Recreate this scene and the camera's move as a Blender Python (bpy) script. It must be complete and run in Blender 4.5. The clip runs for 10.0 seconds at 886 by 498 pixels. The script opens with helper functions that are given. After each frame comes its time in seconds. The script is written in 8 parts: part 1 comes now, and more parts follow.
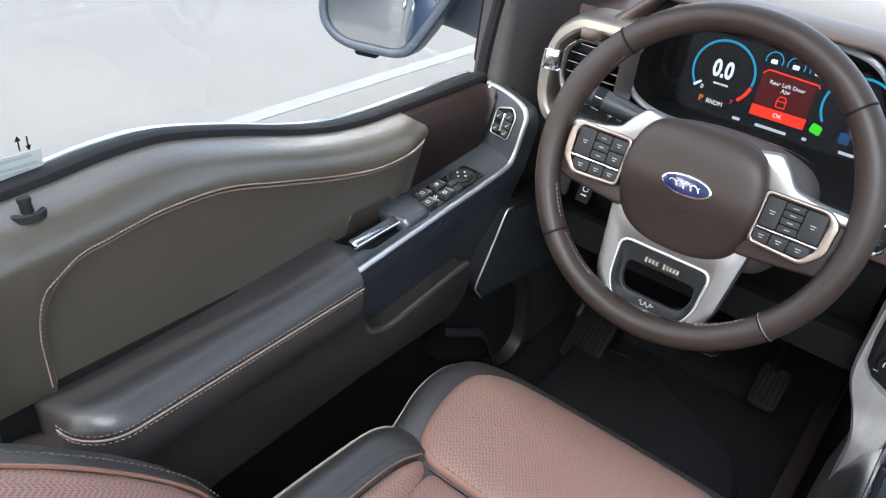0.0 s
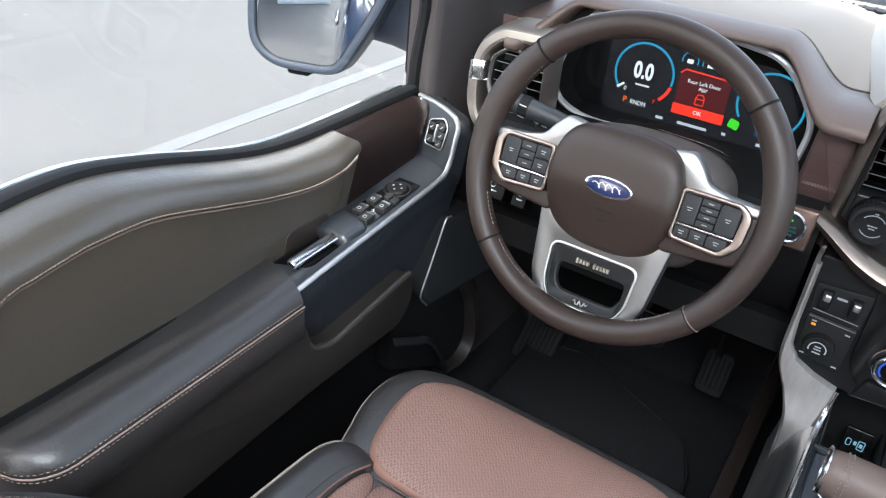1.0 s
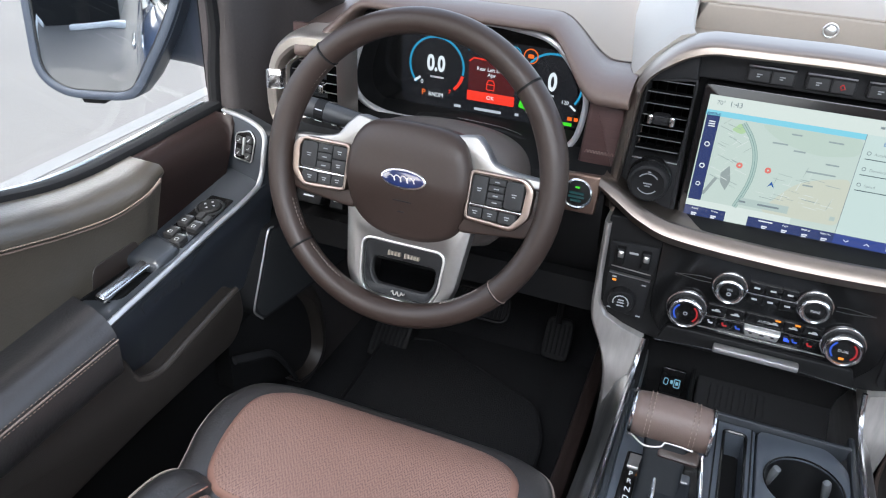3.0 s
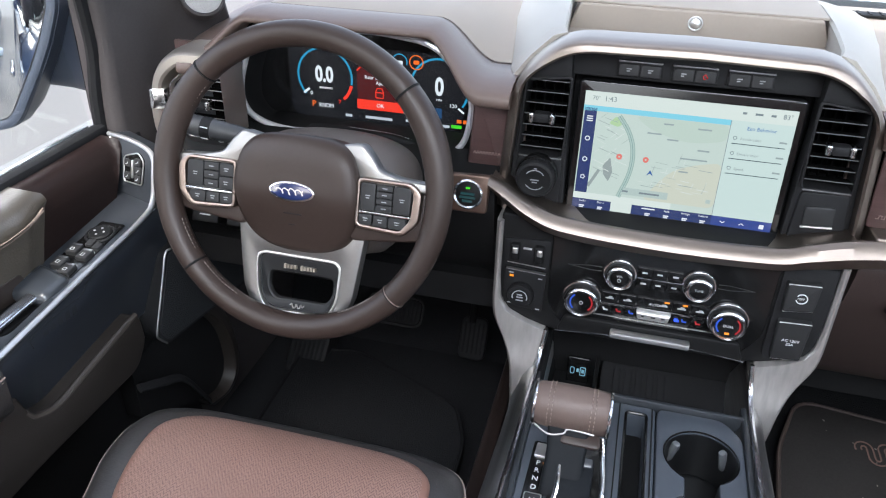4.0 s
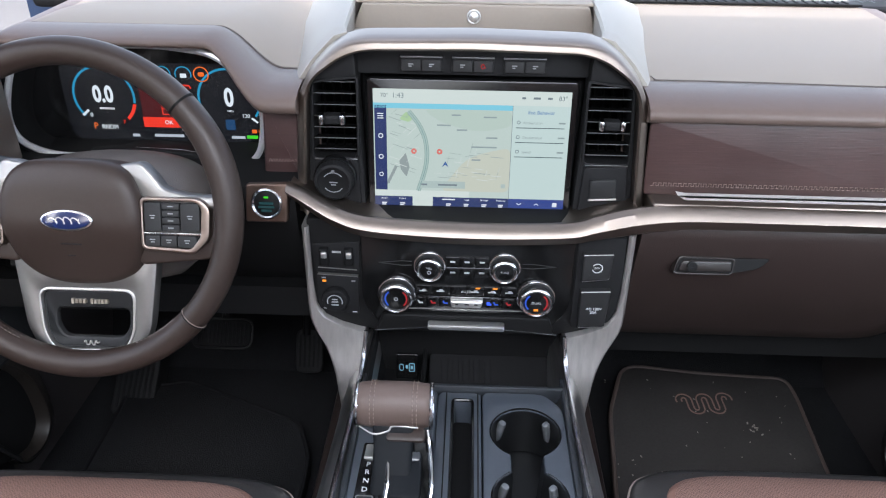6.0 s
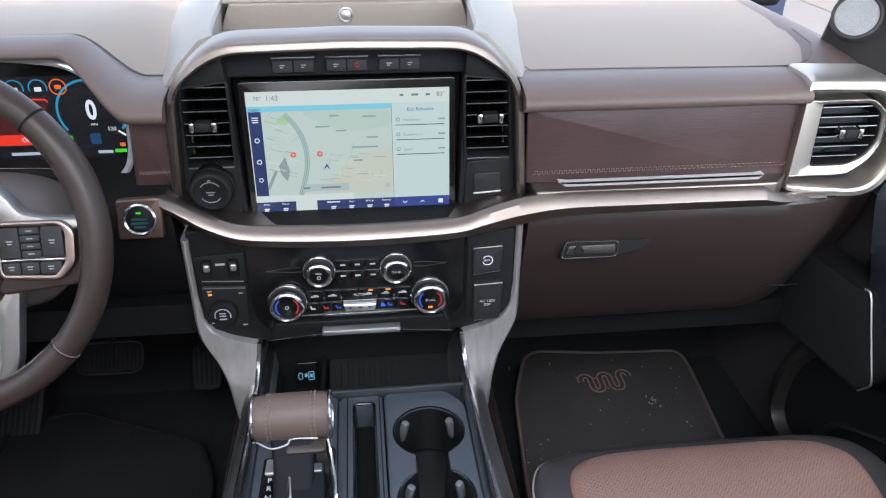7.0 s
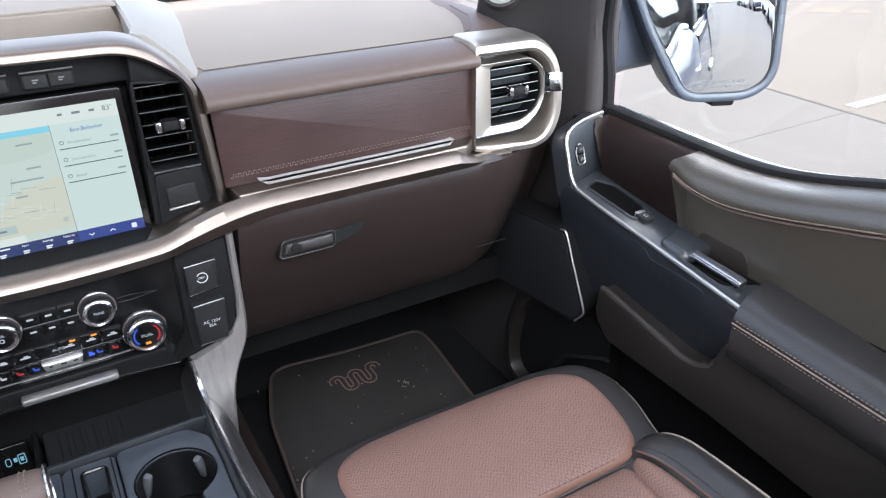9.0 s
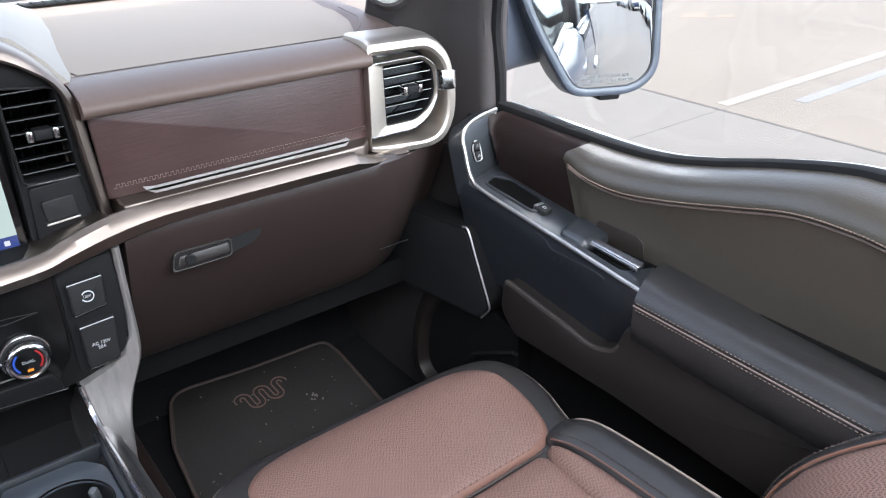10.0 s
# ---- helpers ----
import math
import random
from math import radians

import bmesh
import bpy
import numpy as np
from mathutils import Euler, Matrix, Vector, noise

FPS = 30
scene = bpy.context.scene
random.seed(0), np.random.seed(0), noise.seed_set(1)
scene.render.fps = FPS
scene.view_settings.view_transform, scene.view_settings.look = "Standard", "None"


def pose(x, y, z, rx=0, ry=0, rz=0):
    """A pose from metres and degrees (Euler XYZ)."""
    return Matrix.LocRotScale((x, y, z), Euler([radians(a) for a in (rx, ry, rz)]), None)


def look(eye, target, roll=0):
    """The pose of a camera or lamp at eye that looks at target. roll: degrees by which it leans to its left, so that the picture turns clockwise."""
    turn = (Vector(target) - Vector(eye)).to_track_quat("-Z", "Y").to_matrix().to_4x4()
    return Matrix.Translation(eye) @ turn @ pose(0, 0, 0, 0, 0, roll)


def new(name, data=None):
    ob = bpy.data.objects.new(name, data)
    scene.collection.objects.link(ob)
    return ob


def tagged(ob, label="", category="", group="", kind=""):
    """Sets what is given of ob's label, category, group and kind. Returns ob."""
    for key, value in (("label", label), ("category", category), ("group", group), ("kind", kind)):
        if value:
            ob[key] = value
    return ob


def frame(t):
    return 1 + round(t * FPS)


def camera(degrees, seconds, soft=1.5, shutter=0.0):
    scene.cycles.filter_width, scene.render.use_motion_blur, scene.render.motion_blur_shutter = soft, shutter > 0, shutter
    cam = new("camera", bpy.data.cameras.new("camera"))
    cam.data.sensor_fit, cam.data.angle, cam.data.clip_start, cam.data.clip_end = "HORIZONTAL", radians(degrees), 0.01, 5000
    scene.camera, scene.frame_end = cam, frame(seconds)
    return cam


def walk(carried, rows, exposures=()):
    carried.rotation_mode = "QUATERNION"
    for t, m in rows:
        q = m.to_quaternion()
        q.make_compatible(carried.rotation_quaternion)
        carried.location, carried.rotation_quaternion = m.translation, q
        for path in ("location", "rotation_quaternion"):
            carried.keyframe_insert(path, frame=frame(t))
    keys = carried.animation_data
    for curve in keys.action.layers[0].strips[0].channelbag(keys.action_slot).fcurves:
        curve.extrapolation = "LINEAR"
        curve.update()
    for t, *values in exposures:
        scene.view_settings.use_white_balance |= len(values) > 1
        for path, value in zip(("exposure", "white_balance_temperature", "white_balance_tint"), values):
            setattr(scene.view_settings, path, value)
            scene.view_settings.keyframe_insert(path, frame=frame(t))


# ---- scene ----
cam = camera(61.0, 10.0, soft=1.15)
PATH = [
    (0, (-0.228, 0.016, 1.135), (-1.191, 1.403, 0.064), 6.9),
    (0.5, (-0.216, 0.024, 1.149), (-1.148, 1.435, 0.08), 5.9),
    (1, (-0.196, 0.026, 1.157), (-1.084, 1.475, 0.102), 5.0),
    (1.5, (-0.175, 0.03, 1.162), (-1.01, 1.516, 0.114), 4.2),
    (2, (-0.157, 0.034, 1.165), (-0.917, 1.561, 0.12), 3.6),
    (2.5, (-0.137, 0.04, 1.166), (-0.821, 1.606, 0.126), 3.1),
    (4, (-0.069, 0.05, 1.174), (-0.499, 1.721, 0.162), 1.3),
    (4.5, (-0.052, 0.05, 1.17), (-0.396, 1.747, 0.17), 1.1),
    (5, (-0.038, 0.052, 1.169), (-0.289, 1.769, 0.175), 0.9),
    (6.5, (0.008, 0.066, 1.161), (0.069, 1.807, 0.179), 0.6),
    (7, (0.017, 0.072, 1.161), (0.212, 1.799, 0.17), 0.4),
    (7.5, (0.025, 0.077, 1.151), (0.374, 1.781, 0.163), 0.2),
    (8, (0.031, 0.084, 1.143), (0.558, 1.738, 0.15), -0.3),
    (8.5, (0.035, 0.084, 1.135), (0.731, 1.682, 0.153), -0.7),
    (9, (0.037, 0.081, 1.121), (0.905, 1.609, 0.167), -0.8),
    (9.5, (0.04, 0.079, 1.106), (1.041, 1.539, 0.175), -0.6),
    (10, (0.037, 0.086, 1.1), (1.13, 1.479, 0.172), -0.2),
]
# the clip's camera shifts its white balance a little as it turns from one door to the other
TINTS = [(0, 2.22, 6230, 8), (2.5, 2.1, 6290, 10), (4.0, 2.07, 6280, 11), (5, 1.99, 6270, 12), (7, 1.9, 6220, 13), (8, 1.98, 6230, 14), (9, 2.06, 6300, 13), (10, 2.05, 6330, 12)]
walk(cam, [(t, look(eye, target, roll)) for t, eye, target, roll in PATH], TINTS)

# ---- world and sun ----
world = bpy.data.worlds.new("sky")
scene.world = world
world.use_nodes = True
wt = world.node_tree
sky = wt.nodes.new("ShaderNodeTexSky")
sky.sky_type, sky.sun_disc = "NISHITA", False
sky.dust_density, sky.air_density = 3.0, 0.9
sky.sun_elevation, sky.sun_rotation = radians(58), radians(185)
haze = wt.nodes.new("ShaderNodeHueSaturation")
haze.inputs["Saturation"].default_value = 0.55
wt.links.new(sky.outputs[0], haze.inputs["Color"])
wt.links.new(haze.outputs[0], wt.nodes["Background"].inputs[0])
wt.nodes["Background"].inputs[1].default_value = 0.25
sun = new("sun", bpy.data.lights.new("sun", "SUN"))
sun.data.energy, sun.data.angle, sun.data.color = 1.0, radians(0.6), (1.0, 0.95, 0.88)
sun.matrix_basis = look((-0.25, -3.0, 4.8), (0, 0, 0))
EXPO = 2.08


def fill_light(name, eye, target, sx, sy, watts, tint):
    """An unseen area lamp added as daylight fill from behind or above the seats."""
    la = bpy.data.lights.new(name, "AREA")
    la.shape, la.size, la.size_y, la.energy, la.color = "RECTANGLE", sx, sy, watts, tint
    ob = new(name, la)
    ob.matrix_basis = look(eye, target)
    return ob


# added fill lamps; power and tint are set separately for each door
fill_light("roof_fill_lamp", (0, -0.1, 1.62), (0, 0.35, 0.5), 0.95, 0.8, 12, (0.90, 0.95, 1.0))
fill_light("rear_left_fill_lamp", (-1.02, -0.55, 1.1), (0, 0.3, 0.7), 0.9, 0.5, 3.5, (1.0, 0.93, 0.86))
fill_light("rear_right_fill_lamp", (1.02, -0.55, 1.1), (0, 0.3, 0.7), 0.9, 0.5, 14, (0.84, 0.94, 1.0))


# ---- mesh kit ----
def thing(name, label, category, at, group="", kind=""):
    ob = new(name)
    ob.empty_display_size = 0.05
    ob.matrix_basis = Matrix.Translation(at)
    return tagged(ob, label, category, group, kind)


def _object(name, bm, material, sharp):
    bmesh.ops.recalc_face_normals(bm, faces=bm.faces[:])
    me = bpy.data.meshes.new(name)
    bm.to_mesh(me)
    bm.free()
    me.materials.append(material)
    me.shade_smooth()
    for f in me.polygons:
        if f.loop_total > 4:
            f.use_smooth = False
    me.set_sharp_from_angle(angle=radians(sharp))
    return new(name, me)


def part(name, bm, material, parent, label="", sharp=38):
    ob = _object(name, bm, material, sharp)
    ob.parent = parent
    if parent.parent is None and parent.type == "EMPTY":
        ob.matrix_parent_inverse = parent.matrix_basis.inverted()
    if label:
        ob["label"] = label
    return ob


def solid(name, bm, material, label, category, group="", kind="", sharp=38):
    return tagged(_object(name, bm, material, sharp), label, category, group, kind)


def XZ(y0, lean=0.0, z0=0.0):
    """(u, v, w) to x, z and out of a face that looks back at the seats; lean tips its top forward about height z0."""
    return Matrix.Translation((0, y0, z0)) @ Matrix.Rotation(radians(90 - lean), 4, "X") @ Matrix.Translation((0, -z0, 0))


def XY(z0):
    return Matrix.Translation((0, 0, z0))


def YZ(x0, s):
    """(u, v, w) to y, z and from the door at x = s * x0 into the cabin."""
    return Matrix(((0, 0, -s, s * x0), (1, 0, 0, 0), (0, 1, 0, 0), (0, 0, 0, 1)))


def area2(p):
    return sum(a[0] * b[1] - b[0] * a[1] for a, b in zip(p, p[1:] + p[:1])) / 2


def rpoly(pts, r, n=4):
    """A closed outline with its corners rounded."""
    out = []
    for i, c in enumerate(pts):
        a, b = Vector(pts[i - 1][:2]), Vector(pts[(i + 1) % len(pts)][:2])
        rr = c[2] if len(c) > 2 else r
        c = Vector(c[:2])
        da, db = a - c, b - c
        ra, rb = min(rr, 0.48 * da.length), min(rr, 0.48 * db.length)
        p, q = c + da.normalized() * ra, c + db.normalized() * rb
        for k in range(n + 1):
            t = k / n
            out.append(tuple(p * (1 - t) ** 2 + c * 2 * t * (1 - t) + q * t * t))
    return out


def rrect(cx, cy, w, h, r, n=4):
    return rpoly([(cx - w / 2, cy - h / 2), (cx + w / 2, cy - h / 2), (cx + w / 2, cy + h / 2), (cx - w / 2, cy + h / 2)], r, n)


def circle(cx, cy, r, n=32, ry=None):
    return [(cx + r * math.cos(2 * math.pi * k / n), cy + (ry or r) * math.sin(2 * math.pi * k / n)) for k in range(n)]


def spl(pts, n=6, closed=False):
    """A smooth line through points of any dimension."""
    P = [Vector(p) for p in pts]
    m, out = len(P), []
    for i in range(m if closed else m - 1):
        p1, p2 = P[i], P[(i + 1) % m]
        p0 = P[i - 1] if closed or i else p1 * 2 - p2
        p3 = P[(i + 2) % m] if closed or i + 2 < m else p2 * 2 - p1
        for k in range(n):
            t = k / n
            out.append(tuple(0.5 * ((2 * p1) + (p2 - p0) * t + (2 * p0 - 5 * p1 + 4 * p2 - p3) * t * t + (3 * p1 - p0 - 3 * p2 + p3) * t ** 3)))
    if not closed:
        out.append(tuple(P[-1]))
    return out


def inset(p, d):
    s = 1 if area2(p) > 0 else -1
    out = []
    for i, c in enumerate(p):
        a, b = Vector(c) - Vector(p[i - 1]), Vector(p[(i + 1) % len(p)]) - Vector(c)
        if a.length < 1e-9:
            a = b
        if b.length < 1e-9:
            b = a
        na, nb = Vector((-a.y, a.x)).normalized() * s, Vector((-b.y, b.x)).normalized() * s
        m = na + nb
        m = m.normalized() / max(0.5, math.sqrt(max(0.0, (1 + na.dot(nb)) / 2))) if m.length > 1e-6 else na
        out.append((c[0] + m.x * d, c[1] + m.y * d))
    for _ in range(3):  # fold back what has crossed over at tight corners
        for i in range(len(p)):
            j = (i + 1) % len(p)
            if (out[j][0] - out[i][0]) * (p[j][0] - p[i][0]) + (out[j][1] - out[i][1]) * (p[j][1] - p[i][1]) < 0:
                mid = ((out[i][0] + out[j][0]) / 2, (out[i][1] + out[j][1]) / 2)
                out[i] = out[j] = mid
    return out


def resample(p, n, start):
    """n points evenly along a closed outline, counter-clockwise from where it is nearest to start."""
    if area2(p) < 0:
        p = p[::-1]
    i = min(range(len(p)), key=lambda k: (p[k][0] - start[0]) ** 2 + (p[k][1] - start[1]) ** 2)
    p = p[i:] + p[:i]
    q = np.array(p + p[:1])
    d = np.r_[0, np.cumsum(np.hypot(*np.diff(q, axis=0).T))]
    s = np.linspace(0, d[-1], n, endpoint=False)
    return [(float(x), float(y)) for x, y in zip(np.interp(s, d, q[:, 0]), np.interp(s, d, q[:, 1]))]


def loft(rings, caps=True, cyclic=False, closed=True, bm=None):
    """A skin over rings of equally many points."""
    bm = bm or bmesh.new()
    V = [[bm.verts.new(p) for p in r] for r in rings]
    n = len(V[0])
    for a in range(len(V) if cyclic else len(V) - 1):
        r, s = V[a], V[(a + 1) % len(V)]
        for k in range(n if closed else n - 1):
            bm.faces.new((r[k], r[(k + 1) % n], s[(k + 1) % n], s[k]))
    if caps and not cyclic and closed:
        bm.faces.new(V[0][::-1])
        bm.faces.new(V[-1])
    return bm


def prism(outline, M, d, bev=0.0, seg=3, back=0.0, bm=None):
    """An outline pushed out to d, its front edge rounded."""
    levels = [(back, 0.0)]
    if bev:
        for k in range(seg + 1):
            a = math.pi / 2 * k / seg
            levels.append((d - bev + bev * math.sin(a), bev * (1 - math.cos(a))))
    else:
        levels.append((d, 0.0))
    rings = []
    for w, i in levels:
        o = inset(outline, i) if i else outline
        rings.append([M @ Vector((u, v, w)) for u, v in o])
    return loft(rings, bm=bm)


def ring(outer, inner, M, d, bev=0.001, back=0.0, n=96, start=None, inner_d=None, bm=None):
    """A frame between two outlines, with rounded front edges."""
    start = start or outer[0]
    o, i = resample(outer, n, start), resample(inner, n, start)
    e = d if inner_d is None else inner_d
    rows = [(o, back), (o, d - bev), (inset(o, bev * 0.3), d - bev * 0.3), (inset(o, bev), d),
            (inset(i, -bev), e), (inset(i, -bev * 0.3), e - bev * 0.3), (i, e - bev), (i, back)]
    return loft([[M @ Vector((u, v, w)) for u, v in p] for p, w in rows], cyclic=True, bm=bm)


def box(c, s, bev=0.0, R=None, bm=None):
    M = Matrix.Translation(c) @ (R or Matrix.Identity(4))
    x, y, z = s[0] / 2, s[1] / 2, s[2] / 2
    if not bev:
        return loft([[M @ Vector((a * x, b * y, w)) for a, b in ((-1, -1), (1, -1), (1, 1), (-1, 1))] for w in (-z, z)], bm=bm)
    o = rrect(0, 0, 2 * x, 2 * y, bev * 1.6, 3)
    rows = [(-z, bev), (-z + bev * 0.3, bev * 0.3), (-z + bev, 0), (z - bev, 0), (z - bev * 0.3, bev * 0.3), (z, bev)]
    return loft([[M @ Vector((u, v, w)) for u, v in (inset(o, i) if i else o)] for w, i in rows], bm=bm)


def tube(path, r, n=8, closed=False, flat=1.0, bm=None):
    """A round (or flattened) rod along a path; r is one radius or one for each point."""
    P = [Vector(p) for p in path]
    m = len(P)
    rs = r if isinstance(r, (list, tuple)) else [r] * m
    rings, up = [], None
    for i, p in enumerate(P):
        t = (P[(i + 1) % m] - P[i - 1]) if closed else (P[min(i + 1, m - 1)] - P[max(i - 1, 0)])
        t.normalize()
        if up is None:
            up = t.orthogonal().normalized()
        up = (up - t * up.dot(t)).normalized()
        side = t.cross(up)
        rings.append([p + rs[i] * (math.cos(2 * math.pi * k / n) * up * flat + math.sin(2 * math.pi * k / n) * side) for k in range(n)])
    return loft(rings, cyclic=closed, bm=bm)


def lathe(profile, M, n=32, bm=None):
    """(radius, height) pairs turned round the w axis."""
    return loft([[M @ Vector((max(r, 1e-5) * math.cos(2 * math.pi * k / n), max(r, 1e-5) * math.sin(2 * math.pi * k / n), h)) for k in range(n)]
                 for r, h in profile], bm=bm)


def shrink(p, k, c=None):
    """An outline drawn in towards its middle."""
    cx, cy = c or (sum(q[0] for q in p) / len(p), sum(q[1] for q in p) / len(p))
    return [(cx + (x - cx) * k, cy + (y - cy) * k) for x, y in p]


def bars(M, rows, h=0.0018, d=0.0003, bm=None):
    """Plain bars in place of small print: (u, v, length) each."""
    bm = bm or bmesh.new()
    for u, v, w in rows:
        prism([(u - w / 2, v - h / 2), (u + w / 2, v - h / 2), (u + w / 2, v + h / 2), (u - w / 2, v + h / 2)], M, d, bm=bm)
    return bm


def line(pts, M, w, d=0.0003, closed=False, bm=None):
    """A flat line of width w through 2D points, raised by d."""
    P = [Vector(p) for p in pts]
    n = len(P)
    L, R = [], []
    for i, p in enumerate(P):
        t = (P[(i + 1) % n] - P[i - 1]) if closed else (P[min(i + 1, n - 1)] - P[max(i - 1, 0)])
        t.normalize()
        q = Vector((-t.y, t.x)) * w / 2
        L.append(p + q)
        R.append(p - q)
    return loft([[M @ Vector((*a, 0)), M @ Vector((*a, d)), M @ Vector((*b, d)), M @ Vector((*b, 0))] for a, b in zip(L, R)], cyclic=closed, bm=bm)


def arc(cx, cy, r, a0, a1, n=24):
    return [(cx + r * math.cos(radians(a0 + (a1 - a0) * k / n)), cy + r * math.sin(radians(a0 + (a1 - a0) * k / n))) for k in range(n + 1)]


def stitches(path, normal, length=0.0042, gap=0.0022, w=0.0011, h=0.0009, bm=None):
    """A row of short raised threads along a path that lies on a surface."""
    bm = bm or bmesh.new()
    q = np.array(path, float)
    d = np.r_[0, np.cumsum(np.linalg.norm(np.diff(q, axis=0), axis=1))]
    s, nv = 0.0, Vector(normal).normalized()
    at = lambda a: Vector([float(np.interp(a, d, q[:, k])) for k in range(3)])
    while s + length < d[-1]:
        a, b = at(s), at(s + length)
        t = (b - a).normalized()
        side = t.cross(nv).normalized() * w / 2
        rows = [[a - side - nv * h, a + side - nv * h, a + side * 0.4 + nv * h * 0.2, a - side * 0.4 + nv * h * 0.2]]
        m = (a + b) / 2
        rows.append([m - side - nv * h, m + side - nv * h, m + side * 0.6 + nv * h, m - side * 0.6 + nv * h])
        rows.append([b - side - nv * h, b + side - nv * h, b + side * 0.4 + nv * h * 0.2, b - side * 0.4 + nv * h * 0.2])
        loft(rows, bm=bm)
        s += length + gap
    return bm


def words(body, size, M, depth=0.0003, align="CENTER", stretch=1.0, bold=0.0):
    """Lettering in the built-in font as a mesh; its middle at the origin of M."""
    cu = bpy.data.curves.new("lettering", "FONT")
    cu.body, cu.size, cu.extrude, cu.align_x, cu.align_y = body, size, depth, align, "CENTER"
    cu.resolution_u, cu.offset = 3, bold
    ob = bpy.data.objects.new("lettering", cu)
    scene.collection.objects.link(ob)
    me = bpy.data.meshes.new_from_object(ob.evaluated_get(bpy.context.evaluated_depsgraph_get()))
    bpy.data.objects.remove(ob)
    bm = bmesh.new()
    bm.from_mesh(me)
    bpy.data.meshes.remove(me)
    bpy.data.curves.remove(cu)
    for v in bm.verts:
        v.co = M @ Vector((v.co.x * stretch, v.co.y, v.co.z))
    return bm


def on(M, u, v, w=0.0):
    return M @ Matrix.Translation((u, v, w))


# ---- materials ----
def node(nt, kind, **kw):
    nd = nt.nodes.new("ShaderNode" + kind)
    for k, v in kw.items():
        if k.startswith("i_"):
            nd.inputs[k[2:].replace("_", " ")].default_value = v
        else:
            setattr(nd, k, v)
    return nd


def maths(nt, op, a, b=0.0):
    nd = nt.nodes.new("ShaderNodeMath")
    nd.operation = op
    for s, v in zip(nd.inputs, (a, b)):
        if isinstance(v, (int, float)):
            s.default_value = v
        else:
            nt.links.new(v, s)
    return nd.outputs[0]


def surface(name, col, col2=None, rough=0.5, metal=0.0, blotch=6.0, grain=0.0, grain_size=900.0, relief=0.0, relief_size=40.0,
            stretch=(1, 1, 1), turn=0.0, rvar=0.08, spec=0.5, coat=0.0, pores=False, glow=0.0):
    """A painted, moulded, woven or metal surface: colour that varies at two scales, gloss that varies, fine relief."""
    m = bpy.data.materials.new(name)
    m.use_nodes = True
    nt = m.node_tree
    L, bs = nt.links.new, nt.nodes["Principled BSDF"]
    tc = node(nt, "TexCoord")
    mp = node(nt, "Mapping")
    mp.inputs["Scale"].default_value = stretch
    mp.inputs["Rotation"].default_value = (0, radians(turn), 0)
    L(tc.outputs["Object"], mp.inputs[0])
    n1 = node(nt, "TexNoise", i_Scale=blotch, i_Detail=5.0)
    L(tc.outputs["Object"], n1.inputs["Vector"])
    n2 = node(nt, "TexNoise", i_Scale=max(grain_size * 0.25, 60.0), i_Detail=4.0)
    L(mp.outputs[0], n2.inputs["Vector"])
    mixv = maths(nt, "ADD", maths(nt, "MULTIPLY", n1.outputs[0], 0.6), maths(nt, "MULTIPLY", n2.outputs[0], 0.4))
    ramp = node(nt, "ValToRGB")
    ramp.color_ramp.elements[0].position, ramp.color_ramp.elements[1].position = 0.3, 0.7
    c2 = col2 or tuple(c * 1.25 for c in col)
    ramp.color_ramp.elements[0].color, ramp.color_ramp.elements[1].color = (*col, 1), (*c2, 1)
    L(mixv, ramp.inputs[0])
    L(ramp.outputs[0], bs.inputs["Base Color"])
    if rvar:
        L(maths(nt, "ADD", rough - rvar, maths(nt, "MULTIPLY", mixv, 2 * rvar)), bs.inputs["Roughness"])
    else:
        bs.inputs["Roughness"].default_value = rough
    bs.inputs["Metallic"].default_value = metal
    bs.inputs["Specular IOR Level"].default_value = spec
    bs.inputs["Coat Weight"].default_value = coat
    bs.inputs["Coat Roughness"].default_value = 0.08
    height = None
    if grain:
        if pores:
            g = node(nt, "TexVoronoi", i_Scale=grain_size)
            g.feature = "SMOOTH_F1"
            g.inputs["Smoothness"].default_value = 0.4
            L(mp.outputs[0], g.inputs["Vector"])
            height = maths(nt, "MULTIPLY", maths(nt, "SUBTRACT", 1.0, g.outputs[0]), grain)
        else:
            g = node(nt, "TexNoise", i_Scale=grain_size, i_Detail=3.0)
            L(mp.outputs[0], g.inputs["Vector"])
            height = maths(nt, "MULTIPLY", g.outputs[0], grain)
    if relief:
        g = node(nt, "TexNoise", i_Scale=relief_size, i_Detail=3.0)
        L(tc.outputs["Object"], g.inputs["Vector"])
        r = maths(nt, "MULTIPLY", g.outputs[0], relief)
        height = r if height is None else maths(nt, "ADD", height, r)
    if height is not None:
        bp = node(nt, "Bump", i_Strength=1.0, i_Distance=1.0)
        L(height, bp.inputs["Height"])
        L(bp.outputs[0], bs.inputs["Normal"])
    return m


def lit(name, r, g, b, k=1.0):
    """A lit display colour, given as it should look (0 to 255)."""
    lin = [((c / 255 + 0.055) / 1.055) ** 2.4 if c > 10 else c / 3295 for c in (r, g, b)]
    return glowing(name, lin, k / 2 ** EXPO)


def glowing(name, col, strength):
    m = bpy.data.materials.new(name)
    m.use_nodes = True
    nt = m.node_tree
    bs = nt.nodes["Principled BSDF"]
    bs.inputs["Base Color"].default_value = (0.01, 0.01, 0.01, 1)
    bs.inputs["Roughness"].default_value = 0.25
    bs.inputs["Emission Color"].default_value = (*col, 1)
    bs.inputs["Emission Strength"].default_value = strength
    return m


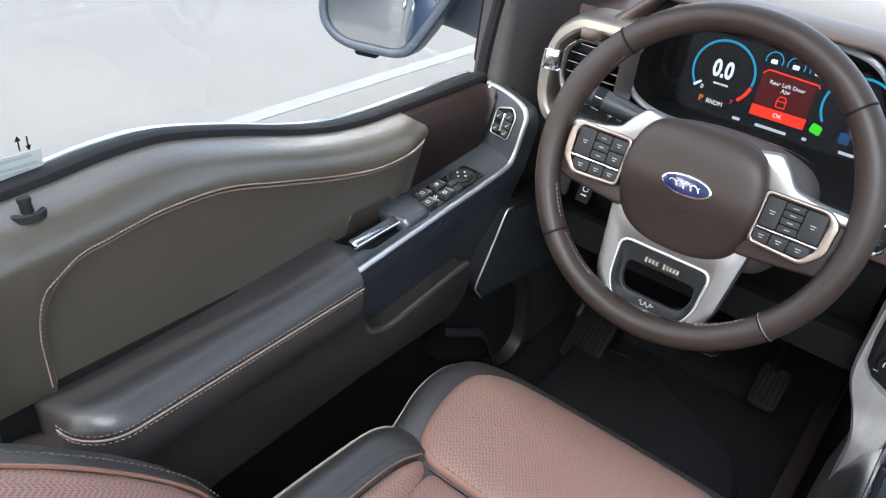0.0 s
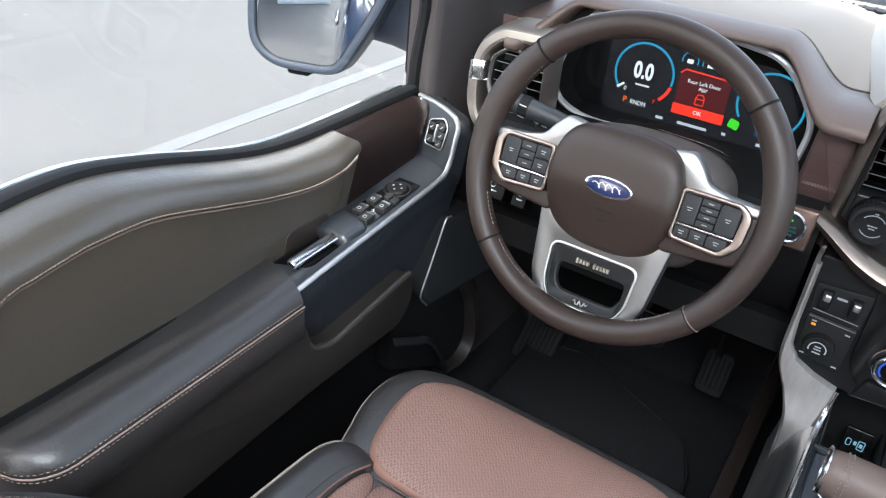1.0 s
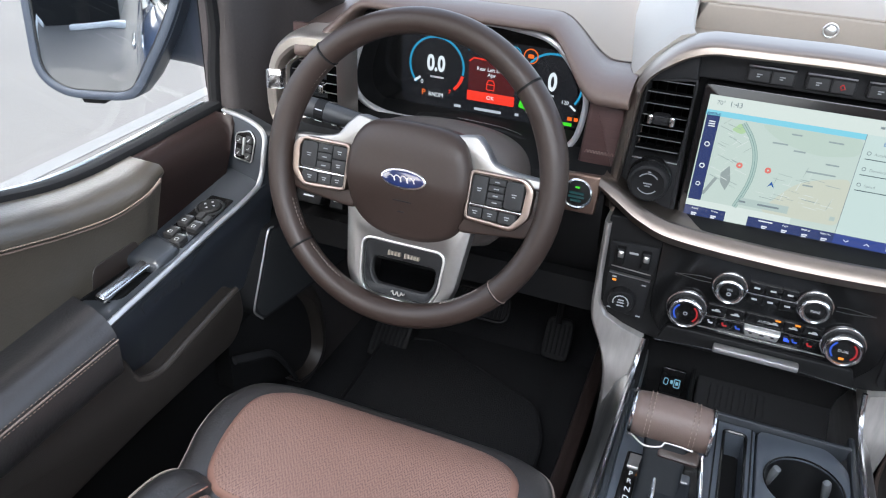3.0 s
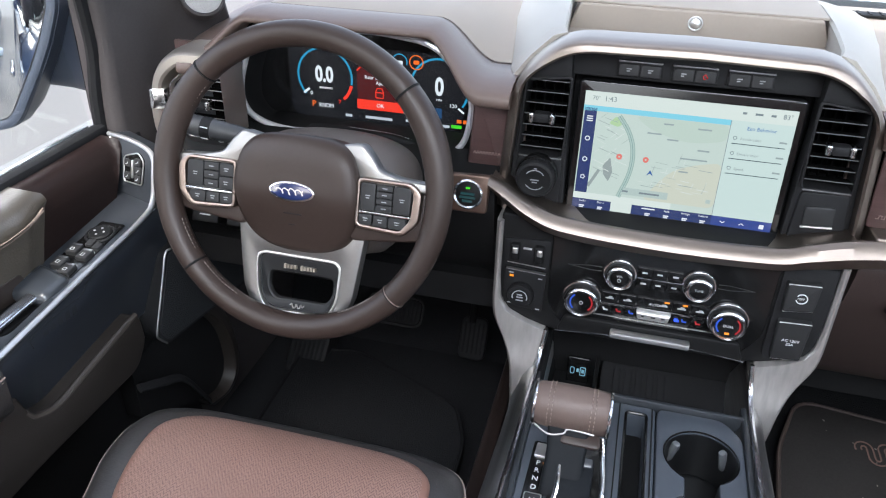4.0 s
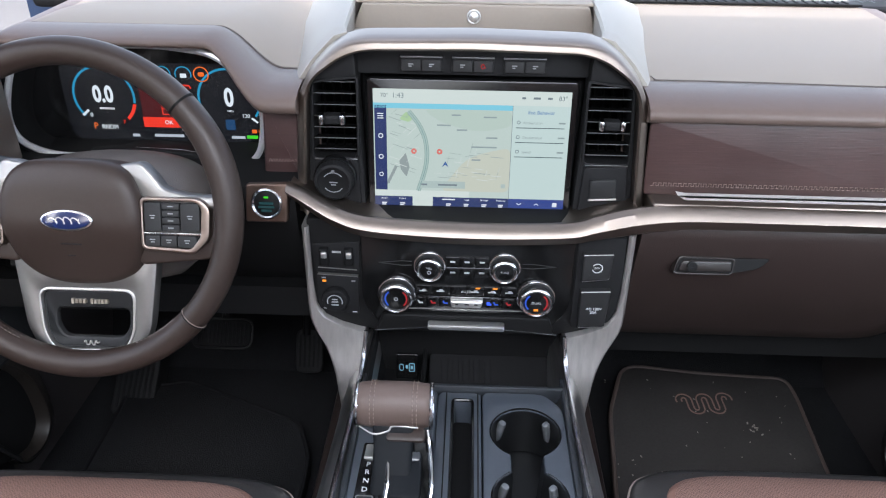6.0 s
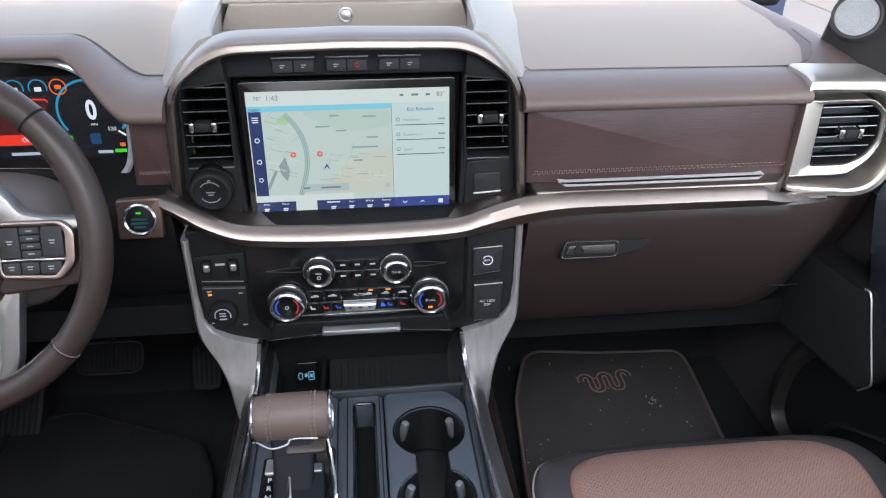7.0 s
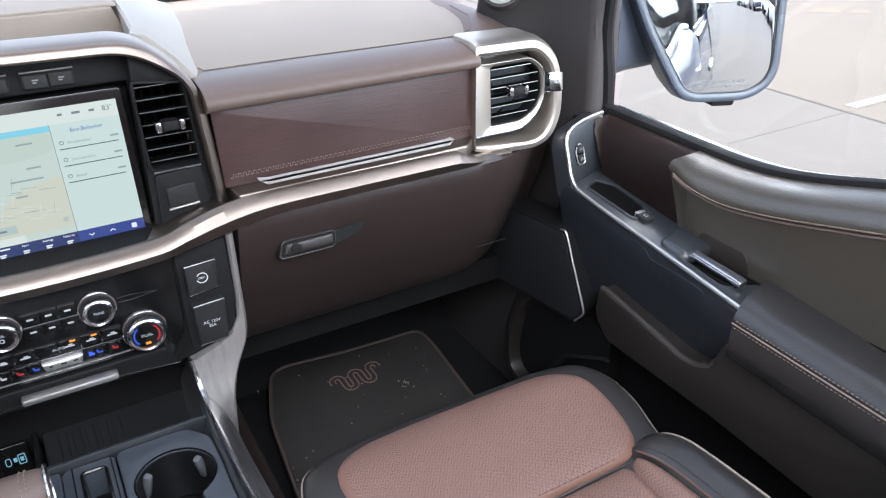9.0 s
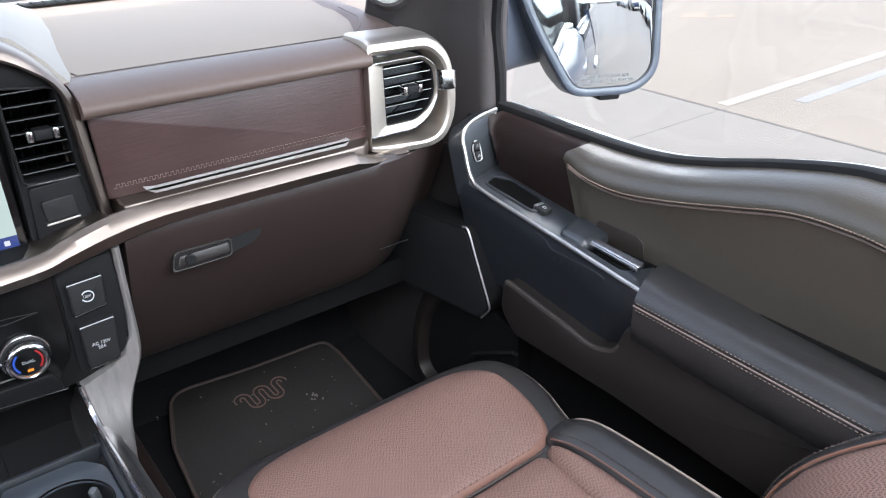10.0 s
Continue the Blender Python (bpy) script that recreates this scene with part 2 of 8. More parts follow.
def clear_glass(name, tint=(0.97, 0.99, 0.985), rough=0.0):
    m = bpy.data.materials.new(name)
    m.use_nodes = True
    nt = m.node_tree
    nt.nodes.remove(nt.nodes["Principled BSDF"])
    tr, gl, mx = node(nt, "BsdfTransparent"), node(nt, "BsdfGlossy"), node(nt, "MixShader")
    tr.inputs[0].default_value = (*tint, 1)
    gl.inputs["Roughness"].default_value = rough
    mx.inputs[0].default_value = 0.035
    nt.links.new(tr.outputs[0], mx.inputs[1])
    nt.links.new(gl.outputs[0], mx.inputs[2])
    nt.links.new(mx.outputs[0], nt.nodes["Material Output"].inputs[0])
    return m


def woven_seat(name):
    """Tan leather pricked with fine dots in herringbone stripes."""
    m = surface(name, (0.208, 0.118, 0.093), (0.250, 0.147, 0.117), rough=0.5, grain=0.00015, grain_size=700, pores=True)
    nt = m.node_tree
    L, bs = nt.links.new, nt.nodes["Principled BSDF"]
    tc = node(nt, "TexCoord")
    sp = node(nt, "SeparateXYZ")
    L(tc.outputs["Object"], sp.inputs[0])
    x, y = sp.outputs[0], maths(nt, "ADD", sp.outputs[1], maths(nt, "MULTIPLY", sp.outputs[2], -0.6))
    side = maths(nt, "PINGPONG", x, 0.0046)
    stripe = maths(nt, "FRACT", maths(nt, "DIVIDE", maths(nt, "ADD", y, maths(nt, "MULTIPLY", side, 1.5)), 0.0062))
    band = maths(nt, "LESS_THAN", stripe, 0.60)
    px = maths(nt, "SUBTRACT", maths(nt, "FRACT", maths(nt, "DIVIDE", x, 0.00153)), 0.5)
    py = maths(nt, "SUBTRACT", maths(nt, "FRACT", maths(nt, "DIVIDE", y, 0.00165)), 0.5)
    rr = maths(nt, "ADD", maths(nt, "MULTIPLY", px, px), maths(nt, "MULTIPLY", py, py))
    hole = maths(nt, "MULTIPLY", maths(nt, "LESS_THAN", rr, 0.17), band)
    base = bs.inputs["Base Color"].links[0].from_socket
    mx = node(nt, "Mix", data_type="RGBA", blend_type="MIX")
    L(maths(nt, "MULTIPLY", hole, 0.80), mx.inputs[0])
    L(base, mx.inputs[6])
    mx.inputs[7].default_value = (0.055, 0.024, 0.018, 1)
    L(mx.outputs[2], bs.inputs["Base Color"])
    old = bs.inputs["Normal"].links[0].from_node
    hsrc = old.inputs["Height"].links[0].from_socket
    L(maths(nt, "SUBTRACT", hsrc, maths(nt, "MULTIPLY", hole, 0.0003)), old.inputs["Height"])
    return m


LEATHER = surface("brown_leather", (0.08995, 0.06226, 0.05171), (0.1084, 0.07589, 0.06416), rough=0.5, grain=0.0001, grain_size=650, pores=True, relief=0.0006, relief_size=25, spec=0.4)
WHEELLEATHER = surface("dark_wheel_leather", (0.02419, 0.01584, 0.0128), (0.03116, 0.02096, 0.0172), rough=0.44, grain=3e-05, grain_size=900, pores=True, relief=0.0003, relief_size=25, spec=0.32)
DOORLEATHER = surface("olive_brown_leather", (0.04157, 0.03499, 0.0268), (0.05124, 0.04345, 0.03386), rough=0.34, grain=0.00016, grain_size=330, pores=True, relief=0.001, relief_size=20, spec=0.7)
ARMLEATHER = surface("dark_armrest_leather", (0.0185, 0.0168, 0.0165), (0.025, 0.0228, 0.0224), rough=0.4, grain=0.00014, grain_size=330, pores=True, relief=0.0009, relief_size=30, spec=0.7)
# base colour is paled to carry the windscreen's sky glare on the vinyl
DASHTOP = surface("glare_paled_dash_vinyl", (0.2218, 0.189, 0.1586), (0.2402, 0.2059, 0.1734), rough=0.65, grain=7e-05, grain_size=800, pores=True, spec=0.22)
TAN = surface("tan_seat_leather", (0.1782, 0.09224, 0.06973), (0.2139, 0.1152, 0.08741), rough=0.45, grain=8e-05, grain_size=650, pores=True, relief=0.001, relief_size=18)
TANWOVEN = woven_seat("tan_perforated_leather")
PIPING = surface("copper_piping", (0.17, 0.125, 0.105), (0.2, 0.15, 0.13), rough=0.5)
THREAD = surface("pale_brown_thread", (0.17, 0.125, 0.098), (0.21, 0.155, 0.125), rough=0.7)
WOOD = surface("dark_open_pore_wood", (0.02938, 0.01501, 0.01382), (0.0612, 0.03182, 0.02943), rough=0.4, grain=0.0003, grain_size=60, stretch=(0.4, 6, 9), blotch=9, spec=0.6, rvar=0.05)
SATIN = surface("satin_bronze_metal", (0.2047, 0.1705, 0.1471), (0.2412, 0.2023, 0.1756), rough=0.4, metal=1.0, grain=0.00004, grain_size=300, stretch=(0.15, 1, 6), rvar=0.05)
SILVER = surface("satin_silver_metal", (0.60, 0.59, 0.575), (0.62, 0.61, 0.595), rough=0.42, metal=1.0, rvar=0.0)
SPOKE = surface("satin_grey_spoke", (0.2685, 0.2599, 0.2525), (0.3007, 0.2922, 0.2846), rough=0.42, metal=1.0, rvar=0.03)
BRONZE = surface("bronze_key_frame", (0.24, 0.19, 0.162), (0.27, 0.215, 0.186), rough=0.38, metal=1.0, rvar=0.02)
BRUSHED = surface("dark_brushed_metal", (0.3, 0.295, 0.29), (0.66, 0.65, 0.64), rough=0.36, metal=1.0, grain=0.0002, grain_size=500, stretch=(0.6, 0.06, 1.5), turn=35, rvar=0.12)
CHROME = surface("polished_chrome", (0.62, 0.62, 0.63), (0.64, 0.64, 0.65), rough=0.2, metal=1.0, rvar=0.0)
BLACK = surface("black_moulded_plastic", (0.006017, 0.005932, 0.006106), (0.008592, 0.008504, 0.008752), rough=0.6, grain=0.00012, grain_size=900, spec=0.15)
SOFTBLACK = surface("matt_black_plastic", (0.00882, 0.008692, 0.009202), (0.0126, 0.01244, 0.01313), rough=0.65, grain=0.0002, grain_size=900, pores=True, spec=0.18)
BLUEBLACK = surface("blue_black_plastic", (0.01937, 0.02188, 0.02563), (0.025, 0.02812, 0.0325), rough=0.3, grain=1e-05, grain_size=900, spec=0.75, rvar=0.02)
PIANO = surface("gloss_black_panel", (0.005, 0.005, 0.0052), (0.007, 0.007, 0.0072), rough=0.14, rvar=0.04, spec=0.4)
KEY = surface("grey_black_key", (0.017, 0.0168, 0.0172), (0.022, 0.0218, 0.0222), rough=0.55, spec=0.25)
BROWNPLASTIC = surface("brown_moulded_plastic", (0.02309, 0.01521, 0.01342), (0.02946, 0.0195, 0.01716), rough=0.45, grain=0.0002, grain_size=800, pores=True, spec=0.5)
DOORPLASTIC = surface("dark_brown_door_plastic", (0.01719, 0.01389, 0.0119), (0.02249, 0.01852, 0.01587), rough=0.48, grain=0.0002, grain_size=800, pores=True, spec=0.4)
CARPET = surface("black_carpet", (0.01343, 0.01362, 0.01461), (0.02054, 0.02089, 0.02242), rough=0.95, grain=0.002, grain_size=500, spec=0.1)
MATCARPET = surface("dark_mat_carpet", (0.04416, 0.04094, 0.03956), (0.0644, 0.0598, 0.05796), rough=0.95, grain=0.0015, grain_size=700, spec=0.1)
RUBBER = surface("black_rubber", (0.00819, 0.00819, 0.008645), (0.01183, 0.01183, 0.01274), rough=0.7, spec=0.12)
PILLAR = surface("dark_pillar_trim", (0.03876, 0.03477, 0.03477), (0.051, 0.04604, 0.04604), rough=0.65, grain=0.0002, grain_size=900, spec=0.15)
HEADLINER = surface("pale_headliner_cloth", (0.5, 0.47, 0.43), (0.56, 0.53, 0.49), rough=0.9, grain=0.0004, grain_size=700)
MIRROR = surface("mirror_silvering", (0.7, 0.728, 0.756), (0.714, 0.742, 0.77), rough=0.015, metal=1.0, rvar=0.005)
GLASS = clear_glass("window_glass")
BODY = surface("dark_blue_car_paint", (0.02, 0.035, 0.075), (0.025, 0.042, 0.085), rough=0.3, coat=1.0, rvar=0.03)
MARK = surface("pale_grey_marking", (0.55, 0.56, 0.57), (0.6, 0.6, 0.6), rough=0.6)

# ---- outdoors ----
GROUND = -0.6
CONCRETE = surface("sunlit_concrete", (0.09058, 0.08568, 0.08017), (0.1163, 0.1102, 0.1034), rough=0.85, blotch=0.7, grain=0.002, grain_size=60, relief=0.004, relief_size=9)
PAINTLINE = surface("worn_white_line_paint", (0.1226, 0.1199, 0.1171), (0.1634, 0.1608, 0.158), rough=0.7, blotch=14, grain=0.001, grain_size=200)
FADEDLINE = surface("faded_line_paint", (0.162, 0.144, 0.1224), (0.2376, 0.2196, 0.198), rough=0.8, blotch=9, grain=0.001, grain_size=200)
ground = solid("ground", box((0, 0, GROUND - 0.5), (900, 900, 1.0)), CONCRETE, "pale grey concrete car park under open sky", "ground", kind="structure")
NEARSLAB = surface("pale_buff_concrete", (0.1037, 0.09331, 0.0823), (0.1328, 0.1205, 0.1076), rough=0.85, blotch=0.7, grain=0.002, grain_size=60, relief=0.004, relief_size=9)
for k in range(4):
    solid("paving_slab", box((2.06 + 0.98, -5.9 + 6.0 * k, GROUND + 0.0005), (3.98, 5.985, 0.003)), NEARSLAB, "pale buff concrete slab beside the truck", "paving slab", group="paving slabs", kind="structure")
WARMSLAB = surface("warm_concrete_slab", (0.1153, 0.09886, 0.08114), (0.1529, 0.1318, 0.109), rough=0.85, blotch=0.5, grain=0.002, grain_size=60, relief=0.004, relief_size=9)
for k in range(4):
    solid("paving_slab", box((5.06 + 3.0, -5.9 + 6.0 * k, GROUND + 0.0005), (5.98, 5.985, 0.003)), WARMSLAB, "buff concrete slab beyond the expansion joint", "paving slab", group="paving slabs", kind="structure")
STAIN = surface("rust_stain", (0.168, 0.128, 0.096), (0.18, 0.152, 0.124), rough=0.9, blotch=5)
for x, y, r in ((8.06, 5.45, 0.22), (8.3, 5.2, 0.15)):
    solid("ground_stain", prism([(x + r * (1 + 0.35 * math.sin(3 * a) + 0.2 * math.sin(7 * a)) * math.cos(a), y + 0.55 * r * (1 + 0.3 * math.cos(4 * a)) * math.sin(a)) for a in [2 * math.pi * k / 28 for k in range(28)]], XY(GROUND), 0.0045), STAIN, "rusty brown stain on concrete", "stain", kind="structure")
SPOT = surface("grey_oil_spot", (0.09, 0.084, 0.075), (0.1275, 0.1185, 0.1065), rough=0.9, blotch=20)
for x, y, r in ((-4.615, 2.233, 0.045), (-5.10, 2.29, 0.025), (-4.72, 1.845, 0.02), (-4.625, 3.66, 0.03), (-5.17, 3.70, 0.025), (-4.47, 2.84, 0.015), (-4.05, 3.79, 0.018), (2.8, 2.98, 0.02), (4.33, 3.63, 0.03), (-3.9, 2.6, 0.014), (-6.1, 3.1, 0.04)):
    solid("ground_stain", prism([(x + r * (1 + 0.3 * math.sin(3 * a + x) + 0.2 * math.sin(5 * a)) * math.cos(a), y + 0.7 * r * (1 + 0.3 * math.cos(4 * a + y)) * math.sin(a)) for a in [2 * math.pi * k / 20 for k in range(20)]], XY(GROUND), 0.0012), SPOT, "small dark oil spot on concrete", "stain", kind="structure")
for c, s, n in (((-3.36, 6.0, GROUND + 0.002), (0.11, 14.0, 0.004), "parking_line"), ((8.32, 3.17, GROUND + 0.0035), (6.3, 0.095, 0.004), "parking_line"),
                ((9.0, 2.84, GROUND + 0.0035), (6.6, 0.10, 0.004), "parking_line")):
    solid("parking_line", box(c, s), FADEDLINE if c[1] == 3.17 else PAINTLINE, "worn white parking line painted on concrete", "parking line", kind="structure")
JOINT = surface("dark_joint_filler", (0.07, 0.065, 0.06), rough=0.9)
for c, s in (((5.05, 0, GROUND + 0.001), (0.018, 60, 0.003)), ((-8.0, 0, GROUND + 0.001), (0.018, 60, 0.003)), ((0, 9.0, GROUND + 0.001), (60, 0.018, 0.003))):
    solid("expansion_joint", box(c, s), JOINT, "dark straight expansion joint between concrete slabs", "joint", kind="structure")

# ---- cabin shell ----
floor = solid("floor", box((0, 0.1, 0.03), (1.66, 3.0, 0.06)), CARPET, "black carpeted cabin floor", "floor", kind="structure")
toe = [(1.42, 0.06), (1.455, 0.09), (1.53, 0.26), (1.56, 0.62), (1.66, 0.62), (1.66, 0.0), (1.42, 0.0)]
solid("wall_front", loft([[(x, y, z) for y, z in toe] for x in (-0.83, 0.83)]), CARPET, "black carpeted sloping toe board", "wall", kind="structure")
for s, n in ((-1, "wall_left"), (1, "wall_right")):
    bm = box((s * 0.90, 1.31, 0.325), (0.16, 0.60, 0.65))
    box((s * 0.90, -0.75, 0.36), (0.12, 1.84, 0.72), bm=bm)
    box((s * 0.87, -0.02, 1.1), (0.10, 0.24, 0.9), 0.02, bm=bm)
    box((s * 0.87, -1.45, 1.1), (0.10, 0.5, 0.9), 0.02, bm=bm)
    solid(n, bm, PILLAR, "dark grey cabin side with door pillars", "wall", kind="structure")
solid("wall_rear", box((0, -1.72, 0.5), (1.9, 0.1, 1.0)), PILLAR, "plain dark rear cabin wall", "wall", kind="structure")
bm = box((0, 0.62, 1.58), (1.6, 0.5, 0.05), 0.02)
box((0, -1.2, 1.58), (1.6, 1.1, 0.05), 0.02, bm=bm)
for s in (-1, 1):
    box((s * 0.68, -0.15, 1.58), (0.26, 1.1, 0.05), 0.02, bm=bm)
solid("ceiling", bm, HEADLINER, "pale cloth headliner with an opening below the added roof lamp", "ceiling", kind="structure")
# unseen panel added above the roof lamp to keep sun off the floor
solid("roof", box((0, -0.4, 1.68), (1.6, 2.6, 0.04), 0.02), BODY, "unseen panel above the headliner opening, added to block the sun", "roof", kind="structure")

# front pillars, leaning back from the ends of the dashboard
for s in (-1, 1):
    rows = []
    for z, x0, y0, y1, th in ((0.62, 0.835, 0.985, 1.30, 0.07), (0.74, 0.835, 0.985, 1.24, 0.07), (0.86, 0.835, 0.99, 1.20, 0.07), (1.0, 0.81, 0.96, 1.12, 0.07), (1.3, 0.74, 0.72, 0.84, 0.07), (1.58, 0.66, 0.46, 0.58, 0.07)):
        o = rpoly([(s * x0, y0), (s * (x0 - 0.02), (y0 + y1) / 2), (s * (x0 - 0.10), y1), (s * (x0 + 0.02), y1 + 0.05), (s * (x0 + th), y0 + 0.02)], 0.02, 3)
        rows.append([(x, y, z) for x, y in o])
    pil = solid("trim_pillar_left" if s < 0 else "trim_pillar_right", loft(rows), PILLAR, "dark grey grained windscreen pillar trim", "pillar trim", kind="structure")
    M = Matrix.Translation((s * 0.733, 1.11, 0.919)) @ Matrix.Rotation(s * radians(-38), 4, "Z") @ Matrix.Rotation(radians(62), 4, "X")
    sp = thing("tweeter", "round pale tweeter grille at the foot of the windscreen pillar", "speaker", M.translation, group="tweeters")
    part("rim", lathe([(0.034, -0.02), (0.034, 0.002), (0.031, 0.004), (0.029, 0.002), (0.029, -0.01)], M, 40), PILLAR, sp)
    part("grille", lathe([(0.029, -0.01), (0.029, 0.001), (0.02, 0.0035), (0.0, 0.0045)], M, 40), surface("pale_grille_mesh", (0.32, 0.31, 0.3), rough=0.5, grain=0.002, grain_size=900, pores=True), sp)

ws = [(-0.74, 1.52, 0.885), (0.74, 1.52, 0.885), (0.62, 0.62, 1.57), (-0.62, 0.62, 1.57)]
wind = solid("window_windscreen", loft([ws, [(x, y + 0.004, z + 0.004) for x, y, z in ws]]), GLASS, "clear raked windscreen", "windscreen", kind="structure")
wind.visible_shadow = False
solid("trim_cowl", box((0, 1.60, 0.86), (1.7, 0.16, 0.03), 0.01), RUBBER, "black cowl strip below the windscreen", "cowl", kind="structure")
hood = [[(x, y, z + 0.02 * (1 - (x / 0.95) ** 2)) for x in np.linspace(-0.95, 0.95, 13)] + [(x, y, 0.2) for x in np.linspace(0.95, -0.95, 13)] for y, z in ((1.68, 0.84), (2.2, 0.83), (2.9, 0.76), (3.05, 0.6))]
solid("bonnet", loft(hood), BODY, "dark blue painted bonnet ahead of the windscreen", "bonnet", kind="structure")

# ---- the truck's own flanks and what lies behind it, as the mirrors show them ----
for s in (-1, 1):
    tb = thing("truck_flank", "dark blue truck side with chrome window strip", "truck body", (s * 0.98, -1.5, -0.3), "truck flanks")
    prof = [(0.90, 0.74), (0.955, 0.72), (0.985, 0.45), (0.995, 0.05), (0.96, -0.25), (0.90, -0.25)]
    part("rear_door_skin", loft([[(s * x, y, z) for x, z in prof] for y in (-0.86, 0.16)]), BODY, tb)
    part("bed_side", loft([[(s * x, y, z + 0.06) for x, z in prof] for y in (-2.9, -0.88)]), BODY, tb)
    part("front_wing", loft([[(s * (x - 0.01), y, z + 0.02) for x, z in prof] for y in (1.25, 2.9)]), BODY, tb)
    part("window_strip", box((s * 0.925, -0.35, 0.745), (0.02, 1.0, 0.03), 0.006), CHROME, tb, "chrome strip under the window")
    part("rear_glass", box((s * 0.88, -0.38, 0.98), (0.012, 0.86, 0.42), 0.004), PIANO, tb, "dark rear side glass")
    part("door_grip", box((s * 1.015, -0.08, 0.52), (0.03, 0.20, 0.035), 0.012), CHROME, tb, "chrome door grip")
GREYWALL = surface("grey_render", (0.068, 0.068, 0.068), (0.084, 0.084, 0.082), rough=0.8, blotch=0.4)
bd = thing("building", "grey building close behind the car park bay", "building", (-6, -6, GROUND))
part("wall", box((-6.4, -8.6, GROUND + 2.3), (9.6, 6, 4.6)), GREYWALL, bd)
part("shaded_base", box((-6.4, -5.55, GROUND + 0.4), (9.6, 0.12, 0.8)), BLACK, bd, "dark base band")
part("roof_edge", box((-6.4, -5.55, GROUND + 4.5), (9.9, 0.3, 0.35)), MARK, bd)
for k in range(3):
    part("wheel_stop", box((-7.4 + 2.6 * k, -4.9, GROUND + 0.07), (1.7, 0.18, 0.14), 0.04), MARK, bd, "pale concrete wheel stop")
far = thing("building", "pale single-storey shop far across the car park", "building", (18, -70, GROUND))
part("wall", box((16, -74, GROUND + 2.5), (30, 8, 5)), surface("tan_render", (0.35, 0.3, 0.25), rough=0.8, blotch=0.3), far)
part("roof_edge", box((16, -69.9, GROUND + 4.9), (30.5, 0.4, 0.5)), MARK, far)


def parked_car(x, y, paint):
    c = thing("parked_car", "parked car far across the lot", "car", (x, y, GROUND), "parked cars")
    low = rpoly([(-2.2, 0.35), (2.2, 0.35), (2.2, 0.75, 0.2), (1.3, 0.95, 0.2), (-2.1, 0.98, 0.2)], 0.1, 3)
    cab = rpoly([(-1.7, 0.9), (1.1, 0.9), (0.4, 1.5, 0.2), (-1.2, 1.5, 0.2)], 0.1, 3)
    part("body", loft([[(x + w, y + u, GROUND + v) for u, v in low] for w in (-0.9, 0.9)]), paint, c)
    part("cabin", loft([[(x + w, y + u, GROUND + v) for u, v in cab] for w in (-0.78, 0.78)]), PIANO, c)
    for u in (-1.35, 1.35):
        for w in (-0.85, 0.85):
            part("wheel", lathe([(0.2, -0.1), (0.34, -0.1), (0.34, 0.1), (0.2, 0.1)], Matrix.Translation((x + w, y + u, GROUND + 0.34)) @ Matrix.Rotation(radians(90), 4, "Y"), 18), RUBBER, c)


WHITECAR = surface("white_car_paint", (0.7, 0.7, 0.7), rough=0.3, coat=1.0, rvar=0.02)
for k in range(9):
    parked_car(10.5 + 3.0 * (k % 9), -46, WHITECAR if k % 3 else BODY)
for k in range(4):
    parked_car(6.5, -16 - 7.5 * k, WHITECAR if k % 2 == 0 else BODY)

# ---- dashboard ----
def smooth(a, b, x):
    t = min(1.0, max(0.0, (x - a) / (b - a)))
    return t * t * (3 - 2 * t)


def hump(x):
    """How far the dashboard top rises over the instrument cluster."""
    return 0.053 * smooth(-0.690, -0.612, x) * (1 - smooth(-0.350, -0.262, x))


def seam_y(x):
    """Where the pale top pad meets the padded front edge."""
    return 1.0915 - 0.0215 * smooth(-0.1, 0.2, x) - 0.010 * smooth(0.3, 0.62, x)


def brow(x):
    """The padded front edge of the dashboard: (y, z) from its lower lip over its nose to the top seam."""
    h = hump(x)
    yl = 0.976 + 0.052 * h / 0.053
    return [(yl + 0.014, 0.836 + 1.30 * h), (yl + 0.003, 0.8362 + 1.30 * h), (yl - 0.006, 0.839 + 1.27 * h), (yl - 0.0115, 0.8435 + 1.24 * h), (yl - 0.0125, 0.849 + 1.20 * h), (yl - 0.010, 0.855 + 1.15 * h),
            (yl - 0.002, 0.8605 + 1.10 * h), (yl + 0.012, 0.8655 + 1.06 * h), (yl + 0.035, 0.8685 + 1.02 * h), (yl + 0.06, 0.868 + h), (seam_y(x) - 0.0005 + 0.2 * h, 0.863 + h)]


DIMTHREAD = surface("dim_brown_thread", (0.13, 0.09, 0.08), (0.17, 0.12, 0.105), rough=0.7)
SEAMBROWN = surface("brown_seam", (0.09, 0.075, 0.065), (0.11, 0.09, 0.08), rough=0.6)
dash = thing("dashboard", "brown leather dashboard with satin bronze trim and wood panel", "dashboard", (0, 1.1, 0.5))
for x0, x1 in ((-0.70, -0.222), (0.222, 0.604)):
    rings = []
    for x in np.linspace(x0, x1, 60):
        rings.append([(x, y, z) for y, z in brow(x)] + [(x, 1.12, 0.832 + 1.30 * hump(x) - 0.45 * hump(x)), (x, 1.05, 0.833 + 1.30 * hump(x))])
    part("padded_brow", loft(rings), LEATHER, dash, "dark brown leather roll along the front edge", sharp=75)
rings = []
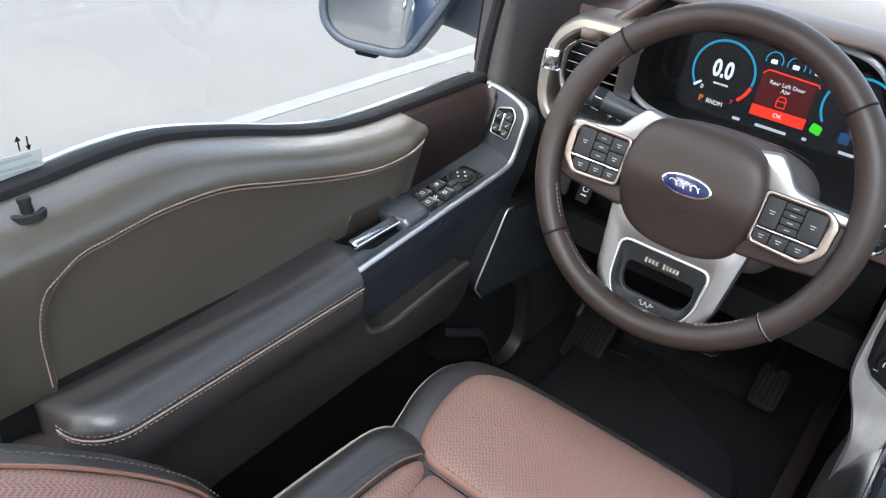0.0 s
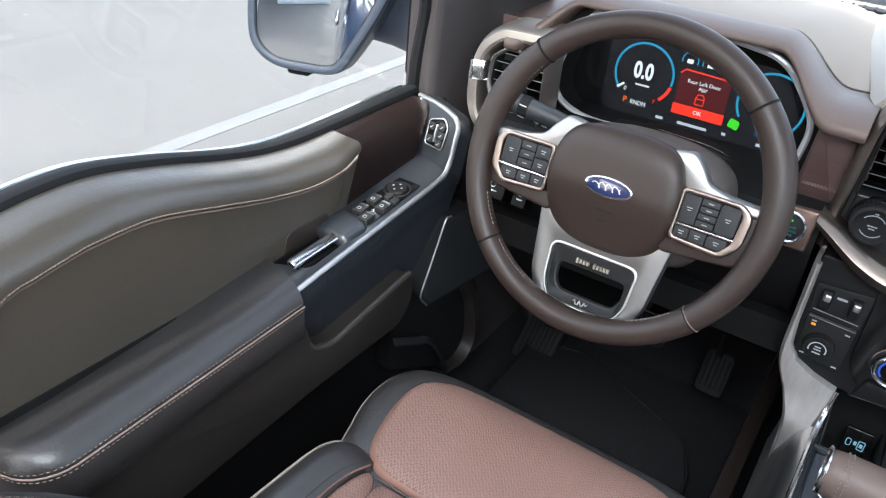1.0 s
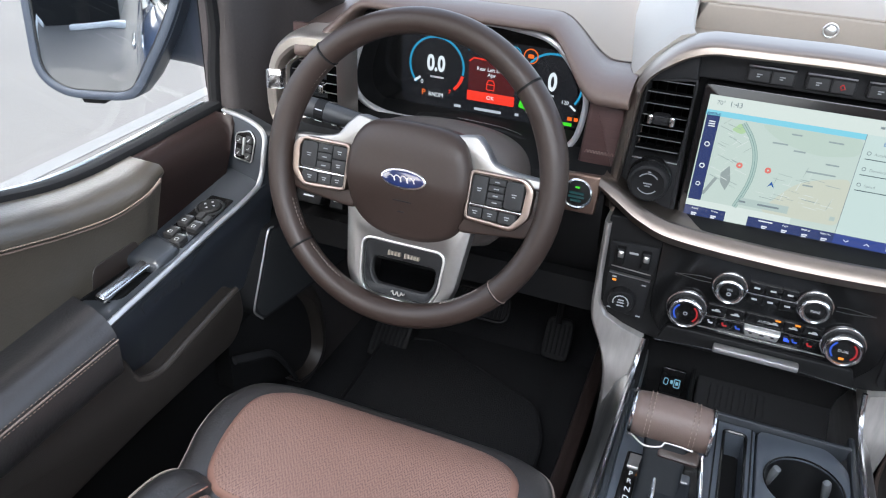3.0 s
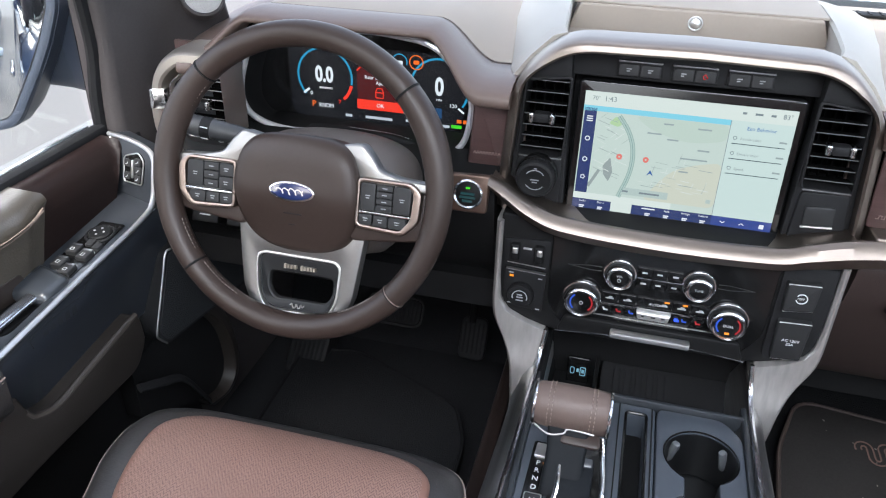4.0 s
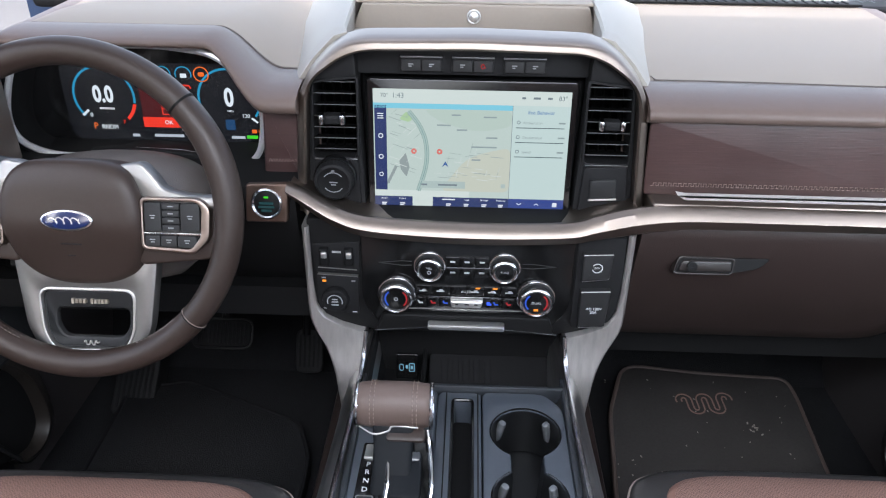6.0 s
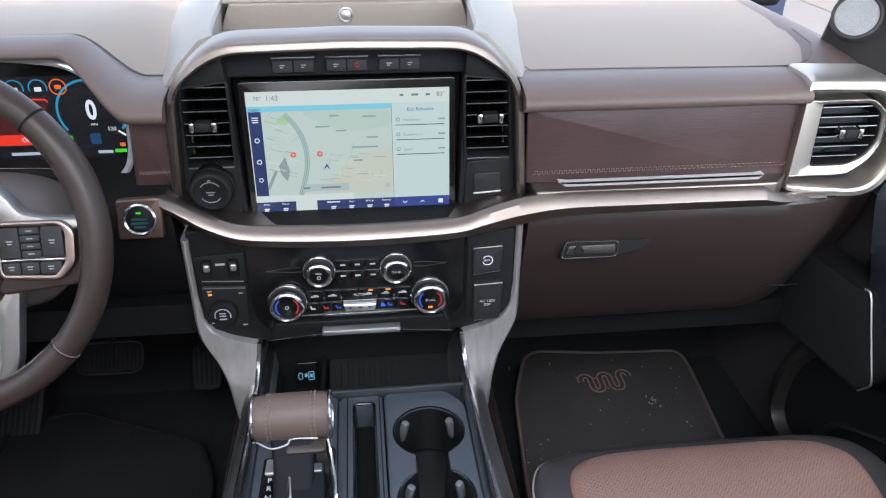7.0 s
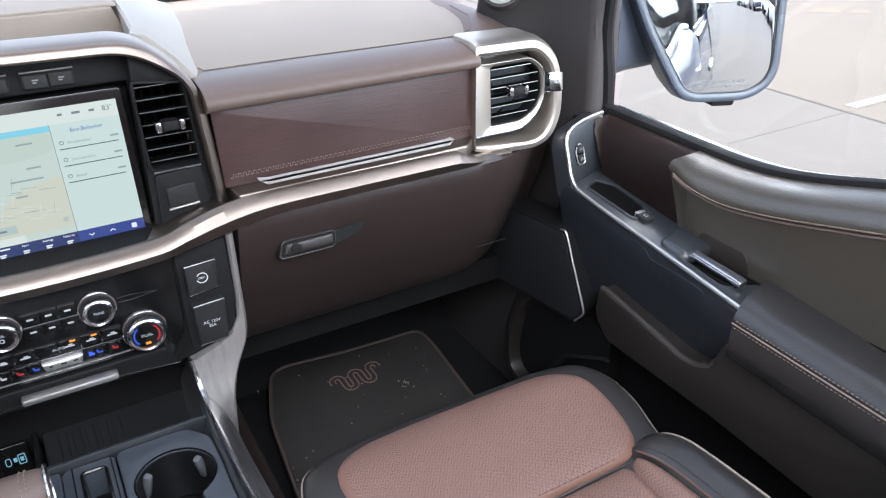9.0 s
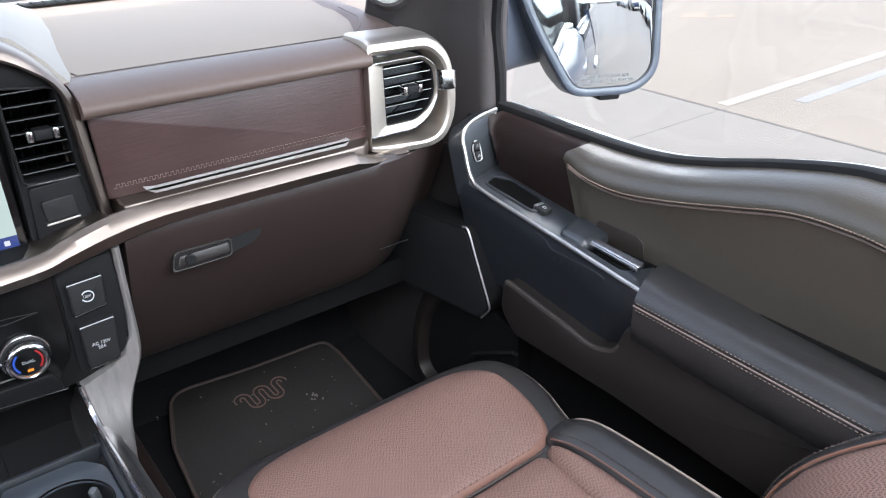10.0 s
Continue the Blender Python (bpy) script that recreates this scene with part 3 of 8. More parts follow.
for x in np.linspace(-0.70, 0.70, 90):
    h = hump(x)
    e = abs(x)
    y0 = seam_y(x) + 0.0015 + 0.2 * h + (0.13 * smooth(0.625, 0.72, x) if x > 0 else 0.10 * smooth(0.65, 0.70, e))
    rings.append([(x, y0, 0.8622 + h), (x, y0 + 0.006, 0.8644 + h), (x, 1.20 + 0.3 * (y0 - 1.09), 0.871 + 0.85 * h), (x, 1.35, 0.878 + 0.45 * h), (x, 1.56, 0.884), (x, 1.56, 0.80), (x, 1.20, 0.82 + 0.85 * h), (x, y0 + 0.02, 0.852 + h)])
part("top_pad", loft(rings), DASHTOP, dash, "grey-brown grained vinyl top, paled for sky glare")
for s in (-1, 1):
    rings = []
    for x, z0, y0 in ((0.600 if s > 0 else 0.668, 0.838, 1.014), (0.665 if s > 0 else 0.675, 0.845, 1.016), (0.705, 0.853, 1.02), (0.735, 0.851, 1.04), (0.775, 0.835, 1.08), (0.815, 0.80, 1.13)):
        rings.append([(s * x, y0, z0 - 0.03), (s * x, y0 + 0.012, z0 - 0.004), (s * x, y0 + 0.05, z0 + 0.006), (s * x, 1.25, z0 + 0.022), (s * x, 1.5, z0 + 0.026), (s * x, 1.5, 0.5), (s * x, y0 + 0.06, 0.5)])
    part("end_shoulder", loft(rings), LEATHER, dash)
seam = [(0.244, 1.083, 0.8655)] + [(x, seam_y(x), 0.8642) for x in np.linspace(0.248, 0.612, 40)] + [(0.632, 1.063, 0.8652), (0.655, 1.080, 0.8662), (0.678, 1.110, 0.868), (0.698, 1.150, 0.871), (0.705, 1.22, 0.875)]
part("seam", tube(seam, 0.0009, 5), SEAMBROWN, dash, "thin sewn seam along the top pad")
part("seam", tube([(x, seam_y(x) + 0.2 * hump(x), 0.8640 + hump(x)) for x in np.linspace(-0.70, -0.235, 60)], 0.0011, 5), SEAMBROWN, dash, "thin sewn seam along the top pad")

# passenger side: wood panel, blade handle, ledge
pan = [(0.232, 0.735), (0.604, 0.731), (0.602, 0.839), (0.228, 0.839)]
part("wood_panel", prism(rpoly(pan, 0.004), XZ(0.985), 0.004, 0.002), WOOD, dash, "dark brown open-pore wood panel")
zz = [(x, 0.9795, 0.7485 + (0.0042 if (k // 2) % 2 else 0.0)) for k, x in enumerate(np.repeat(np.linspace(0.24, 0.598, 110), 2)[1:-1])]
part("stitching", tube(zz, 0.0008, 4), DIMTHREAD, dash, "zigzag thread stitched along the wood panel")
bl = rpoly([(0.266, 0.7520), (0.277, 0.7445), (0.542, 0.7440), (0.549, 0.7520), (0.540, 0.7500), (0.280, 0.7500)], 0.0015)
part("blade_handle", prism(bl, XZ(0.956), 0.012, 0.0015), surface("satin_blade_metal", (0.50, 0.475, 0.46), (0.56, 0.53, 0.515), rough=0.4, metal=0.45, rvar=0.02), dash, "thin satin metal blade handle")
led = rpoly([(0.240, 0.951), (0.575, 0.951), (0.612, 0.99), (0.236, 1.02)], 0.004)
part("ledge", prism(led, XY(0.715), 0.0205, 0.003), SATIN, dash, "satin metal ledge under the wood panel")

# satin band that dips under the screen and runs out to the passenger's vent
top = spl([(-0.238, 0.753), (-0.215, 0.743), (-0.178, 0.7225), (-0.126, 0.7085), (0.0, 0.703), (0.124, 0.7065), (0.167, 0.717), (0.205, 0.7265), (0.240, 0.731), (0.262, 0.7325), (0.30, 0.7335), (0.42, 0.7325), (0.541, 0.7310), (0.562, 0.7265), (0.599, 0.7115), (0.630, 0.711), (0.658, 0.710)], 6)
low = spl([(-0.237, 0.739), (-0.218, 0.720), (-0.183, 0.696), (-0.127, 0.681), (0.0, 0.674), (0.124, 0.6785), (0.167, 0.685), (0.205, 0.690), (0.240, 0.695), (0.262, 0.698), (0.30, 0.701), (0.42, 0.702), (0.541, 0.702), (0.562, 0.7015), (0.599, 0.699), (0.630, 0.6985), (0.658, 0.698)], 6)
rings = []
for (x, zt), (x2, zl) in zip(top, low):
    m = 0.035 * (1 - smooth(0.14, 0.26, abs(x)))
    y = 0.938 - m * 0.25 + 0.024 * smooth(0.55, 0.64, x)
    h = zt - zl
    rings.append([(x, y + 0.024, zt - 0.003), (x, y + 0.012, zt + 0.001), (x, y + 0.003, zt - 0.10 * h), (x, y - 0.003, zt - 0.45 * h), (x, y + 0.001, zt - 0.85 * h), (x, y + 0.009, zl), (x, y + 0.024, zl + 0.003)])
part("trim_band", loft(rings), SATIN, dash, "satin bronze metal band dipping under the screen")
dk = [[(x, 1.03, zt - 0.010), (x, 0.950, zt - 0.006), (x, 0.95, zt - 0.014), (x, 1.03, zt - 0.018)] for x, zt in top]
part("band_shelf", loft([q for q in dk if q[0][0] < 0.228]), SATIN, dash, "satin metal shelf behind the band")

# demister grilles at the foot of the windscreen
for s in (-1, 1):
    dv = part("demister_grille", box((s * 0.47, 1.495, 0.886), (0.46, 0.03, 0.004), 0.001), BLACK, dash, "narrow black demister grille")
    for k in range(24):
        part("rib", box((s * (0.26 + 0.018 * k), 1.495, 0.8885), (0.004, 0.024, 0.002)), SOFTBLACK, dv)

# glove box
rings = []
for x in np.linspace(0.232, 0.775, 40):
    e = smooth(0.58, 0.775, x)
    prof = [(0.958, 0.712), (0.951, 0.700), (0.953, 0.68), (0.968, 0.63), (0.985, 0.575), (1.005, 0.535), (1.022, 0.500), (1.040, 0.468), (1.065, 0.450), (1.10, 0.442), (1.20, 0.44), (1.20, 0.72)]
    rings.append([(x, y + 0.07 * e * e, z + (0.02 * e if z < 0.6 else 0) - (0.03 * e if z > 0.7 else 0)) for y, z in prof])
DARKBROWN = surface("dark_brown_latch", (0.0126, 0.0091, 0.00805), (0.0168, 0.01225, 0.01085), rough=0.4)
glove = part("glove_box_door", loft(rings), BROWNPLASTIC, dash, "dark brown moulded glove box door")
part("lid_gap", tube([(x, 1.0155, 0.5235) for x in np.linspace(0.25, 0.69, 20)], 0.0016, 5), BLACK, glove)
M = XZ(0.9665, 16, 0.637)
latch = part("latch_bezel", ring(rpoly([(0.280, 0.6255), (0.362, 0.6250), (0.366, 0.6500), (0.288, 0.6515)], 0.006), rpoly([(0.2835, 0.6285), (0.3605, 0.628), (0.363, 0.6475), (0.290, 0.6485)], 0.005), M, 0.0125, 0.0015), DARKBROWN, glove, "slim dark bezel round the latch")
# flat black polygon stands for the shade in the finger scoop
part("latch_scoop_shade", prism(rpoly([(0.284, 0.629), (0.362, 0.629), (0.398, 0.636, 0.01), (0.412, 0.650), (0.290, 0.649)], 0.004), M, 0.0115), BLACK, glove, "flat black patch painted as the shade of a finger scoop")
part("latch_paddle", prism(rpoly([(0.288, 0.631), (0.360, 0.631), (0.360, 0.646), (0.293, 0.646)], 0.004), M, 0.0140, 0.002), DARKBROWN, glove)
part("key_cylinder", lathe([(0.007, 0), (0.007, 0.0175), (0.005, 0.018), (0.0, 0.0165)], on(M, 0.306, 0.638), 20), BLACK, glove)
# under-dash closing panels
part("lower_closing_panel", box((0.5, 1.26, 0.42), (0.56, 0.34, 0.05)), BLACK, dash)
part("lower_closing_panel", box((-0.5, 1.14, 0.54), (0.56, 0.30, 0.05)), BLACK, dash)
# driver side lower panel
rings = []
for x in np.linspace(-0.77, -0.232, 30):
    e = smooth(0.66, 0.77, -x)
    prof = [(0.99, 0.745), (0.965, 0.738), (0.958, 0.72), (0.963, 0.68), (0.98, 0.63), (1.0, 0.585), (1.03, 0.55), (1.10, 0.535), (1.2, 0.53), (1.2, 0.745)]
    rings.append([(x, y + 0.06 * e * e, z) for y, z in prof])
part("knee_panel", loft(rings), BLACK, dash, "black plastic knee panel under the steering column")
# face between the brow and the knee panel, right of the cluster
part("driver_side_panel", prism(rpoly([(-0.283, 0.730), (-0.226, 0.730), (-0.226, 0.842), (-0.275, 0.842)], 0.004), XZ(1.05), 0.048, 0.006), WOOD, dash, "dark wood strip beside the cluster")
part("driver_side_panel", prism(rpoly([(-0.74, 0.725), (-0.652, 0.725), (-0.640, 0.87), (-0.74, 0.87)], 0.002), XZ(1.034), 0.006), WOOD, dash, "dark wood strip beside the cluster")
part("stitching", tube([(x, 1.0018, 0.7600 + (0.004 if (k // 2) % 2 else 0)) for k, x in enumerate(np.linspace(-0.274, -0.232, 40))], 0.0006, 4), DIMTHREAD, dash)

# ---- instrument cluster ----
clu = thing("instrument_cluster", "wide digital instrument cluster with chrome surround", "instrument cluster", (-0.48, 1.1, 0.72))
CY = 1.107
# half-diffuse silver: the side windows' reflection is put into the colour
STRIPCHROME = surface("reflection_bright_silver", (0.5, 0.5, 0.51), (0.54, 0.54, 0.55), rough=0.3, metal=0.45, rvar=0.02)
outl = [(-0.634, 0.853, 0.02), (-0.656, 0.79, 0.03), (-0.648, 0.748, 0.03), (-0.600, 0.728, 0.03), (-0.54, 0.728, 0.03), (-0.50, 0.740, 0.03), (-0.40, 0.737, 0.02), (-0.330, 0.716, 0.03), (-0.294, 0.735, 0.03), (-0.283, 0.80, 0.03), (-0.293, 0.828, 0.03), (-0.340, 0.886, 0.03), (-0.42, 0.8955, 0.02), (-0.60, 0.896, 0.02)]
A = resample(rpoly(outl, 0.02, 4), 120, (-0.29, 0.8))
rows = [([(u, v + 0.014) for u, v in inset(A, -0.012)], 1.05), ([(u, v + 0.012) for u, v in inset(A, -0.001)], 1.047), ([(u, v + 0.010) for u, v in inset(A, 0.003)], 1.052), (inset(A, 0.006), CY)]
part("hood_liner", loft([[(u, y, v) for u, v in p] for p, y in rows], caps=False), BLACK, clu)
part("chrome_surround", tube([(u, 1.049, v + 0.010) for u, v in inset(A, 0.003)], 0.0048, 8, closed=True), STRIPCHROME, clu, "chrome line round the cluster, window reflection painted in")
part("lens", prism(A, XZ(CY + 0.006), 0.006), PIANO, clu, "gloss black display glass")
part("lower_bezel", prism(rpoly([(-0.556, 0.700), (-0.322, 0.700), (-0.330, 0.735, 0.01), (-0.40, 0.7545, 0.02), (-0.50, 0.7575, 0.02), (-0.546, 0.752, 0.01)], 0.006), XZ(1.056), 0.016, 0.004), BLACK, clu, "black lower bezel behind the column")
CM = XZ(CY - 0.0006)
TEAL, REDLIT, WHITELIT = lit("teal_gauge_light", 40, 150, 190), lit("red_warning_light", 235, 55, 35, 1.1), lit("white_gauge_light", 235, 245, 250)
DIMRED, ORANGELIT, GREENLIT, NAVYLIT = lit("dim_red_panel_light", 75, 12, 16), lit("orange_tell_tale", 240, 110, 30), lit("green_tell_tale", 70, 220, 40), lit("navy_panel_light", 14, 24, 48)
part("display_glow", prism(rpoly([(-0.595, 0.745), (-0.318, 0.745), (-0.308, 0.80), (-0.345, 0.862), (-0.595, 0.862)], 0.02), CM, 0.0002), lit("display_black_level", 13, 15, 21), clu)
part("gauge_arc", line(arc(-0.536, 0.811, 0.0445, 222, -12), CM, 0.0032, 0.0005), TEAL, clu, "teal rev counter arc")
part("gauge_redline", line(arc(-0.536, 0.811, 0.0445, -14, -48), CM, 0.0048, 0.0005), REDLIT, clu)
part("gauge_arc", line(arc(-0.352, 0.811, 0.0445, 215, -35), CM, 0.0032, 0.0005), TEAL, clu, "teal speedometer arc")
part("gauge_needle", line([(-0.573, 0.782), (-0.563, 0.790)], CM, 0.0035, 0.0006), WHITELIT, clu)
part("gauge_needle", line([(-0.322, 0.783), (-0.313, 0.776)], CM, 0.0028, 0.0006), WHITELIT, clu)
part("lettering", words("0.0", 0.034, on(CM, -0.537, 0.8135, 0.0006), stretch=0.72, bold=0.0011), WHITELIT, clu)
part("lettering", words("0", 0.038, on(CM, -0.352, 0.8125, 0.0006), stretch=0.72, bold=0.0011), WHITELIT, clu)
part("lettering", words("0", 0.009, on(CM, -0.560, 0.7825, 0.0006)), WHITELIT, clu)
part("lettering", words("7", 0.009, on(CM, -0.513, 0.7725, 0.0006)), REDLIT, clu)
part("lettering", words("120", 0.008, on(CM, -0.330, 0.786, 0.0006)), WHITELIT, clu)
part("lettering", words("P", 0.0135, on(CM, -0.557, 0.7655, 0.0006)), ORANGELIT, clu)
part("lettering", words("RNDM", 0.0095, on(CM, -0.536, 0.7645, 0.0006), stretch=0.9), WHITELIT, clu)
part("lettering", words("MPH", 0.0045, on(CM, -0.352, 0.793, 0.0006)), WHITELIT, clu)
part("small_print", bars(CM, [(-0.535, 0.793, 0.022)], 0.0028, 0.0005), MARK, clu)
part("warning_panel", prism(rrect(-0.446, 0.799, 0.074, 0.066, 0.003), CM, 0.0004), DIMRED, clu, "dark red warning panel")
part("warning_rule", line([(-0.483, 0.826), (-0.476, 0.8325), (-0.408, 0.830), (-0.406, 0.826)], CM, 0.0022, 0.0006), REDLIT, clu)
part("warning_bar", prism(rrect(-0.446, 0.7735, 0.076, 0.0155, 0.001), CM, 0.0007), REDLIT, clu, "bright red confirm bar")
part("lettering", words("OK", 0.0085, on(CM, -0.446, 0.7735, 0.0009)), WHITELIT, clu)
part("lettering", words("Rear Left Door\nAjar", 0.0078, on(CM, -0.446, 0.813, 0.0006)), WHITELIT, clu)
part("door_icon", line([(-0.453, 0.786), (-0.453, 0.796), (-0.4505, 0.801), (-0.443, 0.801), (-0.441, 0.796), (-0.441, 0.786), (-0.453, 0.786)], CM, 0.0016, 0.0006), REDLIT, clu)
part("door_icon", line([(-0.453, 0.7945), (-0.441, 0.7945)], CM, 0.0014, 0.0007), REDLIT, clu)
for u in (-0.4735, -0.444, -0.414):
    part("small_gauge", line(arc(u, 0.846, 0.0115, 200, -20, 14), CM, 0.0016, 0.0005), TEAL, clu)
    part("small_gauge_mark", prism(rrect(u, 0.8445, 0.009, 0.006, 0.001, 2), CM, 0.0005), WHITELIT, clu)
part("wrench_lamp", line(arc(-0.408, 0.847, 0.0105, 0, 360, 24)[:-1], on(CM, 0.020, 0.0), 0.0016, 0.0006, closed=True), ORANGELIT, clu)
part("wrench_lamp_mark", prism(rrect(-0.388, 0.847, 0.009, 0.006, 0.002, 2), CM, 0.0006), ORANGELIT, clu)
PALEPRINT = lit("pale_print_light", 190, 200, 210)
for row in ((-0.499, 0.7525, 0.011), (-0.449, 0.753, 0.044), (-0.402, 0.7545, 0.006), (-0.345, 0.7525, 0.02)):
    part("small_print", bars(CM, [row], 0.0042, 0.0005), PALEPRINT, clu)
part("ready_lamp", bars(CM, [(-0.324, 0.7535, 0.016)], 0.005, 0.0006), GREENLIT, clu)
part("tell_tale", bars(CM, [(-0.320, 0.7625, 0.007), (-0.3105, 0.7625, 0.006)], 0.0055, 0.0006), ORANGELIT, clu)
part("assist_icon", prism(rrect(-0.3545, 0.772, 0.014, 0.016, 0.002), CM, 0.0005), lit("blue_assist_light", 30, 70, 110), clu)
part("leaf_lamp", prism(rpoly([(-0.401, 0.768), (-0.386, 0.764), (-0.384, 0.777), (-0.398, 0.781)], 0.003), CM, 0.0006), GREENLIT, clu)

# ---- column cover, stalk, start button, knee switches ----
col = thing("steering_column", "brown moulded steering column cover", "steering column", (-0.449, 0.98, 0.66))
o = rpoly([(-0.556, 0.640, 0.04), (-0.342, 0.640, 0.04), (-0.330, 0.715, 0.04), (-0.345, 0.762, 0.03), (-0.40, 0.782, 0.05), (-0.50, 0.782, 0.05), (-0.553, 0.762, 0.03), (-0.568, 0.715, 0.04)], 0.02, 6)
SHROUD = surface("brown_grained_shroud", (0.062, 0.051, 0.045), (0.074, 0.061, 0.054), rough=0.5, grain=0.0002, grain_size=700, pores=True, spec=0.45)
part("shroud", loft([[(u, y, v + dz) for u, v in shrink(o, k)] for y, k, dz in ((0.845, 0.70, 0.0), (0.852, 0.80, 0.004), (0.868, 0.92, 0.008), (0.90, 0.995, 0.014), (0.935, 1.01, 0.015), (0.965, 0.99, 0.006), (1.04, 0.84, -0.05))]), SHROUD, col, "dark brown moulded shroud")
STALK = surface("worn_black_stalk", (0.028, 0.029, 0.031), (0.035, 0.036, 0.038), rough=0.45)
stk = thing("indicator_stalk", "black indicator stalk with ribbed grip", "stalk", (-0.56, 0.90, 0.785))
ax = Matrix.Translation((-0.552, 0.905, 0.783)) @ Vector((-0.105, -0.012, 0.017)).to_track_quat("Z", "Y").to_matrix().to_4x4()
part("lever", lathe([(0.009, -0.03), (0.0105, 0.0), (0.0125, 0.025), (0.0140, 0.06), (0.0143, 0.062)], ax, 24), STALK, stk)
part("collar", lathe([(0.0143, 0.0), (0.0150, 0.002), (0.0150, 0.012), (0.0143, 0.014)], on(ax, 0, 0, 0.062), 24), SOFTBLACK, stk, "ribbed turning collar")
part("tip", lathe([(0.0142, 0.0), (0.0138, 0.03), (0.0115, 0.036), (0.0, 0.038)], on(ax, 0, 0, 0.076), 24), STALK, stk)
for k in range(7):
    part("rib", box((0, 0, 0), (0.0012, 0.0012, 0.010), R=on(ax, 0, 0, 0) @ Matrix.Rotation(radians(-120 + 24 * k), 4, "Z") @ Matrix.Translation((0.0152, 0, 0.069))), MARK if k % 3 == 0 else BLACK, stk)
for k, u in enumerate((0.035, 0.048, 0.086)):
    part("lamp_mark", line(arc(0, 0, 0.0032, 0, 330, 12), ax @ Matrix.Rotation(radians(-75), 4, "Z") @ Matrix.Translation((0.0143, 0, u)) @ Matrix.Rotation(radians(90), 4, "Y"), 0.0011, 0.0004), MARK, stk)

stb = thing("start_button", "round start button in a bronze plate", "start button", (-0.265, 0.94, 0.70))
BM = XZ(0.950, 12, 0.724)
part("plate", prism(rpoly([(-0.294, 0.699), (-0.239, 0.699), (-0.236, 0.752), (-0.292, 0.750)], 0.004), BM, 0.012, 0.003), surface("bronze_plate", (0.13, 0.085, 0.066), (0.16, 0.108, 0.085), rough=0.34, metal=0.8), stb)
part("ring", lathe([(0.0205, 0.010), (0.0205, 0.0135), (0.0185, 0.0155), (0.0165, 0.0135), (0.0165, 0.010)], on(BM, -0.265, 0.7245), 40), CHROME, stb, "chrome ring")
part("cap", lathe([(0.0165, 0.009), (0.0165, 0.0125), (0.014, 0.0138), (0.0, 0.0142)], on(BM, -0.265, 0.7245), 36), BLACK, stb)
part("lamp", bars(BM, [(-0.265, 0.7335, 0.006)], 0.0025, 0.0148), GREENLIT, stb)
part("lettering_bar", bars(BM, [(-0.265, 0.7255, 0.019), (-0.265, 0.7205, 0.021), (-0.265, 0.7155, 0.014)], 0.0032, 0.0147), lit("teal_print_light", 18, 62, 64), stb)

for cx, w, lab in ((-0.695, 0.046, 1), (-0.645, 0.024, 2)):
    ks = thing("knee_switch", "small black switch under the dashboard", "switch", (cx, 0.985, 0.60), "knee switches")
    KM = XZ(0.985, 25, 0.61)
    part("body", prism(rrect(cx, 0.613, w, 0.036, 0.003), KM, 0.014, 0.002), BLACK, ks)
    part("icon", line(arc(cx, 0.617, 0.0045, 0, 340, 14), KM, 0.0013, 0.0145), MARK, ks)
    part("icon_bar", bars(KM, [(cx, 0.607, w * 0.4)], 0.002, 0.0145), MARK, ks)

# ---- centre stack ----
stack = thing("centre_stack", "centre stack with satin bronze arch around screen and vents", "centre stack", (0, 1.0, 0.68))
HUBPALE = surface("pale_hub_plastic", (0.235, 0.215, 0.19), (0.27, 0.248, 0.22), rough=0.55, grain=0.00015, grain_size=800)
arch_o = rpoly([(-0.239, 0.690), (-0.2255, 0.874, 0.04), (-0.164, 0.9355, 0.035), (0.0, 0.939), (0.164, 0.9355, 0.035), (0.2255, 0.874, 0.04), (0.239, 0.690)], 0.01, 8)
arch_i = rpoly([(-0.223, 0.692), (-0.209, 0.877, 0.025), (-0.152, 0.9185, 0.03), (0.0, 0.9215), (0.152, 0.9185, 0.03), (0.209, 0.877, 0.025), (0.223, 0.692)], 0.01, 8)
n = 140
A, I = resample(arch_o, n, (-0.239, 0.690)), resample(arch_i, n, (-0.223, 0.692))
rows = [(inset(A, 0.010), 1.034), (inset(A, 0.004), 1.0335), (inset(A, 0.0008), 1.030), (inset(A, 0.0002), 1.02), (inset(A, 0.0012), 1.0), (inset(A, 0.0025), 0.988), (inset(A, 0.005), 0.9815), (inset(A, 0.0085), 0.979), (inset(I, -0.003), 0.9775), (I, 0.980), (I, 1.034)]
part("arch", loft([[(u, y, v) for u, v in p] for p, y in rows], cyclic=True), SATIN, stack, "satin bronze metal arch")
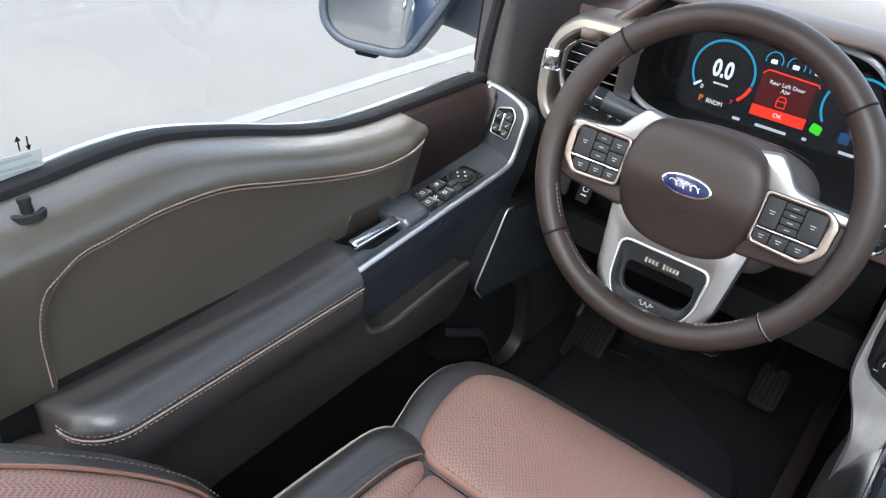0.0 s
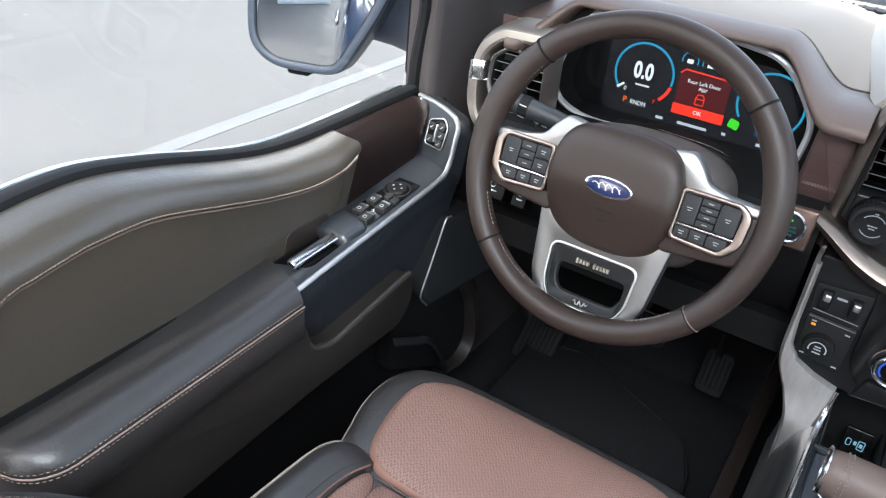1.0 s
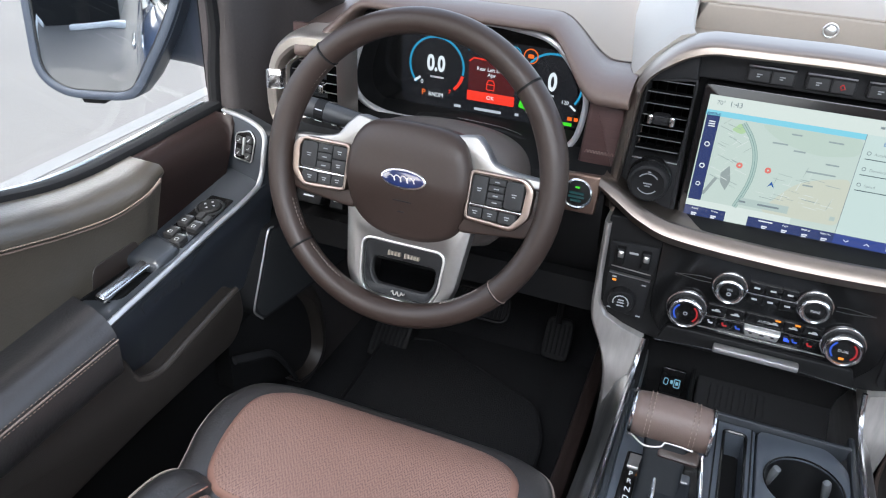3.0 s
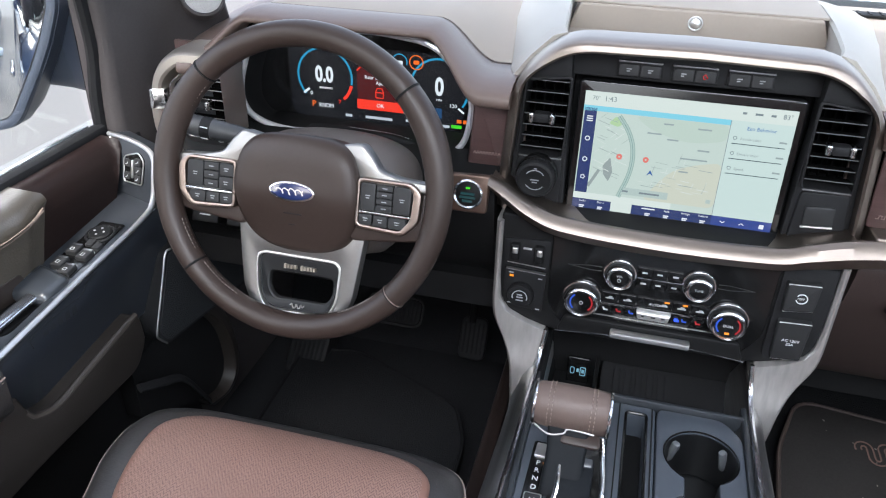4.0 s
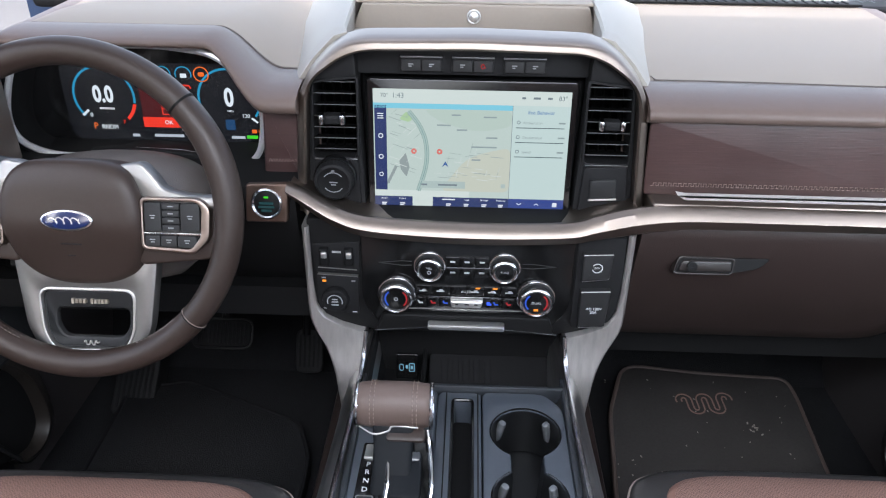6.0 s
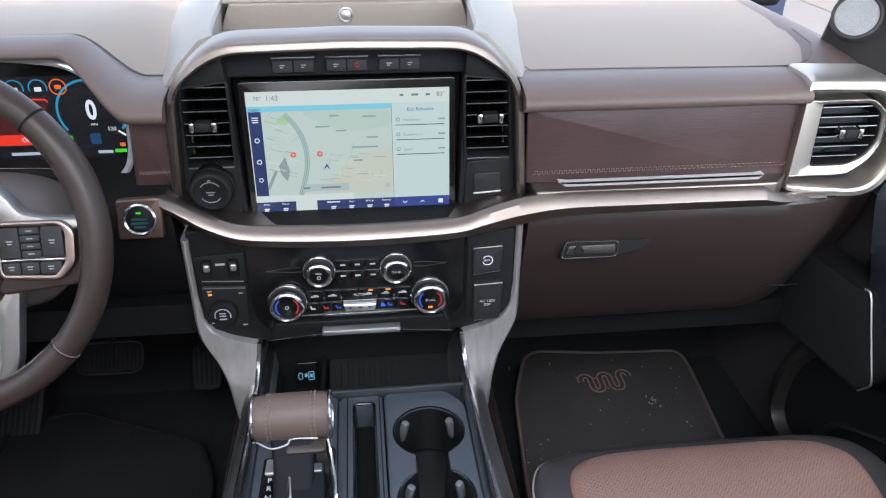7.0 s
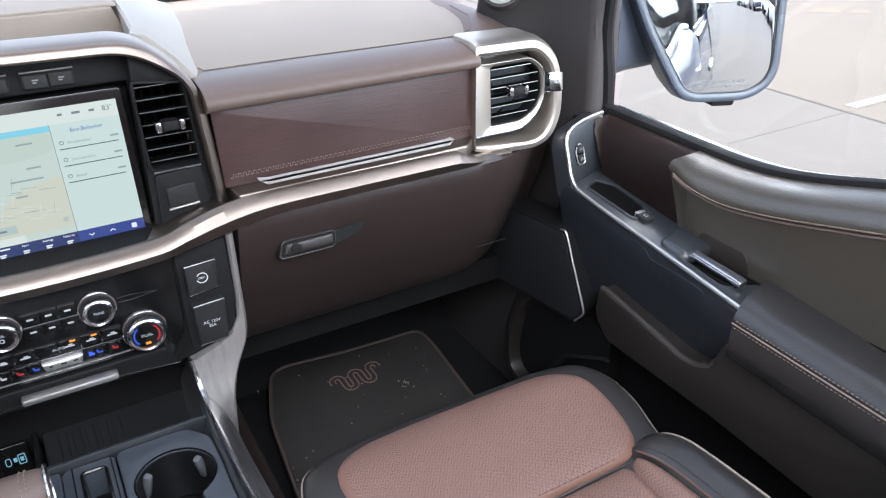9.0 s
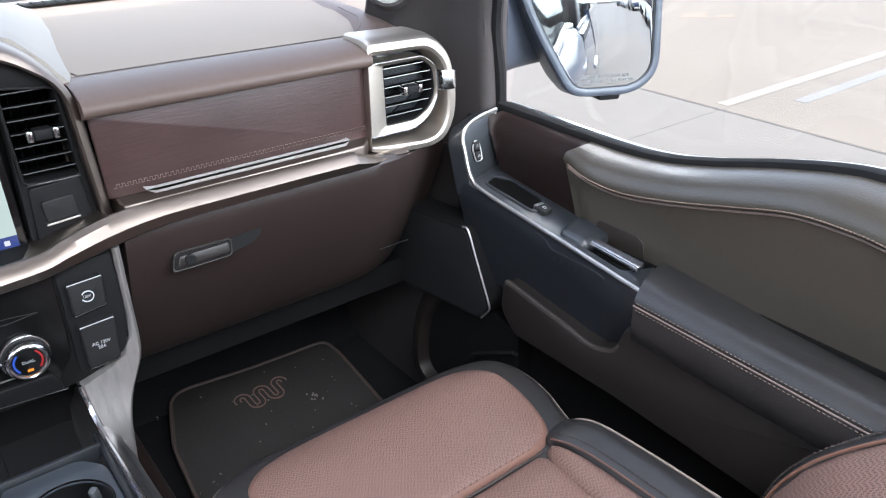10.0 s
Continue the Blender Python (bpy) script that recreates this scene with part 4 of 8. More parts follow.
for s in (-1, 1):
    rows = []
    for y, zt, xa, xb, zb in ((1.028, 0.930, 0.160, 0.229, 0.868), (1.052, 0.932, 0.166, 0.236, 0.868), (1.06, 0.932, 0.167, 0.238, 0.868), (1.12, 0.934, 0.171, 0.246, 0.869), (1.192, 0.934, 0.175, 0.257, 0.870), (1.34, 0.925, 0.185, 0.285, 0.873), (1.5, 0.905, 0.19, 0.31, 0.874)):
        low = 0.85 if y > 1.055 else 0.895
        rows.append([(s * (xa + 0.004), y, low), (s * xa, y, zt - 0.004), (s * (xa + 0.003), y, zt), (s * (xa * 0.72 + xb * 0.28), y, zt - 0.005), (s * (xa * 0.3 + xb * 0.7), y, zt * 0.45 + zb * 0.55), (s * xb, y, zb), (s * (xb - 0.006), y, zb - (0.028 if y > 1.055 else 0.004))])
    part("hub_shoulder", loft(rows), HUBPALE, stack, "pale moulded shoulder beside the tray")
    part("hub_side", loft([[(s * xb, y, 0.87), (s * (xb - 0.02), y, 0.88), (s * (xb - 0.02), y, 0.70), (s * (xb + 0.012), y, 0.70)] for y, xb in ((1.03, 0.226), (1.10, 0.235))]), LEATHER, stack)
part("backing", prism(inset(I, 0.0004), XZ(1.056), 0.006), BLACK, stack, "dark recessed backing of the stack")
for s in (-1, 1):
    hole = rpoly([(s * 0.1515, 0.772), (s * 0.2095, 0.771), (s * 0.2040, 0.873), (s * 0.1485, 0.880)], 0.003, 2)
    part("cheek", ring(rpoly([(s * 0.1425, 0.697), (s * 0.2225, 0.697), (s * 0.2085, 0.876, 0.01), (s * 0.150, 0.917, 0.01)], 0.003), inset(hole, -0.001), XZ(1.03), 0.032, 0.002, start=(s * 0.1425, 0.697)), SOFTBLACK, stack)
part("upper_panel", prism(rpoly([(-0.152, 0.879), (0.152, 0.879), (0.15, 0.917, 0.01), (-0.15, 0.917, 0.01)], 0.003), XZ(1.045), 0.025, 0.002), SOFTBLACK, stack)
part("pod", prism(rpoly([(-0.186, 0.885), (0.186, 0.885), (0.168, 0.933), (-0.164, 0.933)], 0.003), XZ(1.42), 0.228, 0.003), DASHTOP, stack, "raised pod behind the tray, paled for sky glare")
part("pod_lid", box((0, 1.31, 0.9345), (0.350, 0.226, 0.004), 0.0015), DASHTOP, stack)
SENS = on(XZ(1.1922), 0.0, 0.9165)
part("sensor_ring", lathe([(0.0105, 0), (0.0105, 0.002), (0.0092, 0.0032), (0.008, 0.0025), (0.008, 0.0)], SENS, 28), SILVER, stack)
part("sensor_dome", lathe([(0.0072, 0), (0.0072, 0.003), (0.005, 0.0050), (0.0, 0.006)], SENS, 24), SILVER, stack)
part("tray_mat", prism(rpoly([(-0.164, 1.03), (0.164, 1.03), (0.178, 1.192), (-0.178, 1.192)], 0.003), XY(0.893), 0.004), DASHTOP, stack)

# ---- row of hard keys above the screen ----
KEYEDGE = surface("dim_satin_key_edge", (0.16, 0.16, 0.16), (0.2, 0.2, 0.2), rough=0.35, metal=1.0)
DIMMARK = surface("dim_grey_marking", (0.17, 0.175, 0.18), (0.2, 0.205, 0.21), rough=0.6)
RM = on(XZ(1.022, 4.0, 0.89), 0.0, -0.0035)
for gx in (-0.0665, 0.0, 0.0665):
    kg = thing("key_group", "narrow pair of black hard keys above the screen", "keys", (gx, 1.01, 0.885), "hard keys above the screen")
    part("surround", prism(rrect(gx, 0.8975, 0.0555, 0.0205, 0.002, 2), RM, 0.006, 0.001), SOFTBLACK, kg)
    part("top_edge", prism(rrect(gx, 0.9065, 0.0545, 0.0022, 0.001, 2), RM, 0.0085, 0.0005), KEYEDGE, kg, "thin satin upper edge")
    for s in (-1, 1):
        k = part("key", prism(rrect(gx + s * 0.0132, 0.896, 0.0245, 0.0150, 0.0015, 2), RM, 0.0085, 0.001), KEY, kg)
        red = gx == 0 and s > 0
        part("symbol", line(arc(gx + s * 0.0132, 0.896, 0.0032, 90, 330, 3) + [(gx + s * 0.0132, 0.8992)], RM, 0.0011, 0.0089) if red else bars(RM, [(gx + s * 0.0132, 0.8975, 0.0065), (gx + s * 0.0132 - 0.001, 0.8948, 0.004)], 0.0014, 0.0089),
             lit("red_hazard_mark", 190, 25, 25) if red else DIMMARK, k)


# ---- air vents ----
SLATEDGE = surface("paler_slat_edge", (0.07, 0.07, 0.072), (0.09, 0.09, 0.092), rough=0.4)
# near-zero black puts the shade inside the vents into the colour
DUCT = surface("duct_shade_black", (0.002, 0.002, 0.002), rough=0.9, spec=0.05)


def louvre_vent(name, label, hole, y, nslat, tab, group, back=0.05, tilt=12, edge=None):
    """Slats across a hole in the plane y; the outline hole is in x and z."""
    v = thing(name, label, "air vent", (sum(p[0] for p in hole) / len(hole), y, min(p[1] for p in hole)), group)
    M = XZ(y)
    ri = resample(hole, 64, hole[0])
    rows = [(inset(ri, -0.003), 0.0), (inset(ri, -0.003), 0.0025), (inset(ri, -0.001), 0.0035), (ri, 0.0025), (inset(ri, 0.001), -back)]
    part("frame", loft([[M @ Vector((u, q, w)) for u, q in p] for p, w in rows], caps=False), SOFTBLACK, v)
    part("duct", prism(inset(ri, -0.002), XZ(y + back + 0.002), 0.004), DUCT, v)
    z0, z1 = min(p[1] for p in hole), max(p[1] for p in hole)
    P = np.array(hole + hole[:1])
    for k in range(nslat):
        z = z0 + (z1 - z0) * (k + 0.6) / (nslat + 0.1)
        cut = []
        for a, b in zip(P[:-1], P[1:]):
            if (a[1] - z) * (b[1] - z) < 0:
                cut.append(a[0] + (b[0] - a[0]) * (z - a[1]) / (b[1] - a[1]))
        if len(cut) < 2:
            continue
        xa, xb = min(cut) + 0.001, max(cut) - 0.001
        R = Matrix.Rotation(radians(-tilt), 4, "X")
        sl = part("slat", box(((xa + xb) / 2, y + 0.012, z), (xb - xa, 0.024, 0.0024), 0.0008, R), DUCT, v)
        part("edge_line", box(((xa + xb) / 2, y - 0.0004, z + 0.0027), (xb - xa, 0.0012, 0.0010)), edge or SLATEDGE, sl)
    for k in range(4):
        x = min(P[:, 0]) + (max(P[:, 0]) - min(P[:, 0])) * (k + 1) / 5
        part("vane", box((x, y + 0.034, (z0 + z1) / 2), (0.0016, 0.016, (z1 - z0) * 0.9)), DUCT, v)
    tx, tz = tab
    t = part("tab", box((tx, y - 0.006, tz), (0.020, 0.016, 0.0125), 0.002), SOFTBLACK, v, "black sliding tab")
    for s in (-1, 1):
        part("tab_tip", box((tx + s * 0.0135, y - 0.0065, tz), (0.007, 0.018, 0.0135), 0.002), CHROME, t, "chrome tip")
    return v


for s in (-1, 1):
    h = [(s * u, v) for u, v in rpoly([(0.1515, 0.772), (0.2095, 0.771), (0.2040, 0.873), (0.1485, 0.880)], 0.003, 2)]
    louvre_vent("air_vent", "upright black air vent beside the screen", h, 0.997, 7, (s * 0.181, 0.8275), "dashboard vents")

# left dial plate and right switch plate under the vents
dl = thing("drive_dial", "ribbed black rotary dial on a dark plate", "dial", (-0.18, 0.98, 0.70), "")
M = XZ(0.998)
part("plate", prism(rpoly([(-0.2155, 0.703), (-0.148, 0.696), (-0.150, 0.768), (-0.210, 0.768)], 0.005), M, 0.004, 0.0015), SOFTBLACK, dl)
part("plate_edge", prism(rrect(-0.180, 0.7695, 0.058, 0.002, 0.0008, 2), M, 0.0055, 0.0005), KEYEDGE, dl)
KM = on(XZ(0.985), -0.181, 0.746)
part("collar_foot", lathe([(0.0285, -0.012), (0.0285, 0.001), (0.0275, 0.0025), (0.0255, 0.003)], KM, 48), PIANO, dl)
part("collar", lathe([(0.0265, 0), (0.0265, 0.012), (0.025, 0.016), (0.0215, 0.017), (0.0214, 0.006)], KM, 48), SOFTBLACK, dl, "ribbed turning collar")
for k in range(36):
    a = 2 * math.pi * k / 36
    part("rib", box((0, 0, 0), (0.0012, 0.0014, 0.011), R=KM @ Matrix.Rotation(a, 4, "Z") @ Matrix.Translation((0.0266, 0, 0.007))), BLACK, dl)
part("face", lathe([(0.0215, 0.008), (0.0215, 0.0172), (0.019, 0.0162), (0.0, 0.0162)], KM, 40), BLACK, dl)
part("print", line(arc(0, 0, 0.014, 215, 325, 12), KM, 0.0013, 0.0166), DIMMARK, dl)
part("print", line(arc(0, 0, 0.014, 35, 145, 12), KM, 0.0013, 0.0166), DIMMARK, dl)
part("print", bars(KM, [(0, 0.0, 0.011), (0, -0.0035, 0.007), (0, 0.0165, 0.004)], 0.0017, 0.0166), DIMMARK, dl)

rb = thing("cargo_switch", "square black push switch on a dark plate", "switch", (0.18, 0.98, 0.70))
part("plate", prism(rpoly([(0.149, 0.694), (0.2155, 0.699), (0.210, 0.769), (0.152, 0.766)], 0.006), M, 0.006, 0.002), SOFTBLACK, rb)
part("plate_edge", prism(rrect(0.181, 0.7695, 0.057, 0.0022, 0.0008, 2), M, 0.0062, 0.0005), KEYEDGE, rb)
part("key", prism(rpoly([(0.1625, 0.722), (0.1985, 0.7245), (0.197, 0.751), (0.161, 0.749)], 0.004), M, 0.010, 0.002), KEY, rb)
part("key_edge", prism(rpoly([(0.161, 0.7185), (0.1995, 0.721), (0.199, 0.7235), (0.162, 0.721)], 0.001, 2), M, 0.0095, 0.0005), SILVER, rb)

# ---- touchscreen ----
SM = XZ(1.0, 5.0, 0.70)
scr = thing("touchscreen", "wide lit touchscreen showing a navigation map", "touchscreen", (0, 1.0, 0.67))
part("bezel", prism(rrect(0, 0.7735, 0.278, 0.204, 0.006), SM, -0.0005, 0.002, back=-0.03), PIANO, scr, "gloss black screen bezel")
part("lower_lip", prism(rpoly([(-0.142, 0.660), (0.142, 0.660), (0.140, 0.674), (-0.140, 0.674)], 0.003), SM, 0.007, 0.003, back=-0.03), BLUEBLACK, scr)
mp_ = part("map", prism(rrect(0, 0.781, 0.260, 0.1625, 0.001, 2), SM, 0.0003), lit("map_land", 196, 212, 203), scr, "pale map on the lit screen")
UI = lambda nm, u0, v0, u1, v1, mat, d=0.0006: part(nm, prism([(u0, v0), (u1, v0), (u1, v1), (u0, v1)], SM, d), mat, mp_)
PALEUI, NAVY, NAVY2, CYAN, GREYUI = lit("pale_bar", 214, 226, 218), lit("navy_bar", 36, 52, 104), lit("blue_bar", 44, 66, 140), lit("cyan_sea", 130, 208, 226), lit("grey_print", 120, 134, 140)
WHITEUI, BLUEUI, GREENUI, REDUI, SANDUI, DARKUI = lit("white_icon", 235, 240, 245), lit("blue_print", 70, 120, 180), lit("park_green", 176, 208, 160), lit("red_marker", 224, 120, 110), lit("sand_land", 203, 208, 191), lit("dark_rule", 60, 80, 90)
UI("title_bar", -0.130, 0.8435, 0.130, 0.8622, PALEUI)
UI("sea", -0.130, 0.8365, 0.054, 0.8435, CYAN)
part("sand_land", prism(rpoly([(-0.040, 0.7225), (0.054, 0.7225), (0.054, 0.786), (0.020, 0.779, 0.02), (-0.006, 0.768, 0.02), (-0.022, 0.748, 0.02)], 0.01), SM, 0.0004), SANDUI, mp_)
part("hill_land", prism(rpoly([(-0.064, 0.836), (0.054, 0.836), (0.054, 0.815), (0.01, 0.806, 0.02), (-0.04, 0.818, 0.02)], 0.01), SM, 0.0004), lit("hill_shade", 189, 207, 195), mp_)
UI("side_bar", -0.1285, 0.7225, -0.1125, 0.8405, NAVY)
UI("info_panel", 0.0545, 0.7135, 0.130, 0.8435, lit("info_panel_light", 200, 220, 214))
UI("panel_edge", 0.0540, 0.7135, 0.0546, 0.8435, GREYUI, 0.0007)
UI("strip", -0.130, 0.7135, -0.0, 0.7225, PALEUI)
for u0, u1, mt in ((-0.130, -0.078, NAVY), (-0.078, -0.050, PALEUI), (-0.050, 0.0545, NAVY), (0.0545, 0.130, NAVY2)):
    UI("tab_key", u0, 0.6985, u1, 0.7135, mt)
part("lettering", words("1:43", 0.0095, on(SM, -0.097, 0.8535, 0.0007)), GREYUI, mp_)
part("lettering", words("70°", 0.0075, on(SM, -0.115, 0.8535, 0.0007)), GREYUI, mp_)
part("lettering", words("83°", 0.0085, on(SM, 0.119, 0.8535, 0.0007)), GREYUI, mp_)
part("status_icon", bars(SM, [(0.068, 0.8535, 0.005), (0.085, 0.8535, 0.009), (0.102, 0.8535, 0.006)], 0.0028, 0.0007), GREYUI, mp_)
for k, v in enumerate((0.826, 0.799, 0.770, 0.745)):
    c = (-0.1205, v)
    part("side_icon", line(arc(*c, 0.0028, 0, 360, 5 if k == 3 else 12)[:-1], SM, 0.0013, 0.0008, closed=True) if k else bars(SM, [(-0.1205, v + q, 0.008) for q in (-0.003, 0, 0.003)], 0.0014, 0.0008), WHITEUI, mp_)
for u in (-0.117, -0.092, -0.028, -0.0035, 0.021, 0.044):
    part("tab_icon", bars(SM, [(u, 0.7035, 0.007), (u - 0.0005, 0.7012, 0.0055)], 0.0017, 0.0008), WHITEUI, mp_)
    if u == -0.028:
        part("tab_label", bars(SM, [(u, 0.7103, 0.0175)], 0.0017, 0.0008), WHITEUI, mp_)
    else:
        part("tab_label", words({-0.117: "Audio", -0.092: "Phone", -0.0035: "Apps", 0.021: "Settings", 0.044: "Features"}[u], 0.0036, on(SM, u, 0.7103, 0.0006)), WHITEUI, mp_)
for u, q in ((0.069, 1), (0.093, -1)):
    part("tab_icon", line([(u - 0.003, 0.706 + q * 0.0012), (u, 0.706 - q * 0.0012), (u + 0.003, 0.706 + q * 0.0012)], SM, 0.0012, 0.0008), WHITEUI, mp_)
part("tab_icon", prism(rrect(0.118, 0.706, 0.006, 0.006, 0.001, 2), SM, 0.0008), WHITEUI, mp_)
road = spl([(-0.083, 0.833), (-0.070, 0.816), (-0.0615, 0.797), (-0.0585, 0.775), (-0.061, 0.752), (-0.070, 0.722)], 6)
part("motorway", line(road, SM, 0.0062, 0.0006), lit("road_shade", 146, 172, 164), mp_)
part("motorway", line(road, SM, 0.0044, 0.0007), lit("road_fill", 172, 196, 188), mp_)
part("motorway", line(road, SM, 0.0007, 0.0008), lit("road_line", 118, 150, 146), mp_)
rnd = random.Random(4)
STREETS = (lit("street_light", 214, 224, 217), lit("street_grey", 158, 174, 170))
for k in range(64):
    west = k % 2
    u, v = (rnd.uniform(-0.111, -0.072), rnd.uniform(0.745, 0.834)) if west else (rnd.uniform(-0.052, 0.040), rnd.uniform(0.738, 0.778))
    a = rnd.choice((0.35, 0.42, -0.9, 0.55)) if west else rnd.choice((0.15, -1.4, 0.1))
    q = rnd.uniform(0.007, 0.02)
    part("street", line([(u, v), (u + q * math.cos(a), v - 0.75 * q * math.sin(a))], SM, rnd.choice((0.0005, 0.0008)), 0.0005), STREETS[(k // 2) % 2], mp_)
part("park", prism(rpoly([(-0.096, 0.822), (-0.082, 0.818), (-0.076, 0.825), (-0.086, 0.833)], 0.004), SM, 0.0005), GREENUI, mp_)
part("built_area", prism(rpoly([(-0.094, 0.752), (-0.086, 0.742), (-0.082, 0.756), (-0.087, 0.776), (-0.096, 0.764)], 0.002), SM, 0.0005), lit("built_grey", 150, 162, 160), mp_)
part("built_area", line([(-0.112, 0.732), (-0.100, 0.757)], SM, 0.004, 0.0005), lit("built_grey", 150, 162, 160), mp_)
for u in (-0.076, -0.0415):
    part("marker", line(arc(u, 0.7785, 0.0026, 0, 360, 16)[:-1], SM, 0.0026, 0.0009, closed=True), REDUI, mp_)
part("own_position", prism([(-0.038, 0.757), (-0.0335, 0.7605), (-0.029, 0.757), (-0.0335, 0.765)], SM, 0.0009), lit("arrow_blue", 40, 90, 160), mp_)
NAMEGREY = lit("name_grey", 150, 165, 165)
for row in ((-0.036, 0.815, 0.018), (-0.012, 0.809, 0.014), (0.025, 0.827, 0.017), (0.028, 0.799, 0.015), (0.018, 0.786, 0.034), (-0.02, 0.829, 0.012), (0.008, 0.768, 0.012)):
    part("place_name", bars(SM, [row], 0.0020, 0.0007), NAMEGREY, mp_)
UI("destination_field", -0.068, 0.7265, -0.006, 0.7365, lit("field_grey", 178, 196, 190), 0.0007)
part("field_print", bars(SM, [(-0.062, 0.7315, 0.008), (-0.030, 0.7315, 0.026)], 0.0024, 0.0009), GREYUI, mp_)
part("lettering", words("Eco Behavior", 0.0066, on(SM, 0.092, 0.8345, 0.0006)), BLUEUI, mp_)
for v, txt in ((0.8205, "Acceleration"), (0.8005, "Deceleration"), (0.7805, "Speed")):
    part("panel_icon", line(arc(0.0625, v + 0.0008, 0.0022, 0, 360, 8)[:-1], SM, 0.0008, 0.0008, closed=True), GREYUI, mp_)
    part("lettering", words(txt, 0.0050, on(SM, 0.0685, v + 0.0002, 0.0006), align="LEFT"), NAMEGREY, mp_)
    part("panel_print", bars(SM, [(0.120, v + 0.0005, 0.009)], 0.0022, 0.0008), NAMEGREY, mp_)
    part("panel_rule", bars(SM, [(0.0915, v - 0.0066, 0.064)], 0.0010, 0.0008), DARKUI, mp_)
part("zoom_icon", bars(SM, [(0.046, 0.7315, 0.006)], 0.0055, 0.0007), lit("field_grey", 178, 196, 190), mp_)

# ---- lower control panel ----
ctl = thing("climate_panel", "black climate and audio panel with chrome knobs", "control panel", (0, 0.95, 0.52))
po = rpoly([(-0.2185, 0.70), (-0.2185, 0.575, 0.03), (-0.205, 0.536, 0.03), (-0.142, 0.522, 0.02), (0.142, 0.522, 0.02), (0.205, 0.536, 0.03), (0.2185, 0.575, 0.03), (0.2185, 0.70)], 0.005, 5)
part("fascia", prism(po, XZ(1.03), 0.078, 0.003), BLACK, ctl, "black lower fascia")
cf = rpoly([(-0.146, 0.690), (-0.146, 0.565, 0.02), (-0.115, 0.526, 0.01), (0.115, 0.526, 0.01), (0.146, 0.565, 0.02), (0.146, 0.690)], 0.006, 4)
part("gloss_panel", prism(cf, XZ(0.953), 0.004, 0.002), PIANO, ctl, "gloss black centre of the panel")
PM = XZ(0.949)
ICON, REDMARK, BLUEMARK, AMBER = surface("pale_icon_print", (0.30, 0.305, 0.31), rough=0.6), lit("red_key_mark", 170, 35, 40), lit("blue_key_mark", 50, 90, 200), lit("amber_key_lamp", 255, 150, 40, 1.3)
BLUELAMP = lit("blue_key_lamp", 60, 100, 255, 1.3)


def knob(u, v, r, h, marks):
    kb = part("knob", lathe([(r + 0.002, 0), (r + 0.002, 0.004), (r, 0.005), (r, h - 0.004), (r - 0.0015, h - 0.001), (r - 0.004, h), (r - 0.006, h - 0.0015), (r - 0.0065, h - 0.004)], on(PM, u, v), 48), KEY, ctl, "ribbed black turning knob with a chrome rim")
    part("knob_rim", lathe([(r + 0.0003, h - 0.0045), (r + 0.0003, h - 0.003), (r - 0.001, h - 0.0004), (r - 0.003, h + 0.0006), (r - 0.005, h - 0.0002), (r - 0.0062, h - 0.003)], on(PM, u, v), 48), CHROME, kb, "chrome rim of the knob")
    part("knob_foot", lathe([(r + 0.0035, 0), (r + 0.0035, 0.0022), (r + 0.002, 0.003)], on(PM, u, v), 40), CHROME, kb)
    for k in range(28):
        a = 2 * math.pi * k / 28
        part("flute", box((0, 0, 0), (0.0008, 0.0016, h - 0.008), R=on(PM, u, v) @ Matrix.Rotation(a, 4, "Z") @ Matrix.Translation((r, 0, h / 2))), KEY, kb)
    part("knob_face", lathe([(r - 0.005, 0.0), (r - 0.005, h - 0.0025), (0.0, h - 0.002)], on(PM, u, v), 36), PIANO, kb, "black knob face")
    if marks == "temp" or marks == "DUAL":
        q = r - 0.0085
        part("cold_mark", line(arc(u, v, q, 130, 225, 10), PM, 0.0022, h - 0.0016), BLUEMARK, kb)
        part("warm_mark", line(arc(u, v, q, 50, -45, 10), PM, 0.0022, h - 0.0016), REDMARK, kb)
    if marks == "DUAL":
        part("lettering", words("DUAL", 0.0052, on(PM, u, v, h - 0.0016)), ICON, kb)
        part("lamp", bars(PM, [(u, v - 0.0115, 0.0062)], 0.003, h - 0.0014), AMBER, kb)
    elif marks == "TUNE":
        part("lettering", words("TUNE", 0.0045, on(PM, u, v, h - 0.0016)), ICON, kb)
    else:
        part("power_mark", line(arc(u, v - (0.003 if marks == "VOL" else 0), 0.0023, 0, 360, 12)[:-1], PM, 0.0009, h - 0.0016, closed=True), ICON, kb)
        if marks == "VOL":
            part("lettering", words("VOL", 0.0042, on(PM, u, v + 0.0035, h - 0.0016)), ICON, kb)


knob(-0.0515, 0.6335, 0.0185, 0.016, "VOL")
knob(0.0515, 0.6335, 0.0185, 0.016, "TUNE")
knob(-0.0975, 0.5865, 0.0235, 0.017, "temp")
knob(0.0975, 0.5865, 0.0235, 0.017, "DUAL")
for v, us in ((0.6425, (-0.0195, 0.0, 0.0205)), (0.6255, (-0.0195, 0.0, 0.0205))):
    for u in us:
        k = part("key", prism(rrect(u, v, 0.0195, 0.0145, 0.001, 2), PM, 0.0035, 0.0008), PIANO, ctl)
        part("symbol", bars(PM, [(u, v, 0.007)], 0.0024, 0.0039), ICON, k)
part("chrome_line", bars(PM, [(0, 0.634, 0.068)], 0.0013, 0.0045), CHROME, ctl)
for s in (-1, 1):
    for q in (-0.003, 0.003):
        part("ornament", line([(s * 0.076, 0.6365 + q), (s * 0.09, 0.6365 + q * 1.2), (s * 0.122, 0.6365)], PM, 0.0007, 0.0006), KEYEDGE, ctl)
